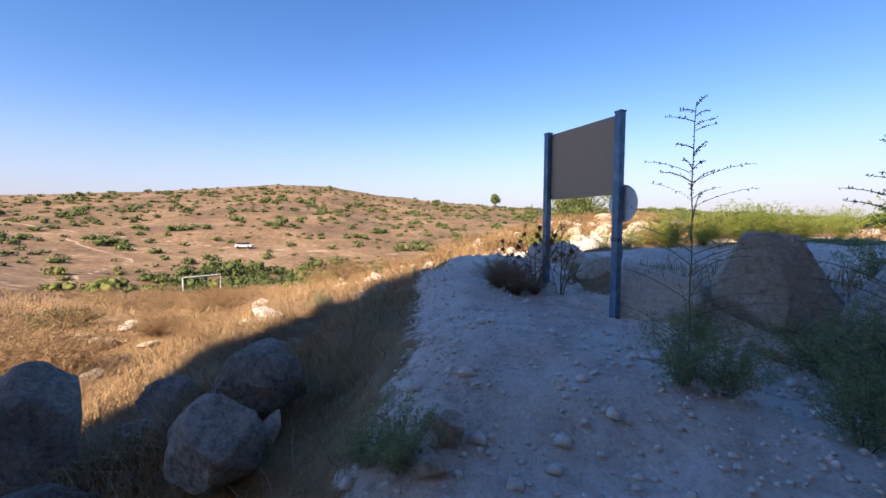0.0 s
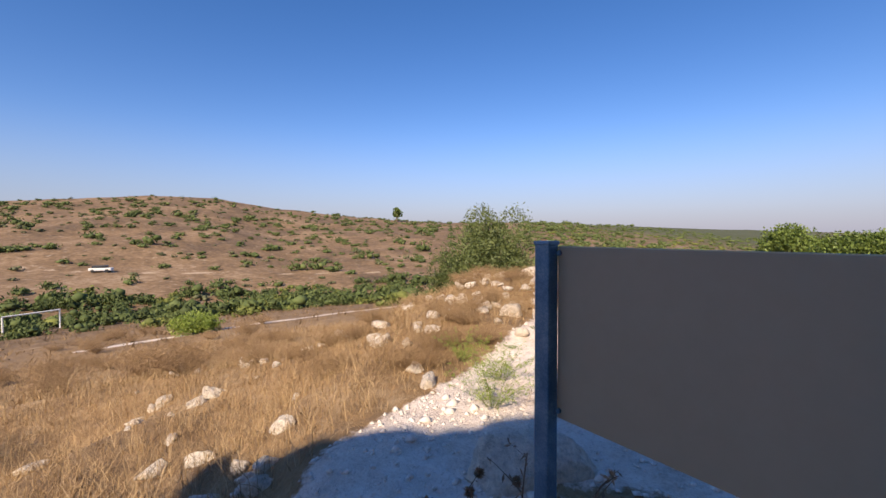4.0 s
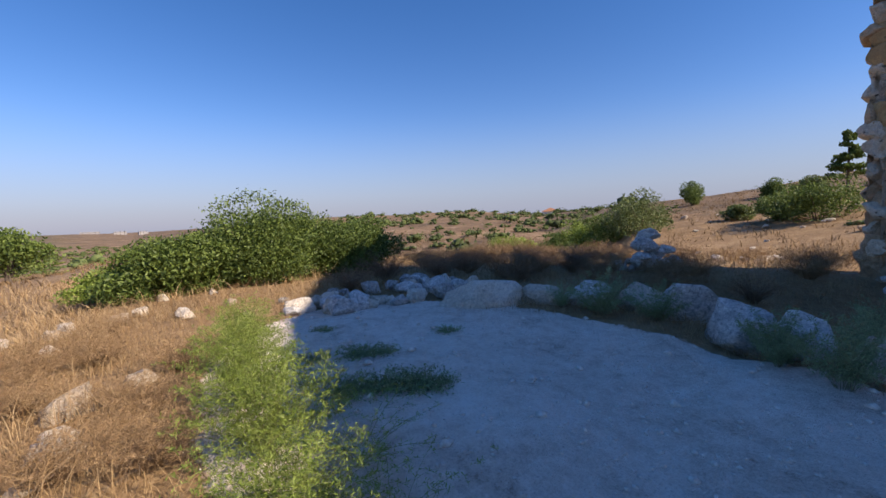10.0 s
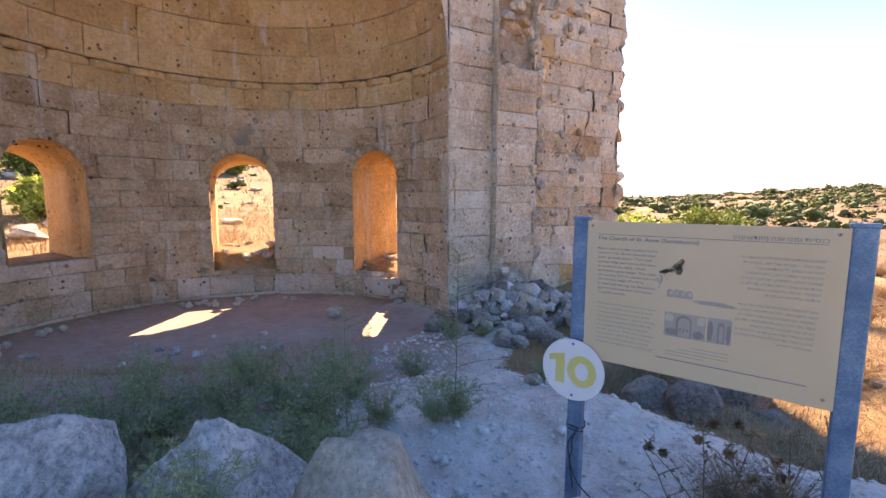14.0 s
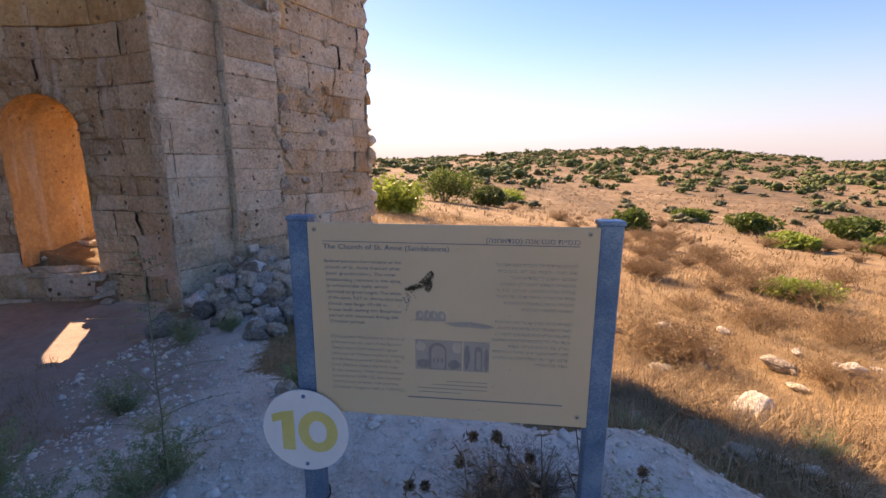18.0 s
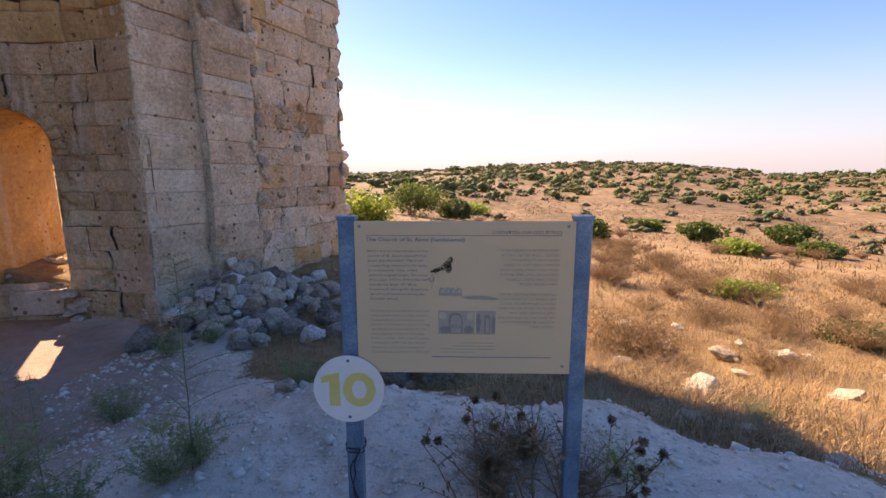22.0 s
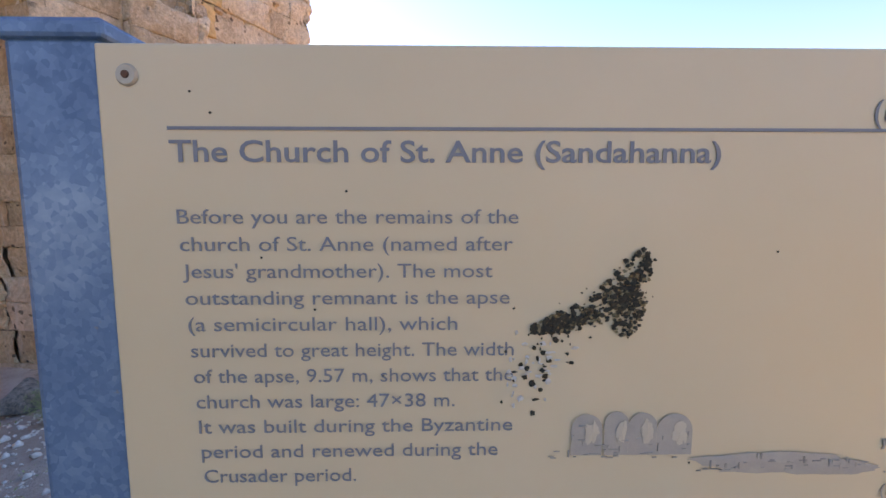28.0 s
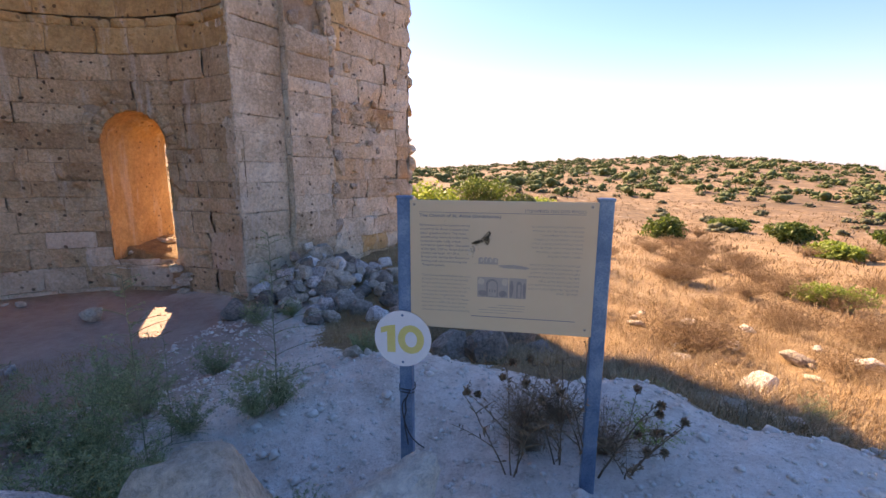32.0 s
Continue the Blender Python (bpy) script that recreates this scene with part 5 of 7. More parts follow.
def leaves_on(curves, per, length, width, rng, spread=1.0, first=0.15):
    k, m, _ = curves.shape
    t = rng.uniform(first, 1, (k, per)) * (m - 1)
    i = np.minimum(t.astype(int), m - 2)
    fr = (t - i)[..., None]
    row_ = np.arange(k)[:, None]
    p = (curves[row_, i] * (1 - fr) + curves[row_, i + 1] * fr).reshape(-1, 3)
    a = rng.normal(size=p.shape) * spread
    a[:, 2] += 0.35
    a /= np.linalg.norm(a, axis=1, keepdims=True)
    b = np.cross(a, rng.normal(size=p.shape))
    b /= np.linalg.norm(b, axis=1, keepdims=True) + 1e-9
    s_ = rng.uniform(0.5, 1.3, (len(p), 1))
    v = np.stack([p, p + a * length * 0.5 * s_ + b * width * s_, p + a * length * s_, p + a * length * 0.5 * s_ - b * width * s_], 1).reshape(-1, 3)
    return v, np.arange(len(v)).reshape(-1, 4)


def stem_curves(n, h, spread, rng, m=7, droop=0.25, base=0.06):
    a = rng.uniform(0, 2 * np.pi, n)
    o = np.sqrt(rng.uniform(0.0, 1, n)) * spread
    t = np.linspace(0, 1, m)[None]
    hh = h * rng.uniform(0.55, 1.0, n)[:, None] * (1 - 0.35 * (o / max(spread, 1e-6))[:, None] ** 2)
    rad = base * rng.random(n)[:, None] + o[:, None] * (0.5 * t + 0.5 * t**1.6)
    wob = 0.04 * h * rng.normal(size=(n, m)).cumsum(1) / m
    return np.stack([np.cos(a)[:, None] * rad + wob, np.sin(a)[:, None] * rad + wob[:, ::-1], hh * (t * (1 + droop) - droop * t**2.2)], -1)


def side_curves(curves, per, length, rng, m=5, rise=0.3, droop=0.35, first=0.2):
    k, mm, _ = curves.shape
    t = np.tile(np.linspace(first, 0.97, per), (k, 1)) + rng.uniform(-0.03, 0.03, (k, per))
    q = np.clip(t, 0, 0.999) * (mm - 1)
    i = np.minimum(q.astype(int), mm - 2)
    fr = (q - i)[..., None]
    row_ = np.arange(k)[:, None]
    p = (curves[row_, i] * (1 - fr) + curves[row_, i + 1] * fr).reshape(-1, 1, 3)
    a = rng.uniform(0, 2 * np.pi, p.shape[0])
    ln = (length * (1.05 - 0.85 * t).reshape(-1) * rng.uniform(0.55, 1.15, p.shape[0]))[:, None]
    s_ = np.linspace(0, 1, m)[None]
    return p + np.stack([np.cos(a)[:, None] * ln * s_, np.sin(a)[:, None] * ln * s_, ln * (rise * s_ - droop * s_**2)], -1)


def herb(name, label, seed, n, h, spread, leaf_mat, stem_mat, per=26, leaf=(0.02, 0.004), sides=0, side_len=0.15, thick=0.0025, droop=0.25, rise=0.3, category="plant", side_droop=0.35):
    """A many-stemmed plant: stems, side twigs and leaves, built at the origin."""
    rng = np.random.default_rng(seed)
    thing = tagged(new(name), label, category)
    main = stem_curves(n, h, spread, rng, 8, droop)
    v, f = ribbon(main, thick)
    lv, lf = leaves_on(main, per, *leaf, rng)
    if sides:
        twigs = side_curves(main, sides, side_len, rng, 5, rise, side_droop)
        v2, f2 = ribbon(twigs, thick * 0.55)
        v, f = np.concatenate([v, v2]), np.concatenate([f, f2 + len(v)])
        l2, g2 = leaves_on(twigs, max(3, per // 2), *leaf, rng, 1.0, 0.1)
        lv, lf = np.concatenate([lv, l2]), np.concatenate([lf, g2 + len(lv)])
    child("stem", fast_mesh("stem", v, f, stem_mat), thing)
    child("foliage", fast_mesh("foliage", lv, lf, leaf_mat), thing)
    return thing


def plant_at(proto, spots, group, rng):
    """Moves the first plant to its place and sets copies at the others: x, y, scale."""
    for k, (x, y, s_) in enumerate(spots):
        m = pose(x, y, ground_z(x, y) - 0.01, 0, 0, rng.uniform(0, 360)) @ Matrix.Diagonal((s_, s_, s_ * rng.uniform(0.9, 1.1), 1))
        ob = copy_thing(proto, m) if k else proto
        if not k:
            first = m
        ob["group"] = group
    proto.matrix_basis = first


rng = np.random.default_rng(91)
LIME_STEM = leafy("green_stem", (0.12, 0.15, 0.03), (0.2, 0.22, 0.06), (0.32, 0.32, 0.11), 0.6, 0.2)
DUSTY_STEM = leafy("dusty_stem", (0.11, 0.115, 0.06), (0.2, 0.2, 0.11), (0.31, 0.29, 0.18), 0.7, 0.15)
thorn = herb("thorn_bush", "light green spiny thorn bush sprawling over the edge of the clearing", 401, 75, 0.8, 0.62, LIME, LIME_STEM, 22, (0.03, 0.0028), 13, 0.34, 0.0026, 0.3, 0.45, "bush")
plant_at(thorn, [(2.05, -3.4, 0.85), (1.95, -4.1, 0.9), (1.85, -4.9, 0.95), (1.8, -5.8, 0.9), (1.65, -6.7, 0.85), (1.45, -7.6, 0.85)], "thorn bushes", rng)
spray = herb("thorn_spray", "long arching spiny twigs of a thorn bush over bare chalk", 409, 14, 0.42, 0.75, LIME, LIME_STEM, 16, (0.03, 0.0026), 9, 0.26, 0.0028, 0.5, 0.35, "bush")
plant_at(spray, [(1.5, -3.9, 1.0), (1.4, -4.5, 1.0), (1.3, -5.2, 0.95), (1.25, -5.9, 0.9), (1.75, -3.2, 0.9)], "thorn bushes", rng)
young = herb("thorn_plant", "small open thorn plant with yellowish green twigs", 402, 26, 0.55, 0.42, LIME, LIME_STEM, 18, (0.026, 0.003), 7, 0.16, 0.002, 0.2, 0.4)
plant_at(young, [(3.0, -1.8, 0.9), (2.55, -1.25, 1.0), (3.8, -2.0, 0.85), (2.2, -2.6, 0.9), (2.35, -3.0, 0.8), (3.3, -3.3, 0.35), (3.6, -4.2, 0.35), (2.9, -3.4, 0.4), (2.75, -2.7, 0.5), (2.0, -1.9, 0.5), (1.5, 0.35, 0.6), (-2.1, 1.9, 0.5)], "thorn plants", rng)
weed = herb("weed", "dusty grey-green weed growing between boulders", 403, 46, 0.7, 0.42, BLUEGREEN, DUSTY_STEM, 26, (0.036, 0.0032), 8, 0.2, 0.002, 0.15, 0.5)
plant_at(weed, [(-2.3, -2.98, 1.0), (-2.85, -3.65, 0.9), (-2.55, -3.5, 0.8), (-3.3, -5.1, 1.0), (-3.1, -5.85, 1.2), (-2.95, -6.45, 0.7), (-1.25, -1.3, 0.8), (-1.3, -0.45, 0.9), (-0.5, -0.3, 0.5), (-2.05, -1.6, 0.6), (-2.45, -1.85, 0.55), (-1.6, -0.3, 1.0), (-2.3, -0.7, 1.1),
                (-2.4, 0.3, 1.0), (-2.9, 1.0, 0.9), (-3.2, 0.0, 1.0), (-3.8, 0.6, 1.0), (-3.4, -0.9, 1.1), (-4.3, -0.3, 0.9), (-4.5, -1.6, 1.0), (-5.5, -2.3, 1.0), (-3.0, 2.6, 0.8), (-3.6, 4.6, 0.7),
                (-3.3, 5.3, 0.6), (-1.85, 0.6, 0.6), (-3.3, -1.9, 0.9), (-3.7, -2.4, 1.0), (-3.0, -1.4, 0.9), (-3.4, -0.5, 1.0), (-2.7, -0.3, 0.9), (-2.1, 0.1, 0.8), (-2.5, 0.9, 0.8), (-3.7, -1.4, 1.0), (-4.1, -2.0, 0.9), (-4.4, -2.7, 1.0), (-3.0, 0.4, 0.7), (-1.7, -0.05, 0.7), (-3.9, -3.1, 0.9), (-6.2, -3.4, 1.0), (-4.6, -3.2, 0.9), (-1.0, 2.42, 0.5), (-0.85, 2.5, 0.45), (-1.22, 0.92, 0.6), (-1.36, 0.78, 0.65), (-1.6, -0.15, 0.7), (-1.9, -0.4, 1.1), (-2.6, -1.3, 1.0), (2.0, 1.6, 0.4), (3.6, 1.9, 0.5), (1.9, 1.9, 0.35)], "weeds", rng)
mat_plant = herb("creeping_plant", "low dark green creeping plant on bare chalk", 404, 90, 0.14, 0.42, BLUEGREEN, DUSTY_STEM, 26, (0.03, 0.006), 0, 0.1, 0.002, 0.0, 0.2)
plant_at(mat_plant, [(0.5, -5.3, 1.0), (0.75, -5.45, 0.9), (1.0, -5.6, 0.9), (0.35, -5.2, 0.7), (0.45, -6.5, 0.9), (0.2, -6.45, 0.6), (-0.9, -6.7, 0.6), (0.95, -6.7, 0.6), (1.2, -7.2, 0.6), (0.4, -7.9, 0.5), (3.55, -2.6, 0.25), (3.75, -3.3, 0.25)], "creeping plants", rng)
dead_bush = herb("dead_bush", "dark brown leafless bush of tangled dead twigs", 407, 150, 0.75, 0.7, DEAD, DEAD, 10, (0.03, 0.002), 8, 0.22, 0.003, 0.25, 0.5, "bush")
plant_at(dead_bush, [(-4.5, -9.0, 1.0), (-5.5, -9.5, 1.2), (-3.5, -10.6, 1.2), (-2.4, -11.2, 1.2), (-6.5, -9.0, 1.1), (-8.8, -7.5, 0.9), (-7.2, -9.2, 1.1), (-4.6, -10.8, 1.3), (-1.2, -10.6, 0.9), (-5.6, -7.6, 0.8), (-6.4, -6.4, 0.8), (-5.2, -5.4, 0.7), (-7.0, -5.2, 0.8), (0.78, 0.55, 0.5), (1.0, 0.62, 0.45), (1.22, 0.3, 0.45), (0.75, 0.35, 0.35)], "dead bushes", rng)
def tall_weed(seed, h=1.5, count=46):
    """One spindly stalk, thin near-level twigs that droop and grow shorter upwards, knots of tiny leaves."""
    rng = np.random.default_rng(seed)
    thing = tagged(new("tall_weed"), "tall dark spindly weed with drooping twigs of tiny leaves", "plant")
    main = stem_curves(1, h, 0.1, rng, 14, 0.02)
    main[..., 2] *= h / main[..., 2].max()
    child("stalk", fast_mesh("stalk", *ribbon(main, 0.008), DUSTY_STEM), thing)
    twigs = side_curves(main, count, 0.62, rng, 8, 0.6, 0.28, 0.1)
    for q in twigs:
        child("twig", fast_mesh("twig", *ribbon(q[None], 0.0035), DUSTY_STEM), thing)
    lv, lf = leaves_on(twigs, 22, 0.014, 0.0035, rng, 1.0, 0.06)
    l2, g2 = leaves_on(main, 60, 0.016, 0.004, rng)
    child("foliage", fast_mesh("foliage", np.concatenate([lv, l2]), np.concatenate([lf, g2 + len(lv)]), BLUEGREEN), thing)
    return thing


tall = tall_weed(408)
plant_at(tall, [(-1.24, 0.88, 1.0), (-1.75, 0.09, 0.95), (-1.9, 0.5, 0.6), (-0.98, 2.45, 0.3)], "tall weeds", rng)
dry_shrub = herb("dry_shrub", "rounded straw-brown dried shrub in the field", 406, 120, 0.52, 0.6, TWIG, TWIG, 12, (0.04, 0.002), 9, 0.24, 0.002, 0.15, 0.6, "bush", 0.3)
spots = [(6.1, 11, 1.2), (5.7, 7.9, 1.0), (9.5, 9.5, 1.4), (8.1, 6.9, 1.2), (11.1, 8.4, 1.3), (9.0, 12, 1.3), (12.4, -2.4, 1.3), (11.0, -1.0, 1.0), (13, -5, 1.2), (3.6, 3.4, 0.7), (0.9, 0.6, 0.5), (1.25, 0.35, 0.45), (4.2, -2.2, 0.6), (3.9, -2.5, 0.55), (2.6, -3.6, 0.75), (2.75, -4.3, 0.75), (2.45, -5.2, 0.75), (2.5, -6.2, 0.75), (2.2, -7.1, 0.8), (2.9, -7.8, 0.8)]
spots += [(rng.uniform(2.6, 9.5), rng.uniform(-10, -0.8), rng.uniform(0.3, 0.75)) for k in range(120)]
spots = [q for q in spots if track_mask(np.array([q[0]]), np.array([q[1]]))[0] < 0.4]
for k in range(120):
    b, d_ = rng.uniform(-0.3, 1.45), rng.uniform(6, 40)
    spots.append((d_ * math.cos(b), d_ * math.sin(b), rng.uniform(0.8, 1.7)))
for k in range(26):
    b, d_ = rng.uniform(-2.7, -1.9), rng.uniform(9, 16)
    spots.append((d_ * math.cos(b), d_ * math.sin(b), rng.uniform(0.9, 1.6)))
plant_at(dry_shrub, [q for q in spots if not church_mask(np.array([q[0]]), np.array([q[1]]))[0]], "dry shrubs", rng)


def thistle(x, y, h, seed, heads, label, lean=0.18):
    """A dead thistle: branching stalks with spiny round heads."""
    rng = np.random.default_rng(seed)
    thing = tagged(new("thistle"), label, "plant")
    thing.location = (x, y, ground_z(x, y))
    main = stem_curves(4, h, lean, rng, 9, 0.0)
    twigs = side_curves(main, 4, h * 0.38, rng, 6, 0.9, 0.2, 0.35)
    v, f = ribbon(main, 0.007)
    v2, f2 = ribbon(twigs, 0.0045)
    lv, lf = leaves_on(twigs, 9, 0.035, 0.005, rng)
    l2, g2 = leaves_on(main, 14, 0.045, 0.006, rng)
    child("stalk", fast_mesh("stalk", np.concatenate([v, v2]), np.concatenate([f, f2 + len(v)]), DEAD), thing)
    child("foliage", fast_mesh("foliage", np.concatenate([lv, l2]), np.concatenate([lf, g2 + len(lv)]), DEAD), thing)
    for k in range(min(heads, len(twigs))):
        c = twigs[k][-1]
        way = rng.normal(size=(150, 3))
        way /= np.linalg.norm(way, axis=1, keepdims=True)
        s_ = np.cross(way, rng.normal(size=(150, 3))) * 0.004
        hv = np.stack([c + way * 0.008 - s_, c + way * 0.008 + s_, c + way * rng.uniform(0.024, 0.036, (150, 1))], 1).reshape(-1, 3)
        child("seed_head", fast_mesh("seed_head", hv, np.arange(450).reshape(-1, 3), DEAD), thing)
    return thing


thistle(1.12, 0.06, 1.1, 501, 5, "dead brown thistle with spiny heads beside a sign post", 0.3)
thistle(0.66, 0.1, 0.95, 502, 6, "dead branching thistle behind the information board", 0.28)
thistle(0.95, 0.2, 0.8, 503, 4, "dead branching thistle behind the information board", 0.35)
thistle(1.3, 0.1, 0.5, 504, 4, "dead thistle with small dark seed heads", 0.3)


# ---- bushes and trees ----
def leaf_cloud(count, rng, centre, radii, leaf, lumps=14, hollow=0.45, up=0.3):
    """Small pointed leaves set over uneven clumps: vertices and faces."""
    mids = rng.normal(size=(lumps, 3))
    mids /= np.linalg.norm(mids, axis=1, keepdims=True)
    mids *= rng.uniform(0.2, 0.72, (lumps, 1))
    pick = rng.integers(0, lumps, count)
    way = rng.normal(size=(count, 3))
    way /= np.linalg.norm(way, axis=1, keepdims=True)
    rad = rng.uniform(hollow, 1, count) ** 0.5 * rng.uniform(0.3, 0.5, lumps)[pick] * (1 + 0.1 * rng.normal(size=count))
    p = (mids[pick] + way * rad[:, None]) * radii + centre
    a = rng.normal(size=(count, 3))
    a[:, 2] += up
    a /= np.linalg.norm(a, axis=1, keepdims=True)
    b = np.cross(a, rng.normal(size=(count, 3)))
    b /= np.linalg.norm(b, axis=1, keepdims=True) + 1e-9
    size = leaf * rng.uniform(0.6, 1.3, count)[:, None]
    v = np.stack([p - a * size, p + b * size * 0.42, p + a * size, p - b * size * 0.42], 1).reshape(-1, 3)
    return v, np.arange(count * 4).reshape(-1, 4)


def limb(bm, a, b, r0, r1, sides=6):
    a, b = Vector(a), Vector(b)
    m = Matrix.Translation((a + b) / 2) @ (b - a).to_track_quat("Z", "Y").to_matrix().to_4x4()
    bmesh.ops.create_cone(bm, cap_ends=False, segments=sides, radius1=r0, radius2=r1, depth=(b - a).length, matrix=m)


def bush(name, x, y, rx, ry, h, material, label, seed, count=9000, leaf=0.06, category="bush", trunk=0.0, group="", sink=0.15, lumps=16, sprigs=60):
    rng = np.random.default_rng(seed)
    thing = tagged(new(name), label, category, group)
    thing.location = (x, y, ground_z(x, y) - sink)
    v, f = leaf_cloud(count, rng, np.array([0, 0, trunk + (h - trunk) * 0.44]), np.array([rx, ry, (h - trunk) * 0.62]), leaf, lumps)
    if sprigs:
        c = stem_curves(sprigs, h * 1.02, max(rx, ry) * 0.95, rng, 7, 0.15)
        c[..., 2] += trunk * 0.5
        l2, g2 = leaves_on(c, 26, leaf * 1.7, leaf * 0.45, rng, 1.0, 0.6)
        v, f = np.concatenate([v, l2]), np.concatenate([f, g2 + len(v)])
    v[:, 2] = np.maximum(v[:, 2], 0.02 + 0.12 * rng.random(len(v)))
    child("crown", fast_mesh("crown", v, f, material), thing)
    bm = bmesh.new()
    n = 7
    if trunk:
        limb(bm, (0, 0, -0.1), (0.05 * h, 0, trunk + 0.3 * (h - trunk)), 0.05 * h, 0.03 * h, 8)
    for k in range(n):
        a = 2 * math.pi * k / n + rng.uniform(-0.3, 0.3)
        q = rng.uniform(0.3, 0.6)
        base = (0.04 * h * math.cos(a), 0.04 * h * math.sin(a), trunk * 0.9 - 0.05)
        mid = (q * 0.4 * rx * math.cos(a), q * 0.4 * ry * math.sin(a), trunk + (h - trunk) * 0.35)
        limb(bm, base, mid, 0.018 * h, 0.01 * h)
        limb(bm, mid, (q * rx * math.cos(a), q * ry * math.sin(a), trunk + (h - trunk) * rng.uniform(0.5, 0.7)), 0.01 * h, 0.004 * h)
    part("trunk", bm, BARK, thing)
    return thing


def bearing(b, d):
    return HUB[0] + d * math.cos(radians(b)), HUB[1] + d * math.sin(radians(b))


bush("bush", *bearing(-41.8, 17.5), 2.7, 2.3, 2.75 - ground_z(*bearing(-41.8, 17.5)), OLIVE, "grey-green rounded bush standing in dry grass", 201, 60000, 0.06, lumps=34, sprigs=120)
bush("bush", *bearing(-35.5, 18.2), 1.5, 1.4, 1.0 - ground_z(*bearing(-35.5, 18.2)), OLIVE, "low grey-green bush beside a taller one", 214, 20000, 0.055, lumps=20)
SHRUB_L = "broad dark green shrub at the edge of the clearing"
bush("bush", -0.3, -13.9, 2.1, 1.9, 2.25, GREEN, SHRUB_L, 202, 60000, 0.042, group="shrubs", lumps=34, sprigs=110)
bush("bush", -2.7, -14.1, 2.0, 1.7, 1.85, GREEN, SHRUB_L, 203, 48000, 0.042, group="shrubs", lumps=28, sprigs=90)
bush("bush", 1.8, -13.7, 1.7, 1.4, 1.6, GREEN, SHRUB_L, 204, 28000, 0.048, group="shrubs", lumps=24)
bush("bush", 2.9, -14.6, 1.2, 1.1, 0.95, LIME, "low fresh green shrub beside the clearing", 205, 8000, 0.045, group="shrubs")
bush("tree", *bearing(-77.5, 41), 2.4, 2.4, 3.7, GREEN, "round green tree standing alone in dry grass", 206, 6000, 0.13, "tree", 0.7)
bush("bush", *bearing(-70.5, 58), 2.0, 2.0, 3.2, RUST, "rust-coloured shrub in the valley", 207, 3000, 0.16)
bush("bush", 32, -3.6, 1.9, 1.7, 1.7, LIME, "yellow-green bush on the dry slope", 208, 5000, 0.08)
bush("bush", 9.9, 6.7, 0.9, 0.8, 0.7, OLIVE, "small olive shrub in dry grass", 209, 3500, 0.045)
bush("bush", 9.6, 9.9, 1.0, 0.8, 0.8, LIME, "small yellow-green shrub in the dry field", 210, 3500, 0.045)
for k, (b, d_, r_, h_, m_) in enumerate(((222, 46, 2.6, 1.8, GREEN), (227, 52, 3.0, 1.8, LIME),
                                         (168.5, 22, 1.6, 2.0, LIME), (168, 40, 3.0, 3.4, GREEN), (150, 46, 2.4, 3.0, GREEN), (141, 50, 2.4, 2.8, GREEN), (158, 34, 1.6, 1.6, OLIVE),
                                         (99, 21, 1.9, 2.2, LIME), (92, 40, 3.6, 3.8, GREEN), (86, 43, 2.0, 2.2, OLIVE), (84, 52, 3.0, 1.6, LIME), (68, 30, 1.5, 1.8, GREEN), (56, 38, 1.8, 1.7, GREEN), (48, 42, 1.9, 1.9, GREEN), (52, 30, 1.5, 1.0, LIME), (62, 46, 1.8, 1.4, GREEN), (45, 34, 1.4, 1.2, GREEN))):
    x, y = bearing(b, d_)
    bush("bush", x, y, r_, r_ * 0.9, h_, m_, "rounded green shrub on the dry hillside" if m_ is not LIME else "fresh green shrub on the dry hillside", 220 + k, 3600, 0.1 + d_ * 0.0012, group="hillside shrubs", sprigs=30)


def pine(x, y, h, seed):
    rng = np.random.default_rng(seed)
    thing = tagged(new("pine_tree"), "dark green pine on the slope behind the ruin", "tree")
    thing.location = (x, y, ground_z(x, y) - 0.2)
    vs, fs, n = [], [], 0
    for k in range(26):
        z = h * (0.2 + 0.78 * rng.random())
        r = h * 0.3 * (1.08 - z / h) + 0.2
        a = rng.uniform(0, 2 * np.pi)
        v, f = leaf_cloud(260, rng, np.array([0.6 * r * math.cos(a), 0.6 * r * math.sin(a), z]), np.array([r * 0.7, r * 0.7, h * 0.07]), 0.14, 5)
        vs.append(v)
        fs.append(f + n)
        n += len(v)
    child("crown", fast_mesh("crown", np.concatenate(vs), np.concatenate(fs), GREEN), thing)
    bm = bmesh.new()
    limb(bm, (0, 0, -0.2), (0.1, 0, h * 0.95), 0.03 * h, 0.006 * h, 8)
    part("trunk", bm, BARK, thing)


for k, (x, y, r_, h_, m_) in enumerate(((-31.7, -10.2, 3.2, 2.9, GREEN), (-33.5, -12.5, 2.2, 1.8, GREEN), (-29.6, -20.3, 3.2, 3.4, OLIVE), (-30.2, -23.2, 2.8, 3.0, GREEN), (-30.8, -26.4, 2.6, 3.4, LIME), (-53.0, -27.1, 1.7, 3.0, GREEN), (-56.0, -20.0, 2.0, 2.0, GREEN),
                                        (-55.0, -16.5, 2.2, 1.7, OLIVE), (-36.0, -16.0, 1.6, 1.3, OLIVE), (-40.0, -15.0, 1.8, 1.5, GREEN), (-33.0, -31.0, 2.6, 2.6, GREEN), (-28.0, -33.0, 2.6, 2.4, LIME))):
    bush("bush", x, y, r_, r_ * 0.85, h_, m_, "rounded green shrub on the slope behind the ruin", 270 + k, 7000, 0.09, group="slope shrubs", sprigs=40)
pine(-49.6, -12.4, 5.6, 601)
bush("tree", 250, -159, 4.0, 4.0, 10.0, GREEN, "lone tree on the skyline of the hill", 602, 900, 0.6, "tree", 4.0, sprigs=0)


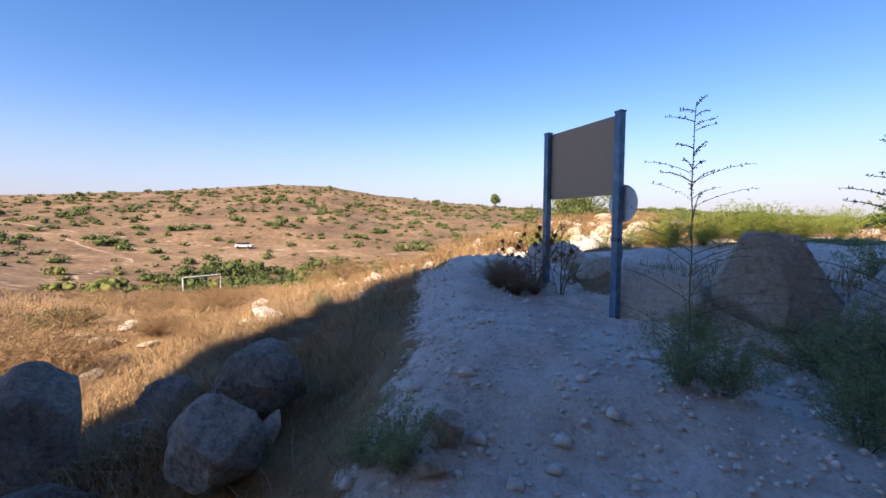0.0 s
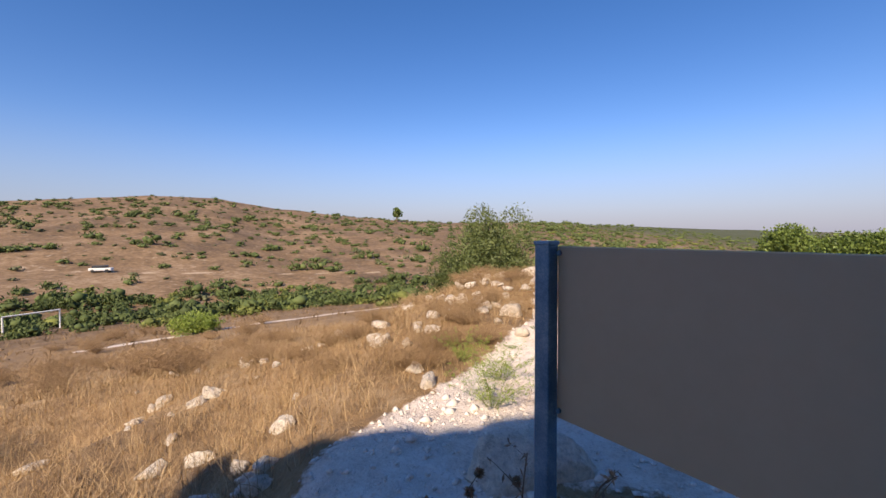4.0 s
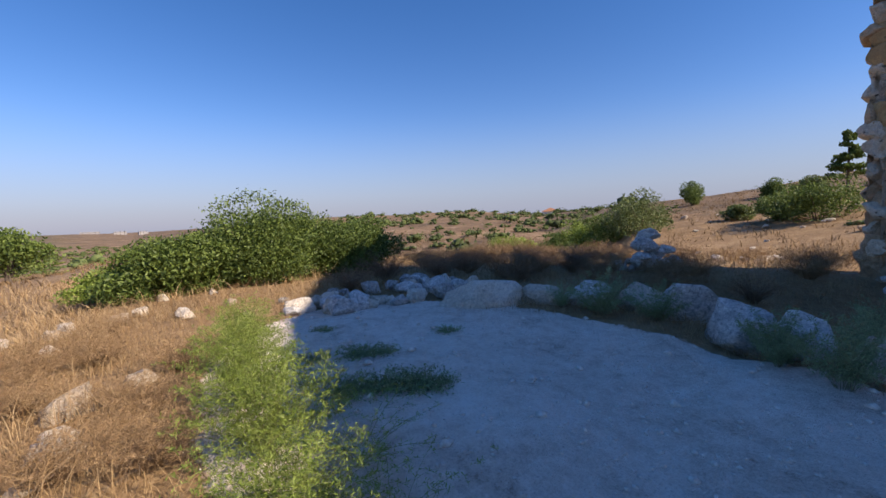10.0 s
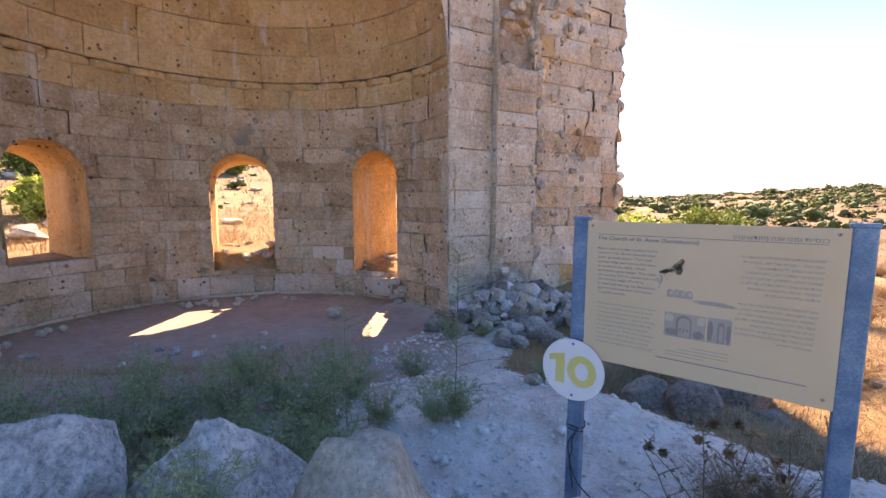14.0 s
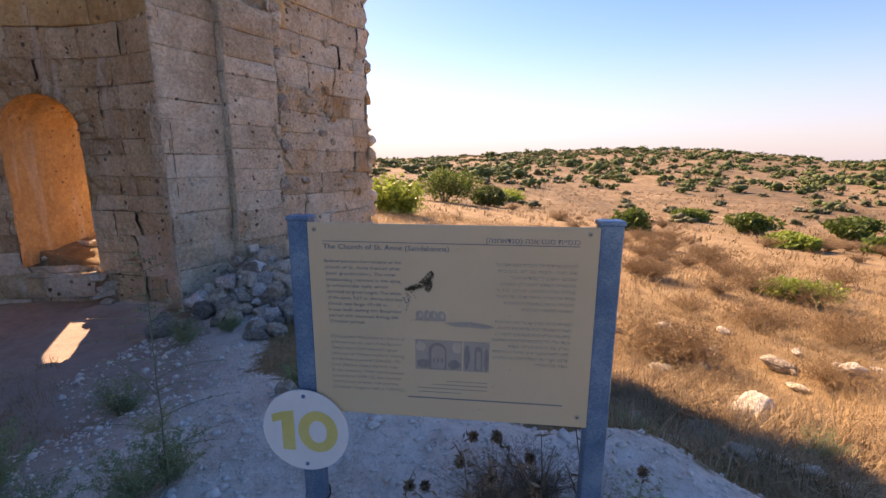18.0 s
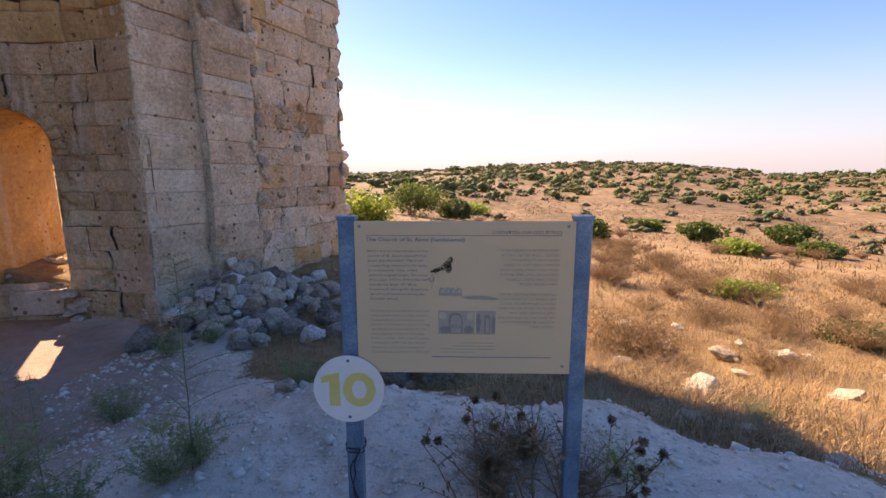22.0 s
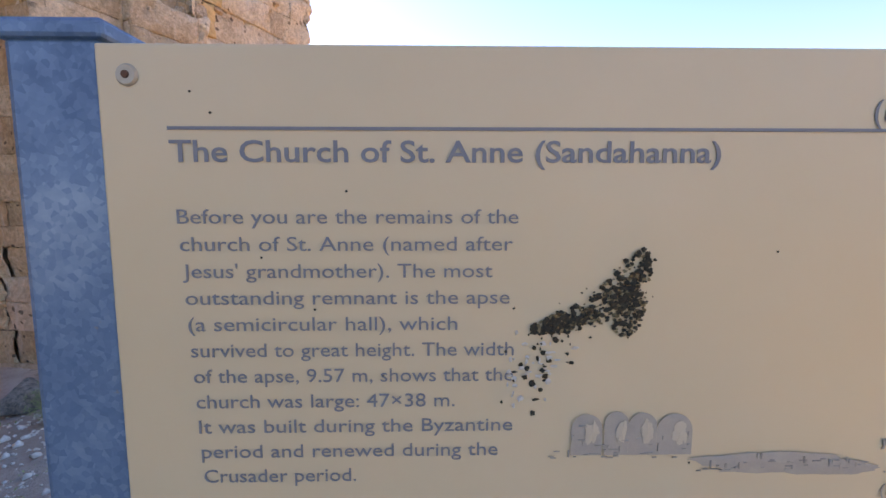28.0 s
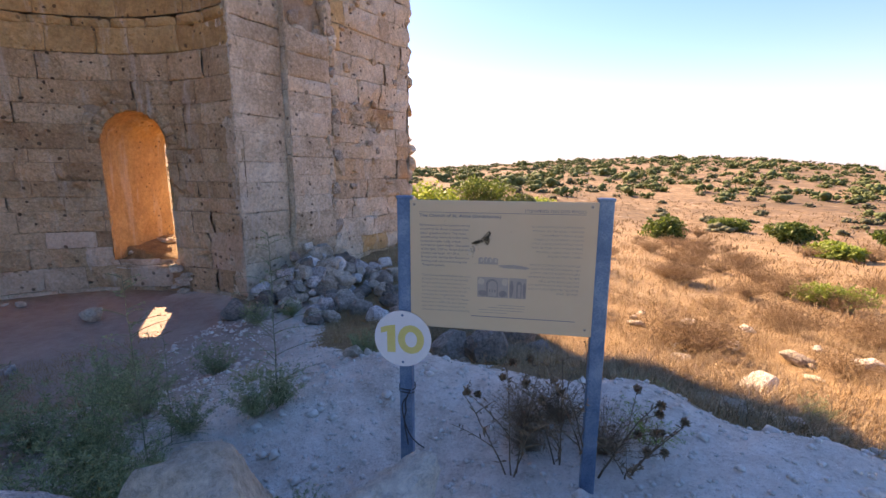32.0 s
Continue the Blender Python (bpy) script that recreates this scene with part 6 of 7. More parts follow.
def far_shrubs(name, count, b0, b1, r0, r1, smin, smax, material, label, seed, dense=0.5, quads=55):
    """Scattered shrubs on a distant slope."""
    rng = np.random.default_rng(seed)
    b = rng.uniform(b0, b1, count * 3)
    r = np.sqrt(rng.uniform(r0**2, r1**2, count * 3))
    x, y = HUB[0] + r * np.cos(np.radians(b)), HUB[1] + r * np.sin(np.radians(b))
    keep = (fbm(x * 0.025, y * 0.025, 3, seed) + 0.35 * rng.random(len(x)) > 1 - dense) & (track_mask(x, y) < 0.2)
    x, y = x[keep][:count], y[keep][:count]
    z = level(x, y)
    s_ = 0.72 * rng.uniform(smin, smax, len(x)) * np.where(rng.random(len(x)) < 0.2, 1.6, 1)
    lump, lf = ico(1)
    shapes = []
    for q in range(6):
        pieces, faces, n = [], [], 0
        for c in range(6):
            r = rng.uniform(0.2, 0.4)
            w = lump * (1 + 0.5 * (rng.random((len(lump), 1)) - 0.5)) * np.array([r, r, r * 0.75])
            a = rng.uniform(0, 6.3)
            pieces.append(w + np.array([math.cos(a) * rng.uniform(0.1, 0.75), math.sin(a) * rng.uniform(0.1, 0.75), 0.3 + rng.uniform(-0.1, 0.25)]))
            faces.append(lf + n)
            n += len(w)
        lv, lq = leaf_cloud(max(60, quads), rng, np.array([0, 0, 0.34]), np.array([1.3, 1.3, 0.72]), 0.15, 9, 0.5, 0.0)
        pieces.append(lv)
        faces.append(np.concatenate([lq[:, :3], lq[:, [0, 2, 3]]]) + n)
        shapes.append((np.concatenate(pieces), np.concatenate(faces)))
    vs, fs, n = [], [], 0
    for k in range(len(x)):
        a = rng.uniform(0, 6.3)
        m = np.array([[math.cos(a), -math.sin(a), 0], [math.sin(a), math.cos(a), 0], [0, 0, rng.uniform(0.75, 1.2)]])
        tv, tf = shapes[k % 6]
        vs.append(tv @ m.T * s_[k] + [x[k], y[k], z[k] - 0.1])
        fs.append(tf + n)
        n += len(tv)
    if vs:
        tagged(new(name, fast_mesh(name, np.concatenate(vs), np.concatenate(fs), material)), label, "shrubs", kind="stuff")


far_shrubs("hillside_shrubs", 900, -62, 24, 95, 325, 1.3, 3.0, FAR_GREEN, "dark green shrubs dotted over the dry hillside", 31, 0.66, 90)
far_shrubs("hillside_shrubs", 700, -62, 24, 85, 325, 0.7, 1.7, FAR_OLIVE, "grey-green low shrubs dotted over the dry hillside", 32, 0.75, 50)
far_shrubs("valley_shrubs", 260, -52, 12, 56, 92, 1.2, 2.6, FAR_GREEN, "thick green bushes along the valley floor", 33, 0.72, 220)
far_shrubs("valley_shrubs", 110, -52, 20, 45, 95, 0.9, 2.0, FAR_LIME, "light green bushes along the valley floor", 34, 0.66, 200)
far_shrubs("wooded_slope", 1500, -95, -48, 70, 420, 1.0, 2.4, FAR_GREEN, "green scrub covering the far slope", 35, 0.8, 40)
far_shrubs("wooded_slope", 600, -92, -48, 60, 300, 0.8, 1.8, FAR_LIME, "light green scrub covering the far slope", 36, 0.8, 40)
far_shrubs("hillside_shrubs", 520, -150, -95, 40, 190, 0.9, 2.2, FAR_GREEN, "dark green shrubs dotted over the orange slope", 37, 0.66)
far_shrubs("hillside_shrubs", 1100, 30, 108, 70, 300, 1.3, 3.1, FAR_GREEN, "dark green shrubs dotted over the dry hill", 38, 0.74, 80)
far_shrubs("hillside_shrubs", 1000, 30, 108, 40, 300, 0.7, 1.7, FAR_OLIVE, "grey-green shrubs dotted over the dry hill", 39, 0.74, 60)
far_shrubs("hillside_shrubs", 90, 118, 215, 24, 74, 0.4, 1.0, FAR_GREEN, "green shrubs on the slope behind the ruin", 40, 0.66)

# ---- writing on the board ----
INK = plain("faded_blue_ink", (0.15, 0.16, 0.175), (0.18, 0.19, 0.2), 30, 0.6, 0.0)
PALE_INK = plain("bleached_ink", (0.3, 0.27, 0.215), (0.33, 0.29, 0.23), 30, 0.6, 0.0)
GREY_INK = plain("bleached_picture", (0.33, 0.29, 0.235), (0.4, 0.34, 0.26), 60, 0.6, 0.0)
DARK_INK = plain("bleached_picture_dark", (0.2, 0.185, 0.165), (0.27, 0.24, 0.2), 40, 0.6, 0.0)
FACE_Y = -0.0368


def lettering(name, words, x, z, width, size, material, parent, align="LEFT", y=FACE_Y, bold=0.0):
    """A line of flat letters whose baseline starts at x, z, fitted to the given width."""
    cu = bpy.data.curves.new(name, "FONT")
    cu.body, cu.size, cu.align_x, cu.extrude, cu.offset = words, size, align, 0.0002, bold
    cu.resolution_u = 3
    tmp = bpy.data.objects.new(name, cu)
    me = bpy.data.meshes.new_from_object(tmp)
    me.name = name
    bpy.data.objects.remove(tmp)
    co = np.zeros(len(me.vertices) * 3, np.float32)
    me.vertices.foreach_get("co", co)
    co = co.reshape(-1, 3)
    if len(co) == 0:
        return None
    co[:, 0] *= width / max(1e-6, co[:, 0].max() - co[:, 0].min())
    co[:, 0] -= co[:, 0].min() if align == "LEFT" else co[:, 0].max()
    out = np.stack([x + co[:, 0], y - co[:, 2], z + co[:, 1]], -1)
    me.vertices.foreach_set("co", out.astype(np.float32).ravel())
    me.materials.clear()
    me.materials.append(material)
    me.update()
    return child(name, me, parent)


def bar(name, x0, x1, z0, z1, material, parent, y=FACE_Y):
    bm = bmesh.new()
    box(bm, x0, x1, y - 0.0003, y + 0.0005, z0, z1)
    return part(name, bm, material, parent)


lettering("title", "The Church of St. Anne (Sandahanna)", 0.1185, 1.4095, 0.427, 0.0235, INK, panel, bold=0.0003)
bar("rule", 0.118, 0.961, 1.4335, 1.436, INK, panel)
bar("rule", 0.402, 0.936, 0.8805, 0.8845, INK, panel)
BODY = ["Before you are the remains of the", "church of St. Anne (named after", "Jesus' grandmother). The most", "outstanding remnant is the apse", "(a semicircular hall), which", "survived to great height. The width",
        "of the apse, 9.57 m, shows that the", "church was large: 47×38 m.", "It was built during the Byzantine", "period and renewed during the", "Crusader period."]
ENDS = [0.387, 0.383, 0.367, 0.381, 0.339, 0.385, 0.385, 0.337, 0.385, 0.373, 0.255]
for k, (words, end) in enumerate(zip(BODY, ENDS)):
    x = 0.121 + 0.0009 * k
    lettering("text_line", words, x, 1.362 - 0.02145 * k, end - x, 0.0162, INK, panel)
MORE = ["Christianity flourished in the land", "of Israel from the end of the Second", "Temple period and exerted a great", "influence on Western culture. During", "the Byzantine period (324-638 CE),", "many pilgrims visited the holy sites",
        "in this country. With the Crusader", "conquest in 1099 CE, the country", "returned to Christian rule until the", "Crusader kingdom fell in 1291 CE."]
for k, words in enumerate(MORE):
    lettering("text_line", words, 0.13, 1.092 - 0.0213 * k, 0.262 - 0.012 * (k % 3), 0.0155, PALE_INK, panel)
# the Hebrew title, in the order in which it stands from left to right
lettering("hebrew_title", "(הנחאדנס) הנא טנס תייסנכ", 0.961, 1.4415, 0.296, 0.024, INK, panel, "RIGHT")
rng = np.random.default_rng(17)


HEBREW = [("לפניכם שרידים של כנסיית סנט אנה על", 0.26), ("שם חנה - סבתו של ישו. בערבית", 0.25), ("שובש השם ל\"סנדאחנה\".", 0.215), ("מהכנסייה השתמר לגובה רק האפסיס", 0.24), ("(גומחה עגולה-למחצה), שרוחבו, 75.9 מ',", 0.255), ("מעיד שהכנסייה הייתה גדולה: 83×74 מ'.", 0.255),
          ("הכנסייה נבנתה בתקופה הביזאנטית", 0.225), ("וחודשה בתקופה הצלבנית.", 0.168)]
HEBREW_MORE = [("הנצרות צמחה בארץ ישראל בסוף ימי הבית", 0.25), ("השני והשפעתה רבה על תרבות המערב.", 0.245), ("בתקופה הביזאנטית (423-836 לספירה)", 0.245), ("פקדו עולי רגל רבים את המקומות הקדושים", 0.255), ("בארץ. עם הכיבוש הצלבני בשנת", 0.2), ("9901 לספירה שבה ארץ ישראל להיות תחת", 0.25),
               ("שלטון נוצרי עד לנפילת ממלכת הצלבנים", 0.25), ("בשנת 1921 לספירה.", 0.11)]
# letters are laid from the right, so each line is turned round
for k, (words, width) in enumerate(HEBREW):
    lettering("hebrew_line", words[::-1].translate(str.maketrans("()", ")(")), 0.958 - 0.0009 * k, 1.366 - 0.0215 * k, width, 0.0155, PALE_INK, panel, "RIGHT")
for k, (words, width) in enumerate(HEBREW_MORE):
    lettering("hebrew_line", words[::-1].translate(str.maketrans("()", ")(")), 0.95 - 0.0009 * k, 1.17 - 0.0212 * k, width, 0.0155, PALE_INK, panel, "RIGHT")
for k, (a, b) in enumerate(((0.54, 0.68), (0.49, 0.68), (0.44, 0.68), (0.44, 0.59))):
    bar("print_mark", a, b, 0.948 - 0.0145 * k, 0.9505 - 0.0145 * k, PALE_INK, panel)
bar("photo", 0.431, 0.592, 0.99, 1.099, GREY_INK, panel)
bar("photo", 0.597, 0.685, 0.99, 1.099, GREY_INK, panel)


def blot(name, cx, cz, rx, rz, material, seed, y=-0.0372, ragged=0.45, n=40, parent=None, turn=0.0):
    """A flat patch with a ragged outline."""
    rng = np.random.default_rng(seed)
    a = np.linspace(0, 2 * np.pi, n, endpoint=False)
    r = 1 + ragged * (fbm(np.cos(a) * 2 + seed, np.sin(a) * 2, 4, seed) - 0.5) * 2 + 0.12 * rng.normal(size=n) * ragged
    x, z = rx * r * np.cos(a), rz * r * np.sin(a)
    c, s_ = math.cos(radians(turn)), math.sin(radians(turn))
    v = np.stack([cx + x * c - z * s_, np.full(n, y), cz + x * s_ + z * c], -1)
    return child(name, mesh_of(name, np.concatenate([v, [[cx, y - 0.0008, cz]]]), [[i, (i + 1) % n, n] for i in range(n)], material), parent or panel)


# the two photographs and the drawing of the ruin, bleached
def arch_patch(cx, z0, w, h, material, y=-0.0374):
    """A flat arched shape: straight sides and a round head."""
    a = np.linspace(0, math.pi, 15)
    x = np.concatenate([[cx + w / 2], cx + w / 2 * np.cos(a), [cx - w / 2]])
    z = np.concatenate([[z0], z0 + h - w / 2 + w / 2 * np.sin(a), [z0]])
    child("picture_patch", mesh_of("picture_patch", np.stack([x, np.full(len(x), y), z], -1), [list(range(len(x)))], material), panel)


PALE_PICTURE = plain("bleached_picture_light", (0.46, 0.39, 0.29), (0.52, 0.43, 0.3), 50, 0.6, 0.0)
blot("picture_patch", 0.46, 1.012, 0.024, 0.016, DARK_INK, 4, ragged=0.25)
blot("picture_patch", 0.566, 1.012, 0.022, 0.018, DARK_INK, 5, ragged=0.25)
blot("picture_patch", 0.451, 1.075, 0.018, 0.018, PALE_PICTURE, 8, ragged=0.3)
blot("picture_patch", 0.573, 1.075, 0.016, 0.02, PALE_PICTURE, 9, ragged=0.3)
arch_patch(0.508, 0.993, 0.062, 0.098, DARK_INK)
arch_patch(0.51, 0.996, 0.046, 0.084, GREY_INK, -0.0378)
for x in (0.496, 0.51, 0.524):
    arch_patch(x, 1.018, 0.006, 0.016, DARK_INK, -0.0381)
blot("picture_patch", 0.609, 1.04, 0.01, 0.045, DARK_INK, 6, ragged=0.2)
blot("picture_patch", 0.675, 1.035, 0.008, 0.04, DARK_INK, 7, ragged=0.2)
arch_patch(0.648, 0.993, 0.026, 0.09, DARK_INK)
arch_patch(0.649, 0.996, 0.015, 0.07, GREY_INK, -0.0378)
bar("photo_edge", 0.592, 0.597, 0.99, 1.099, PANEL, panel, FACE_Y - 0.0004)
# the drawing of the ruin: arched walls in fine broken strokes, and low ground
for k, (x, z, w, h) in enumerate(((0.447, 1.168, 0.026, 0.036), (0.472, 1.168, 0.02, 0.038), (0.494, 1.168, 0.024, 0.037), (0.521, 1.168, 0.03, 0.036))):
    arch_patch(x, z, w, h, GREY_INK, -0.0373 - 0.0001 * k)
    blot("drawing_patch", x + 0.004, z + h * 0.55, w * 0.22, h * 0.28, PALE_PICTURE, 30 + k, -0.0381, 0.5, 24)
blot("drawing_patch", 0.605, 1.16, 0.065, 0.009, GREY_INK, 35, -0.0373, 0.35)
blot("drawing_patch", 0.655, 1.155, 0.04, 0.007, GREY_INK, 36, -0.0375, 0.35)
for k in range(90):
    x = rng.uniform(0.415, 0.54) if k % 2 else rng.uniform(0.54, 0.69)
    z = (1.165 + abs(rng.normal()) * 0.014) if k % 2 else (1.153 + 0.012 * math.sin((x - 0.54) * 20) * rng.random())
    w = rng.uniform(0.002, 0.007)
    bar("stroke", x, x + (0.0012 if k % 3 == 1 else w), z, z + (w if k % 3 == 1 else 0.0008), GREY_INK if k % 4 else DARK_INK, panel, FACE_Y - 0.0012)

# droppings dried on the panel
CRUST = plain("dark_crust", (0.018, 0.014, 0.009), (0.07, 0.055, 0.03), 220, 0.95, 0.6)
BROWN_CRUST = plain("brown_crust", (0.13, 0.09, 0.04), (0.3, 0.22, 0.11), 200, 0.95, 0.4)
PALE_CRUST = plain("pale_crust", (0.5, 0.45, 0.36), (0.6, 0.56, 0.48), 160, 0.9, 0.3)
stain = tagged(new("bird_dropping"), "dark crusted bird dropping with a pale splash on the board", "stain")
stain.matrix_world = BOARD_TURN
def crumbs(name, count, seed, lobes, material, size):
    """Small crusted crumbs scattered over slanting lobes: x, z, half length, half width, turn."""
    rng = np.random.default_rng(seed)
    v, f = ico(1)
    vs, fs = [], []
    for k in range(count):
        x, z, a, b, t = lobes[int(rng.integers(len(lobes)))]
        p, q = rng.uniform(-1, 1), rng.uniform(-1, 1)
        if p * p + q * q > 1.1:
            continue
        c, s_ = math.cos(radians(t)), math.sin(radians(t))
        w = v * (1 + 0.6 * (rng.random((len(v), 1)) - 0.5)) * np.array([1, 0.45, 0.8]) * rng.uniform(*size)
        vs.append(w + np.array([x + p * a * c - q * b * s_, -0.0375, z + p * a * s_ + q * b * c]))
        fs.append(f + len(v) * len(fs))
    child(name, mesh_of(name, np.concatenate(vs), np.concatenate(fs), material), stain)


LOBES = [(0.478, 1.318, 0.026, 0.013, 52), (0.462, 1.3, 0.026, 0.014, 38), (0.478, 1.29, 0.012, 0.022, -12), (0.43, 1.284, 0.022, 0.01, 18), (0.418, 1.279, 0.02, 0.006, 10)]
crumbs("crust", 620, 61, LOBES, CRUST, (0.0009, 0.0029))
crumbs("crust", 260, 62, LOBES, BROWN_CRUST, (0.0008, 0.0022))
for k in range(60):
    t = rng.random()
    x, z = 0.41 + 0.07 * t + rng.normal() * 0.014, 1.262 + 0.05 * t + rng.normal() * 0.01
    blot("fleck", x, z, rng.uniform(0.0005, 0.0016), rng.uniform(0.0005, 0.0014), CRUST, 700 + k, -0.0374, 0.5, 8, stain)
for k in range(70):
    x, z = 0.4 + rng.normal() * 0.014, 1.243 + rng.normal() * 0.017
    blot("splash", x, z, rng.uniform(0.0008, 0.0032), rng.uniform(0.0008, 0.0026), PALE_CRUST if k % 3 else CRUST, 900 + k, -0.0371, 0.6, 10, stain)

# rivets, and dirt specks
RIVET = plain("rivet", (0.38, 0.33, 0.25), (0.45, 0.4, 0.31), 40, 0.5, 0.1, 0.3)
RUSTY = plain("rivet_rust", (0.08, 0.035, 0.02), (0.16, 0.07, 0.035), 60, 0.9, 0.2)
for x, z in ((0.0905, 1.4735), (0.989, 1.4745), (0.987, 0.842), (0.0905, 0.842)):
    bm = bmesh.new()
    bmesh.ops.create_cone(bm, cap_ends=True, segments=24, radius1=0.0085, radius2=0.007, depth=0.002, matrix=Matrix.Translation((x, -0.0374, z)) @ Matrix.Rotation(radians(90), 4, "X"))
    rivet = part("rivet", bm, RIVET, panel)
    bm = bmesh.new()
    bmesh.ops.create_cone(bm, cap_ends=True, segments=16, radius1=0.0032, radius2=0.0026, depth=0.0016, matrix=Matrix.Translation((x, -0.0388, z)) @ Matrix.Rotation(radians(90), 4, "X"))
    part("rivet_core", bm, RUSTY, rivet)
for x in (POST_L + 0.05, POST_R - 0.05):
    for z in (1.47, 0.84):
        bm = bmesh.new()
        bmesh.ops.create_cone(bm, cap_ends=True, segments=6, radius1=0.011, radius2=0.011, depth=0.012, matrix=Matrix.Translation((x, -0.018, z)) @ Matrix.Rotation(radians(90), 4, "X"))
        part("bolt", bm, STEEL, board)
for k in range(34):
    blot("dirt_speck", rng.uniform(0.1, 1.0), rng.uniform(0.83, 1.49), 0.0012, 0.001, CRUST, 1200 + k, -0.0366, 0.5, 7, panel)

# number on the disc, and its screws
one = np.array([(-0.089, -0.0036, -0.082), (-0.041, -0.0036, -0.082), (-0.041, -0.0036, 0.08), (-0.089, -0.0036, 0.072), (-0.089, -0.0036, 0.038), (-0.124, -0.0036, 0.027), (-0.126, -0.0036, 0.058)])
child("digit", mesh_of("digit", one, [[0, 1, 2, 3], [3, 6, 5, 4]], DISC_Y), disc, "faded yellow digit")
turn_ = np.linspace(0, 2 * np.pi, 49)[:-1]
rim_ = [np.stack([0.048 + a_ * np.cos(turn_), np.full(48, y_), -0.001 + b_ * np.sin(turn_)], -1) for a_, b_, y_ in ((0.034, 0.045, -0.003), (0.034, 0.045, -0.0036), (0.0745, 0.083, -0.0036), (0.0745, 0.083, -0.003))]
child("digit", mesh_of("digit", np.stack(rim_, 1).reshape(-1, 3), grid_faces(48, 4, True), DISC_Y), disc, "faded yellow digit")
for z in (0.137, -0.137):
    bm = bmesh.new()
    bmesh.ops.create_cone(bm, cap_ends=True, segments=16, radius1=0.008, radius2=0.006, depth=0.004, matrix=Matrix.Translation((0, -0.004, z)) @ Matrix.Rotation(radians(90), 4, "X"))
    part("screw", bm, STEEL, disc)


# black cable tied to the post
def cable(name, points, radius, material, label):
    cu = bpy.data.curves.new(name, "CURVE")
    cu.dimensions, cu.bevel_depth, cu.bevel_resolution = "3D", radius, 3
    sp = cu.splines.new("NURBS")
    sp.points.add(len(points) - 1)
    for q, pnt in zip(sp.points, points):
        q.co = (*pnt, 1)
    sp.use_endpoint_u, sp.order_u = True, 4
    tmp = bpy.data.objects.new(name, cu)
    me = bpy.data.meshes.new_from_object(tmp)
    bpy.data.objects.remove(tmp)
    me.materials.clear()
    me.materials.append(material)
    return tagged(new(name, me), label, "cable")


BLACK = plain("black_rubber", (0.012, 0.012, 0.013), (0.03, 0.03, 0.03), 30, 0.5, 0.1)
turns = [(POST_L + 0.047 * math.cos(a) * (1 if abs(math.cos(a)) < 0.8 else 1.02), 0.006 + 0.047 * math.sin(a), 0.43 - 0.003 * a + 0.004 * math.sin(3 * a)) for a in np.linspace(0, 4 * math.pi, 26)]
cable("cable", turns + [(POST_L - 0.02, -0.06, 0.36), (POST_L - 0.015, -0.055, 0.28), (POST_L + 0.01, -0.06, 0.18), (POST_L + 0.05, -0.07, 0.12), (POST_L + 0.12, -0.09, 0.1)], 0.0035, BLACK, "black cable tied round the sign post").matrix_world = BOARD_TURN
cable("cable", [(POST_L + 0.03, -0.045, 0.42), (POST_L - 0.01, -0.05, 0.35), (POST_L + 0.02, -0.055, 0.3), (POST_L - 0.02, -0.05, 0.24), (POST_L + 0.01, -0.06, 0.16), (POST_L + 0.015, -0.05, 0.08)], 0.0035, BLACK, "black cable hanging down the sign post").matrix_world = BOARD_TURN

# ---- far things ----
WHITE = plain("white_paint", (0.66, 0.65, 0.62), (0.76, 0.75, 0.72), 3, 0.6, 0.0)
FAR_WALL = plain("hazy_plaster", (0.3, 0.28, 0.27), (0.38, 0.36, 0.35), 1, 0.9, 0.0)
TILE = plain("roof_tile", (0.34, 0.15, 0.08), (0.45, 0.22, 0.12), 6, 0.85, 0.2)
DARKGLASS = plain("dark_glass", (0.02, 0.025, 0.03), (0.04, 0.045, 0.05), 3, 0.15, 0.0)
goal = tagged(new("goal_frame"), "white football goal frame on the valley floor", "goal")
gx, gy = 68.0, 7.5
goal.location = (gx, gy, ground_z(gx, gy))
goal.rotation_euler = (0, 0, radians(118))
for a, b in (((-2.6, 0, 0), (-2.6, 0, 2.2)), ((2.6, 0, 0), (2.6, 0, 2.2)), ((-2.65, 0, 2.2), (2.65, 0, 2.2))):
    bm = bmesh.new()
    limb(bm, a, b, 0.09, 0.09, 10)
    part("crossbar" if a[2] else "goal_post", bm, WHITE, goal)


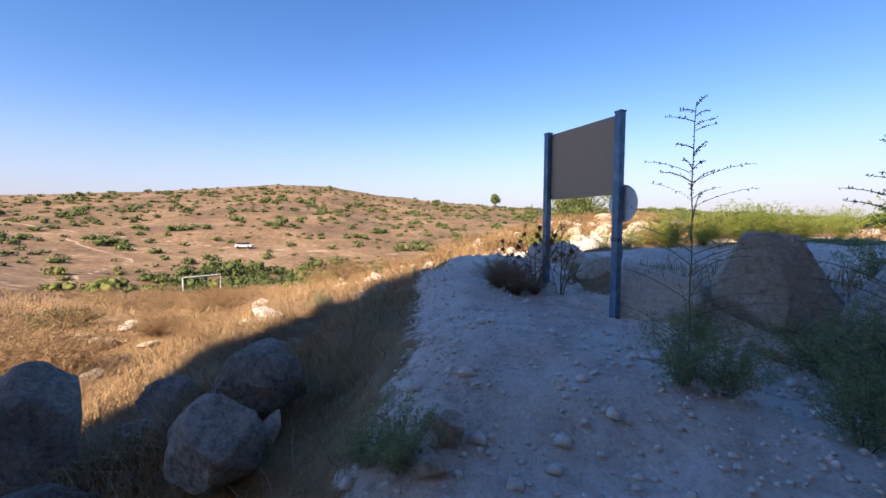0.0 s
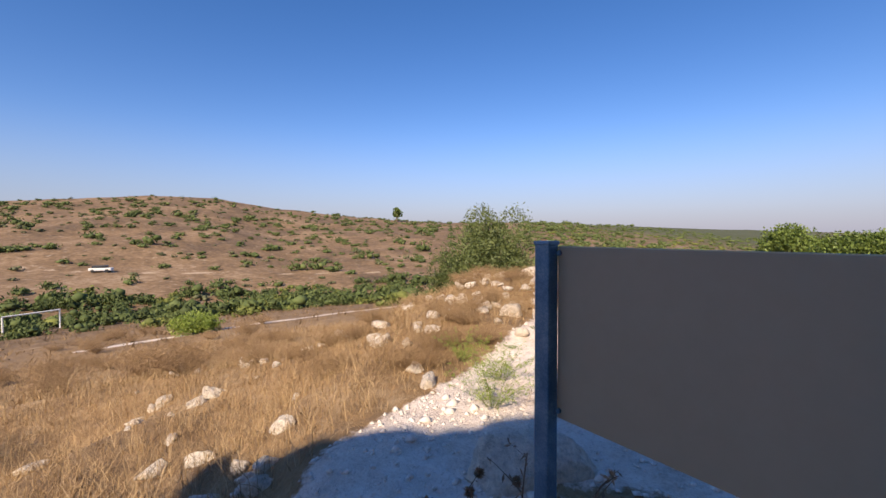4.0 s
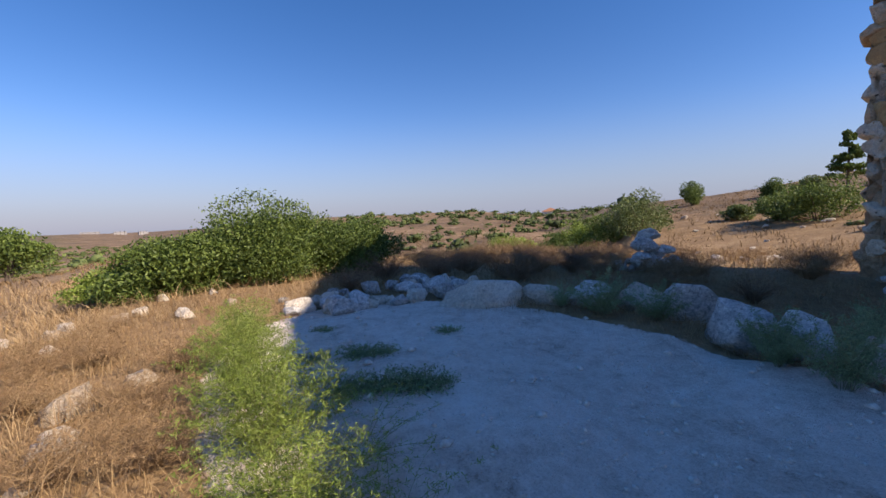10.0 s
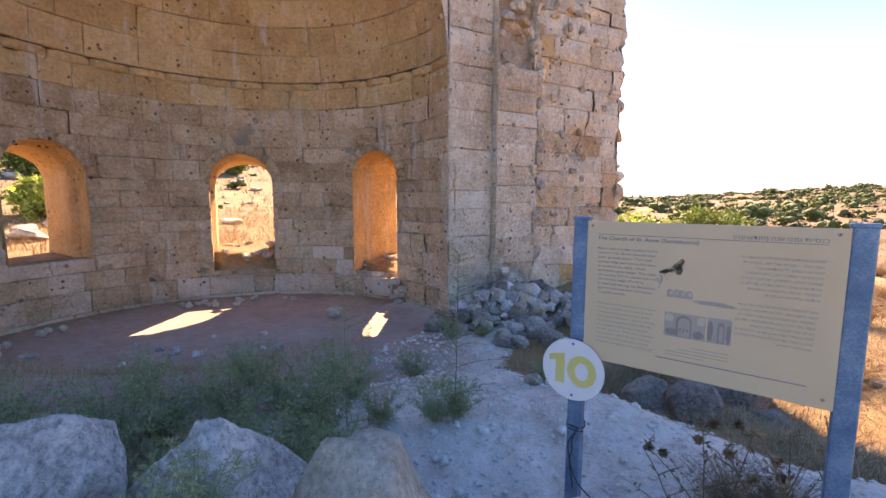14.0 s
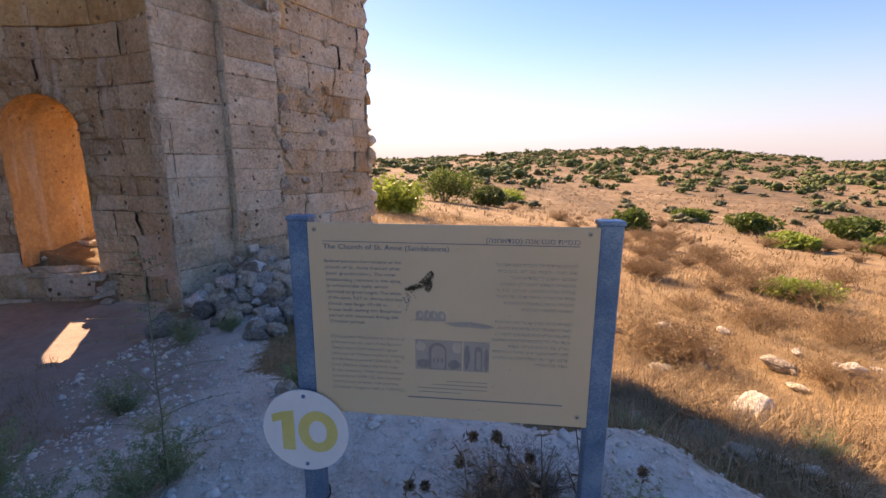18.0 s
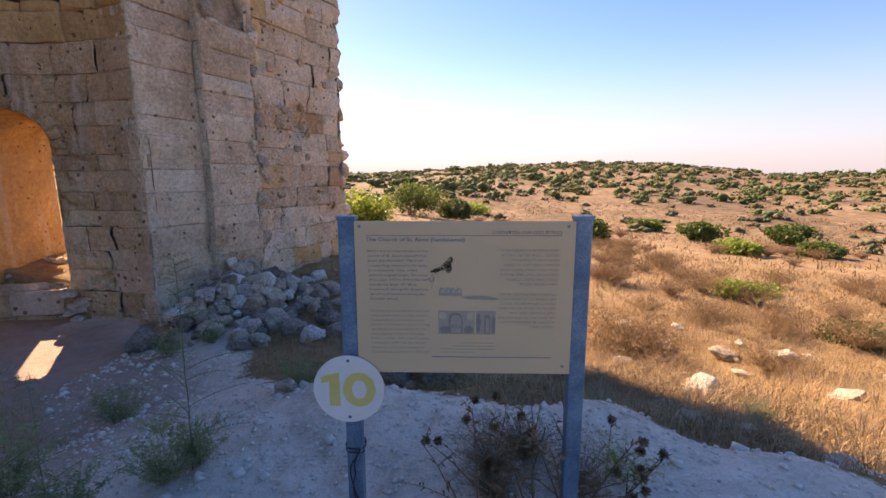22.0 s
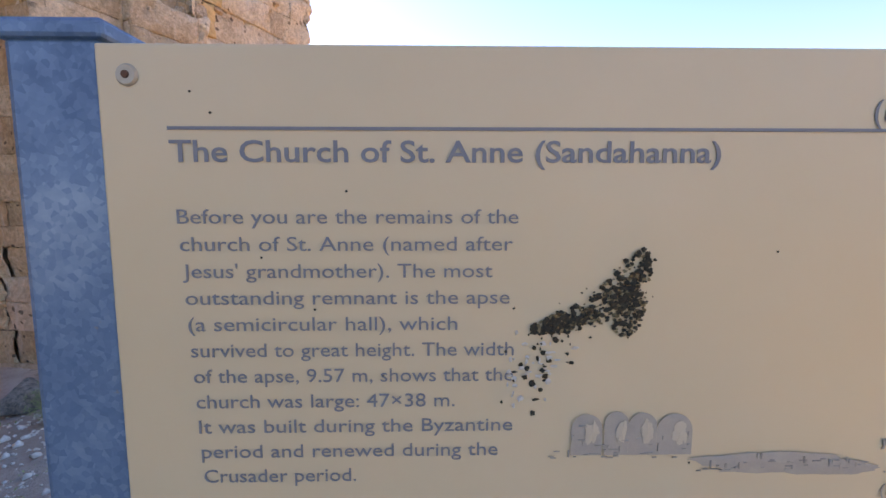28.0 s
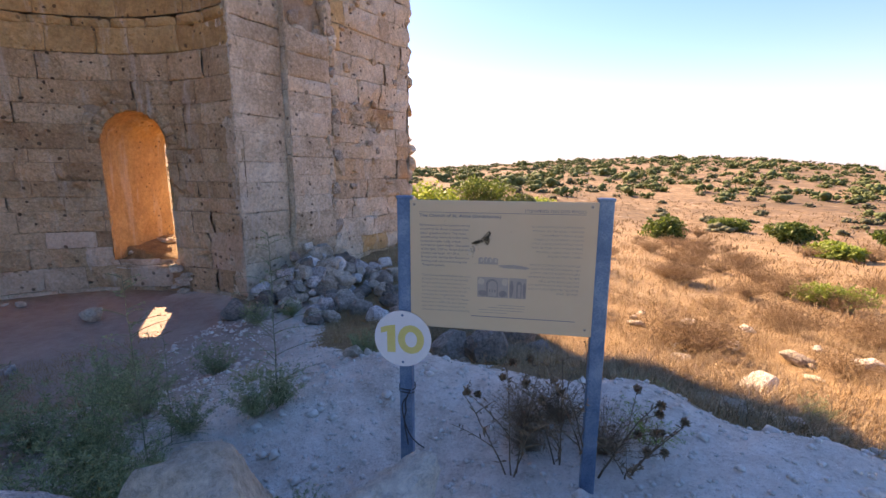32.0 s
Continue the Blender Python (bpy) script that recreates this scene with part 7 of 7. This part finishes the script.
def house(x, y, w, d, h, turn, label, roof=TILE, storeys=1):
    thing = tagged(new("house"), label, "house")
    thing.location = (x, y, ground_z(x, y) - 0.8)
    thing.rotation_euler = (0, 0, radians(turn))
    bm = bmesh.new()
    box(bm, -w / 2, w / 2, -d / 2, d / 2, 0, h)
    part("wall", bm, WHITE if roof is TILE else FAR_WALL, thing)
    bm = bmesh.new()
    v = [bm.verts.new(q) for q in ((-w / 2 - 0.4, -d / 2 - 0.4, h), (w / 2 + 0.4, -d / 2 - 0.4, h), (w / 2 + 0.4, d / 2 + 0.4, h), (-w / 2 - 0.4, d / 2 + 0.4, h), (-w / 2 + 1, 0, h + 1.6), (w / 2 - 1, 0, h + 1.6))]
    for f in ((0, 1, 5, 4), (2, 3, 4, 5), (1, 2, 5), (3, 0, 4), (3, 2, 1, 0)):
        bm.faces.new([v[i] for i in f])
    part("roof", bm, roof, thing)
    for s_ in range(storeys):
        for k in range(3):
            for side in (-1, 1):
                bm = bmesh.new()
                xx = -w / 2 + w * (k + 0.5) / 3
                box(bm, xx - 0.6, xx + 0.6, side * (d / 2 + 0.03) - 0.02, side * (d / 2 + 0.03) + 0.02, 0.9 + 3 * s_, 2.1 + 3 * s_)
                part("window", bm, DARKGLASS, thing)


house(*bearing(221.0, 190), 11, 7, 2.2, 40, "white low house with an orange tiled roof among trees")
house(*bearing(-88.5, 1150), 22, 10, 6, 5, "white building block far down the valley", FAR_WALL, 3)
house(*bearing(-86.0, 1250), 34, 12, 5, -8, "long white shed far down the valley", FAR_WALL, 2)
house(*bearing(-90.5, 1050), 16, 9, 6, 12, "white building block far down the valley", FAR_WALL, 3)

car = tagged(new("car"), "small white car parked on the dirt road across the valley", "car")
cx, cy = 121.0, 1.0
car.location = (cx, cy, ground_z(cx, cy) + 0.05)
car.rotation_euler = (0, 0, radians(70))
bm = bmesh.new()
box(bm, -2.1, 2.1, -0.85, 0.85, 0.35, 0.95, 0.12)
part("body", bm, WHITE, car)
bm = bmesh.new()
box(bm, -1.2, 1.5, -0.75, 0.75, 0.95, 1.5, 0.15)
part("cabin", bm, DARKGLASS, car)
for x in (-1.3, 1.3):
    for y in (-0.85, 0.85):
        bm = bmesh.new()
        bmesh.ops.create_cone(bm, cap_ends=True, segments=16, radius1=0.34, radius2=0.34, depth=0.2, matrix=Matrix.Translation((x, y, 0.34)) @ Matrix.Rotation(radians(90), 4, "X"))
        part("wheel", bm, BLACK, car)

# bent wire on the chalk path
cable("wire", [(3.42 + 0.07 * math.cos(a) * (1 + 0.12 * a), -3.2 + 0.07 * math.sin(a) * (1 + 0.12 * a), ground_z(3.42, -3.2) + 0.03 + 0.012 * a) for a in np.linspace(0, 5.2, 12)], 0.004, RUSTY, "bent rusty wire loop on the chalk path")
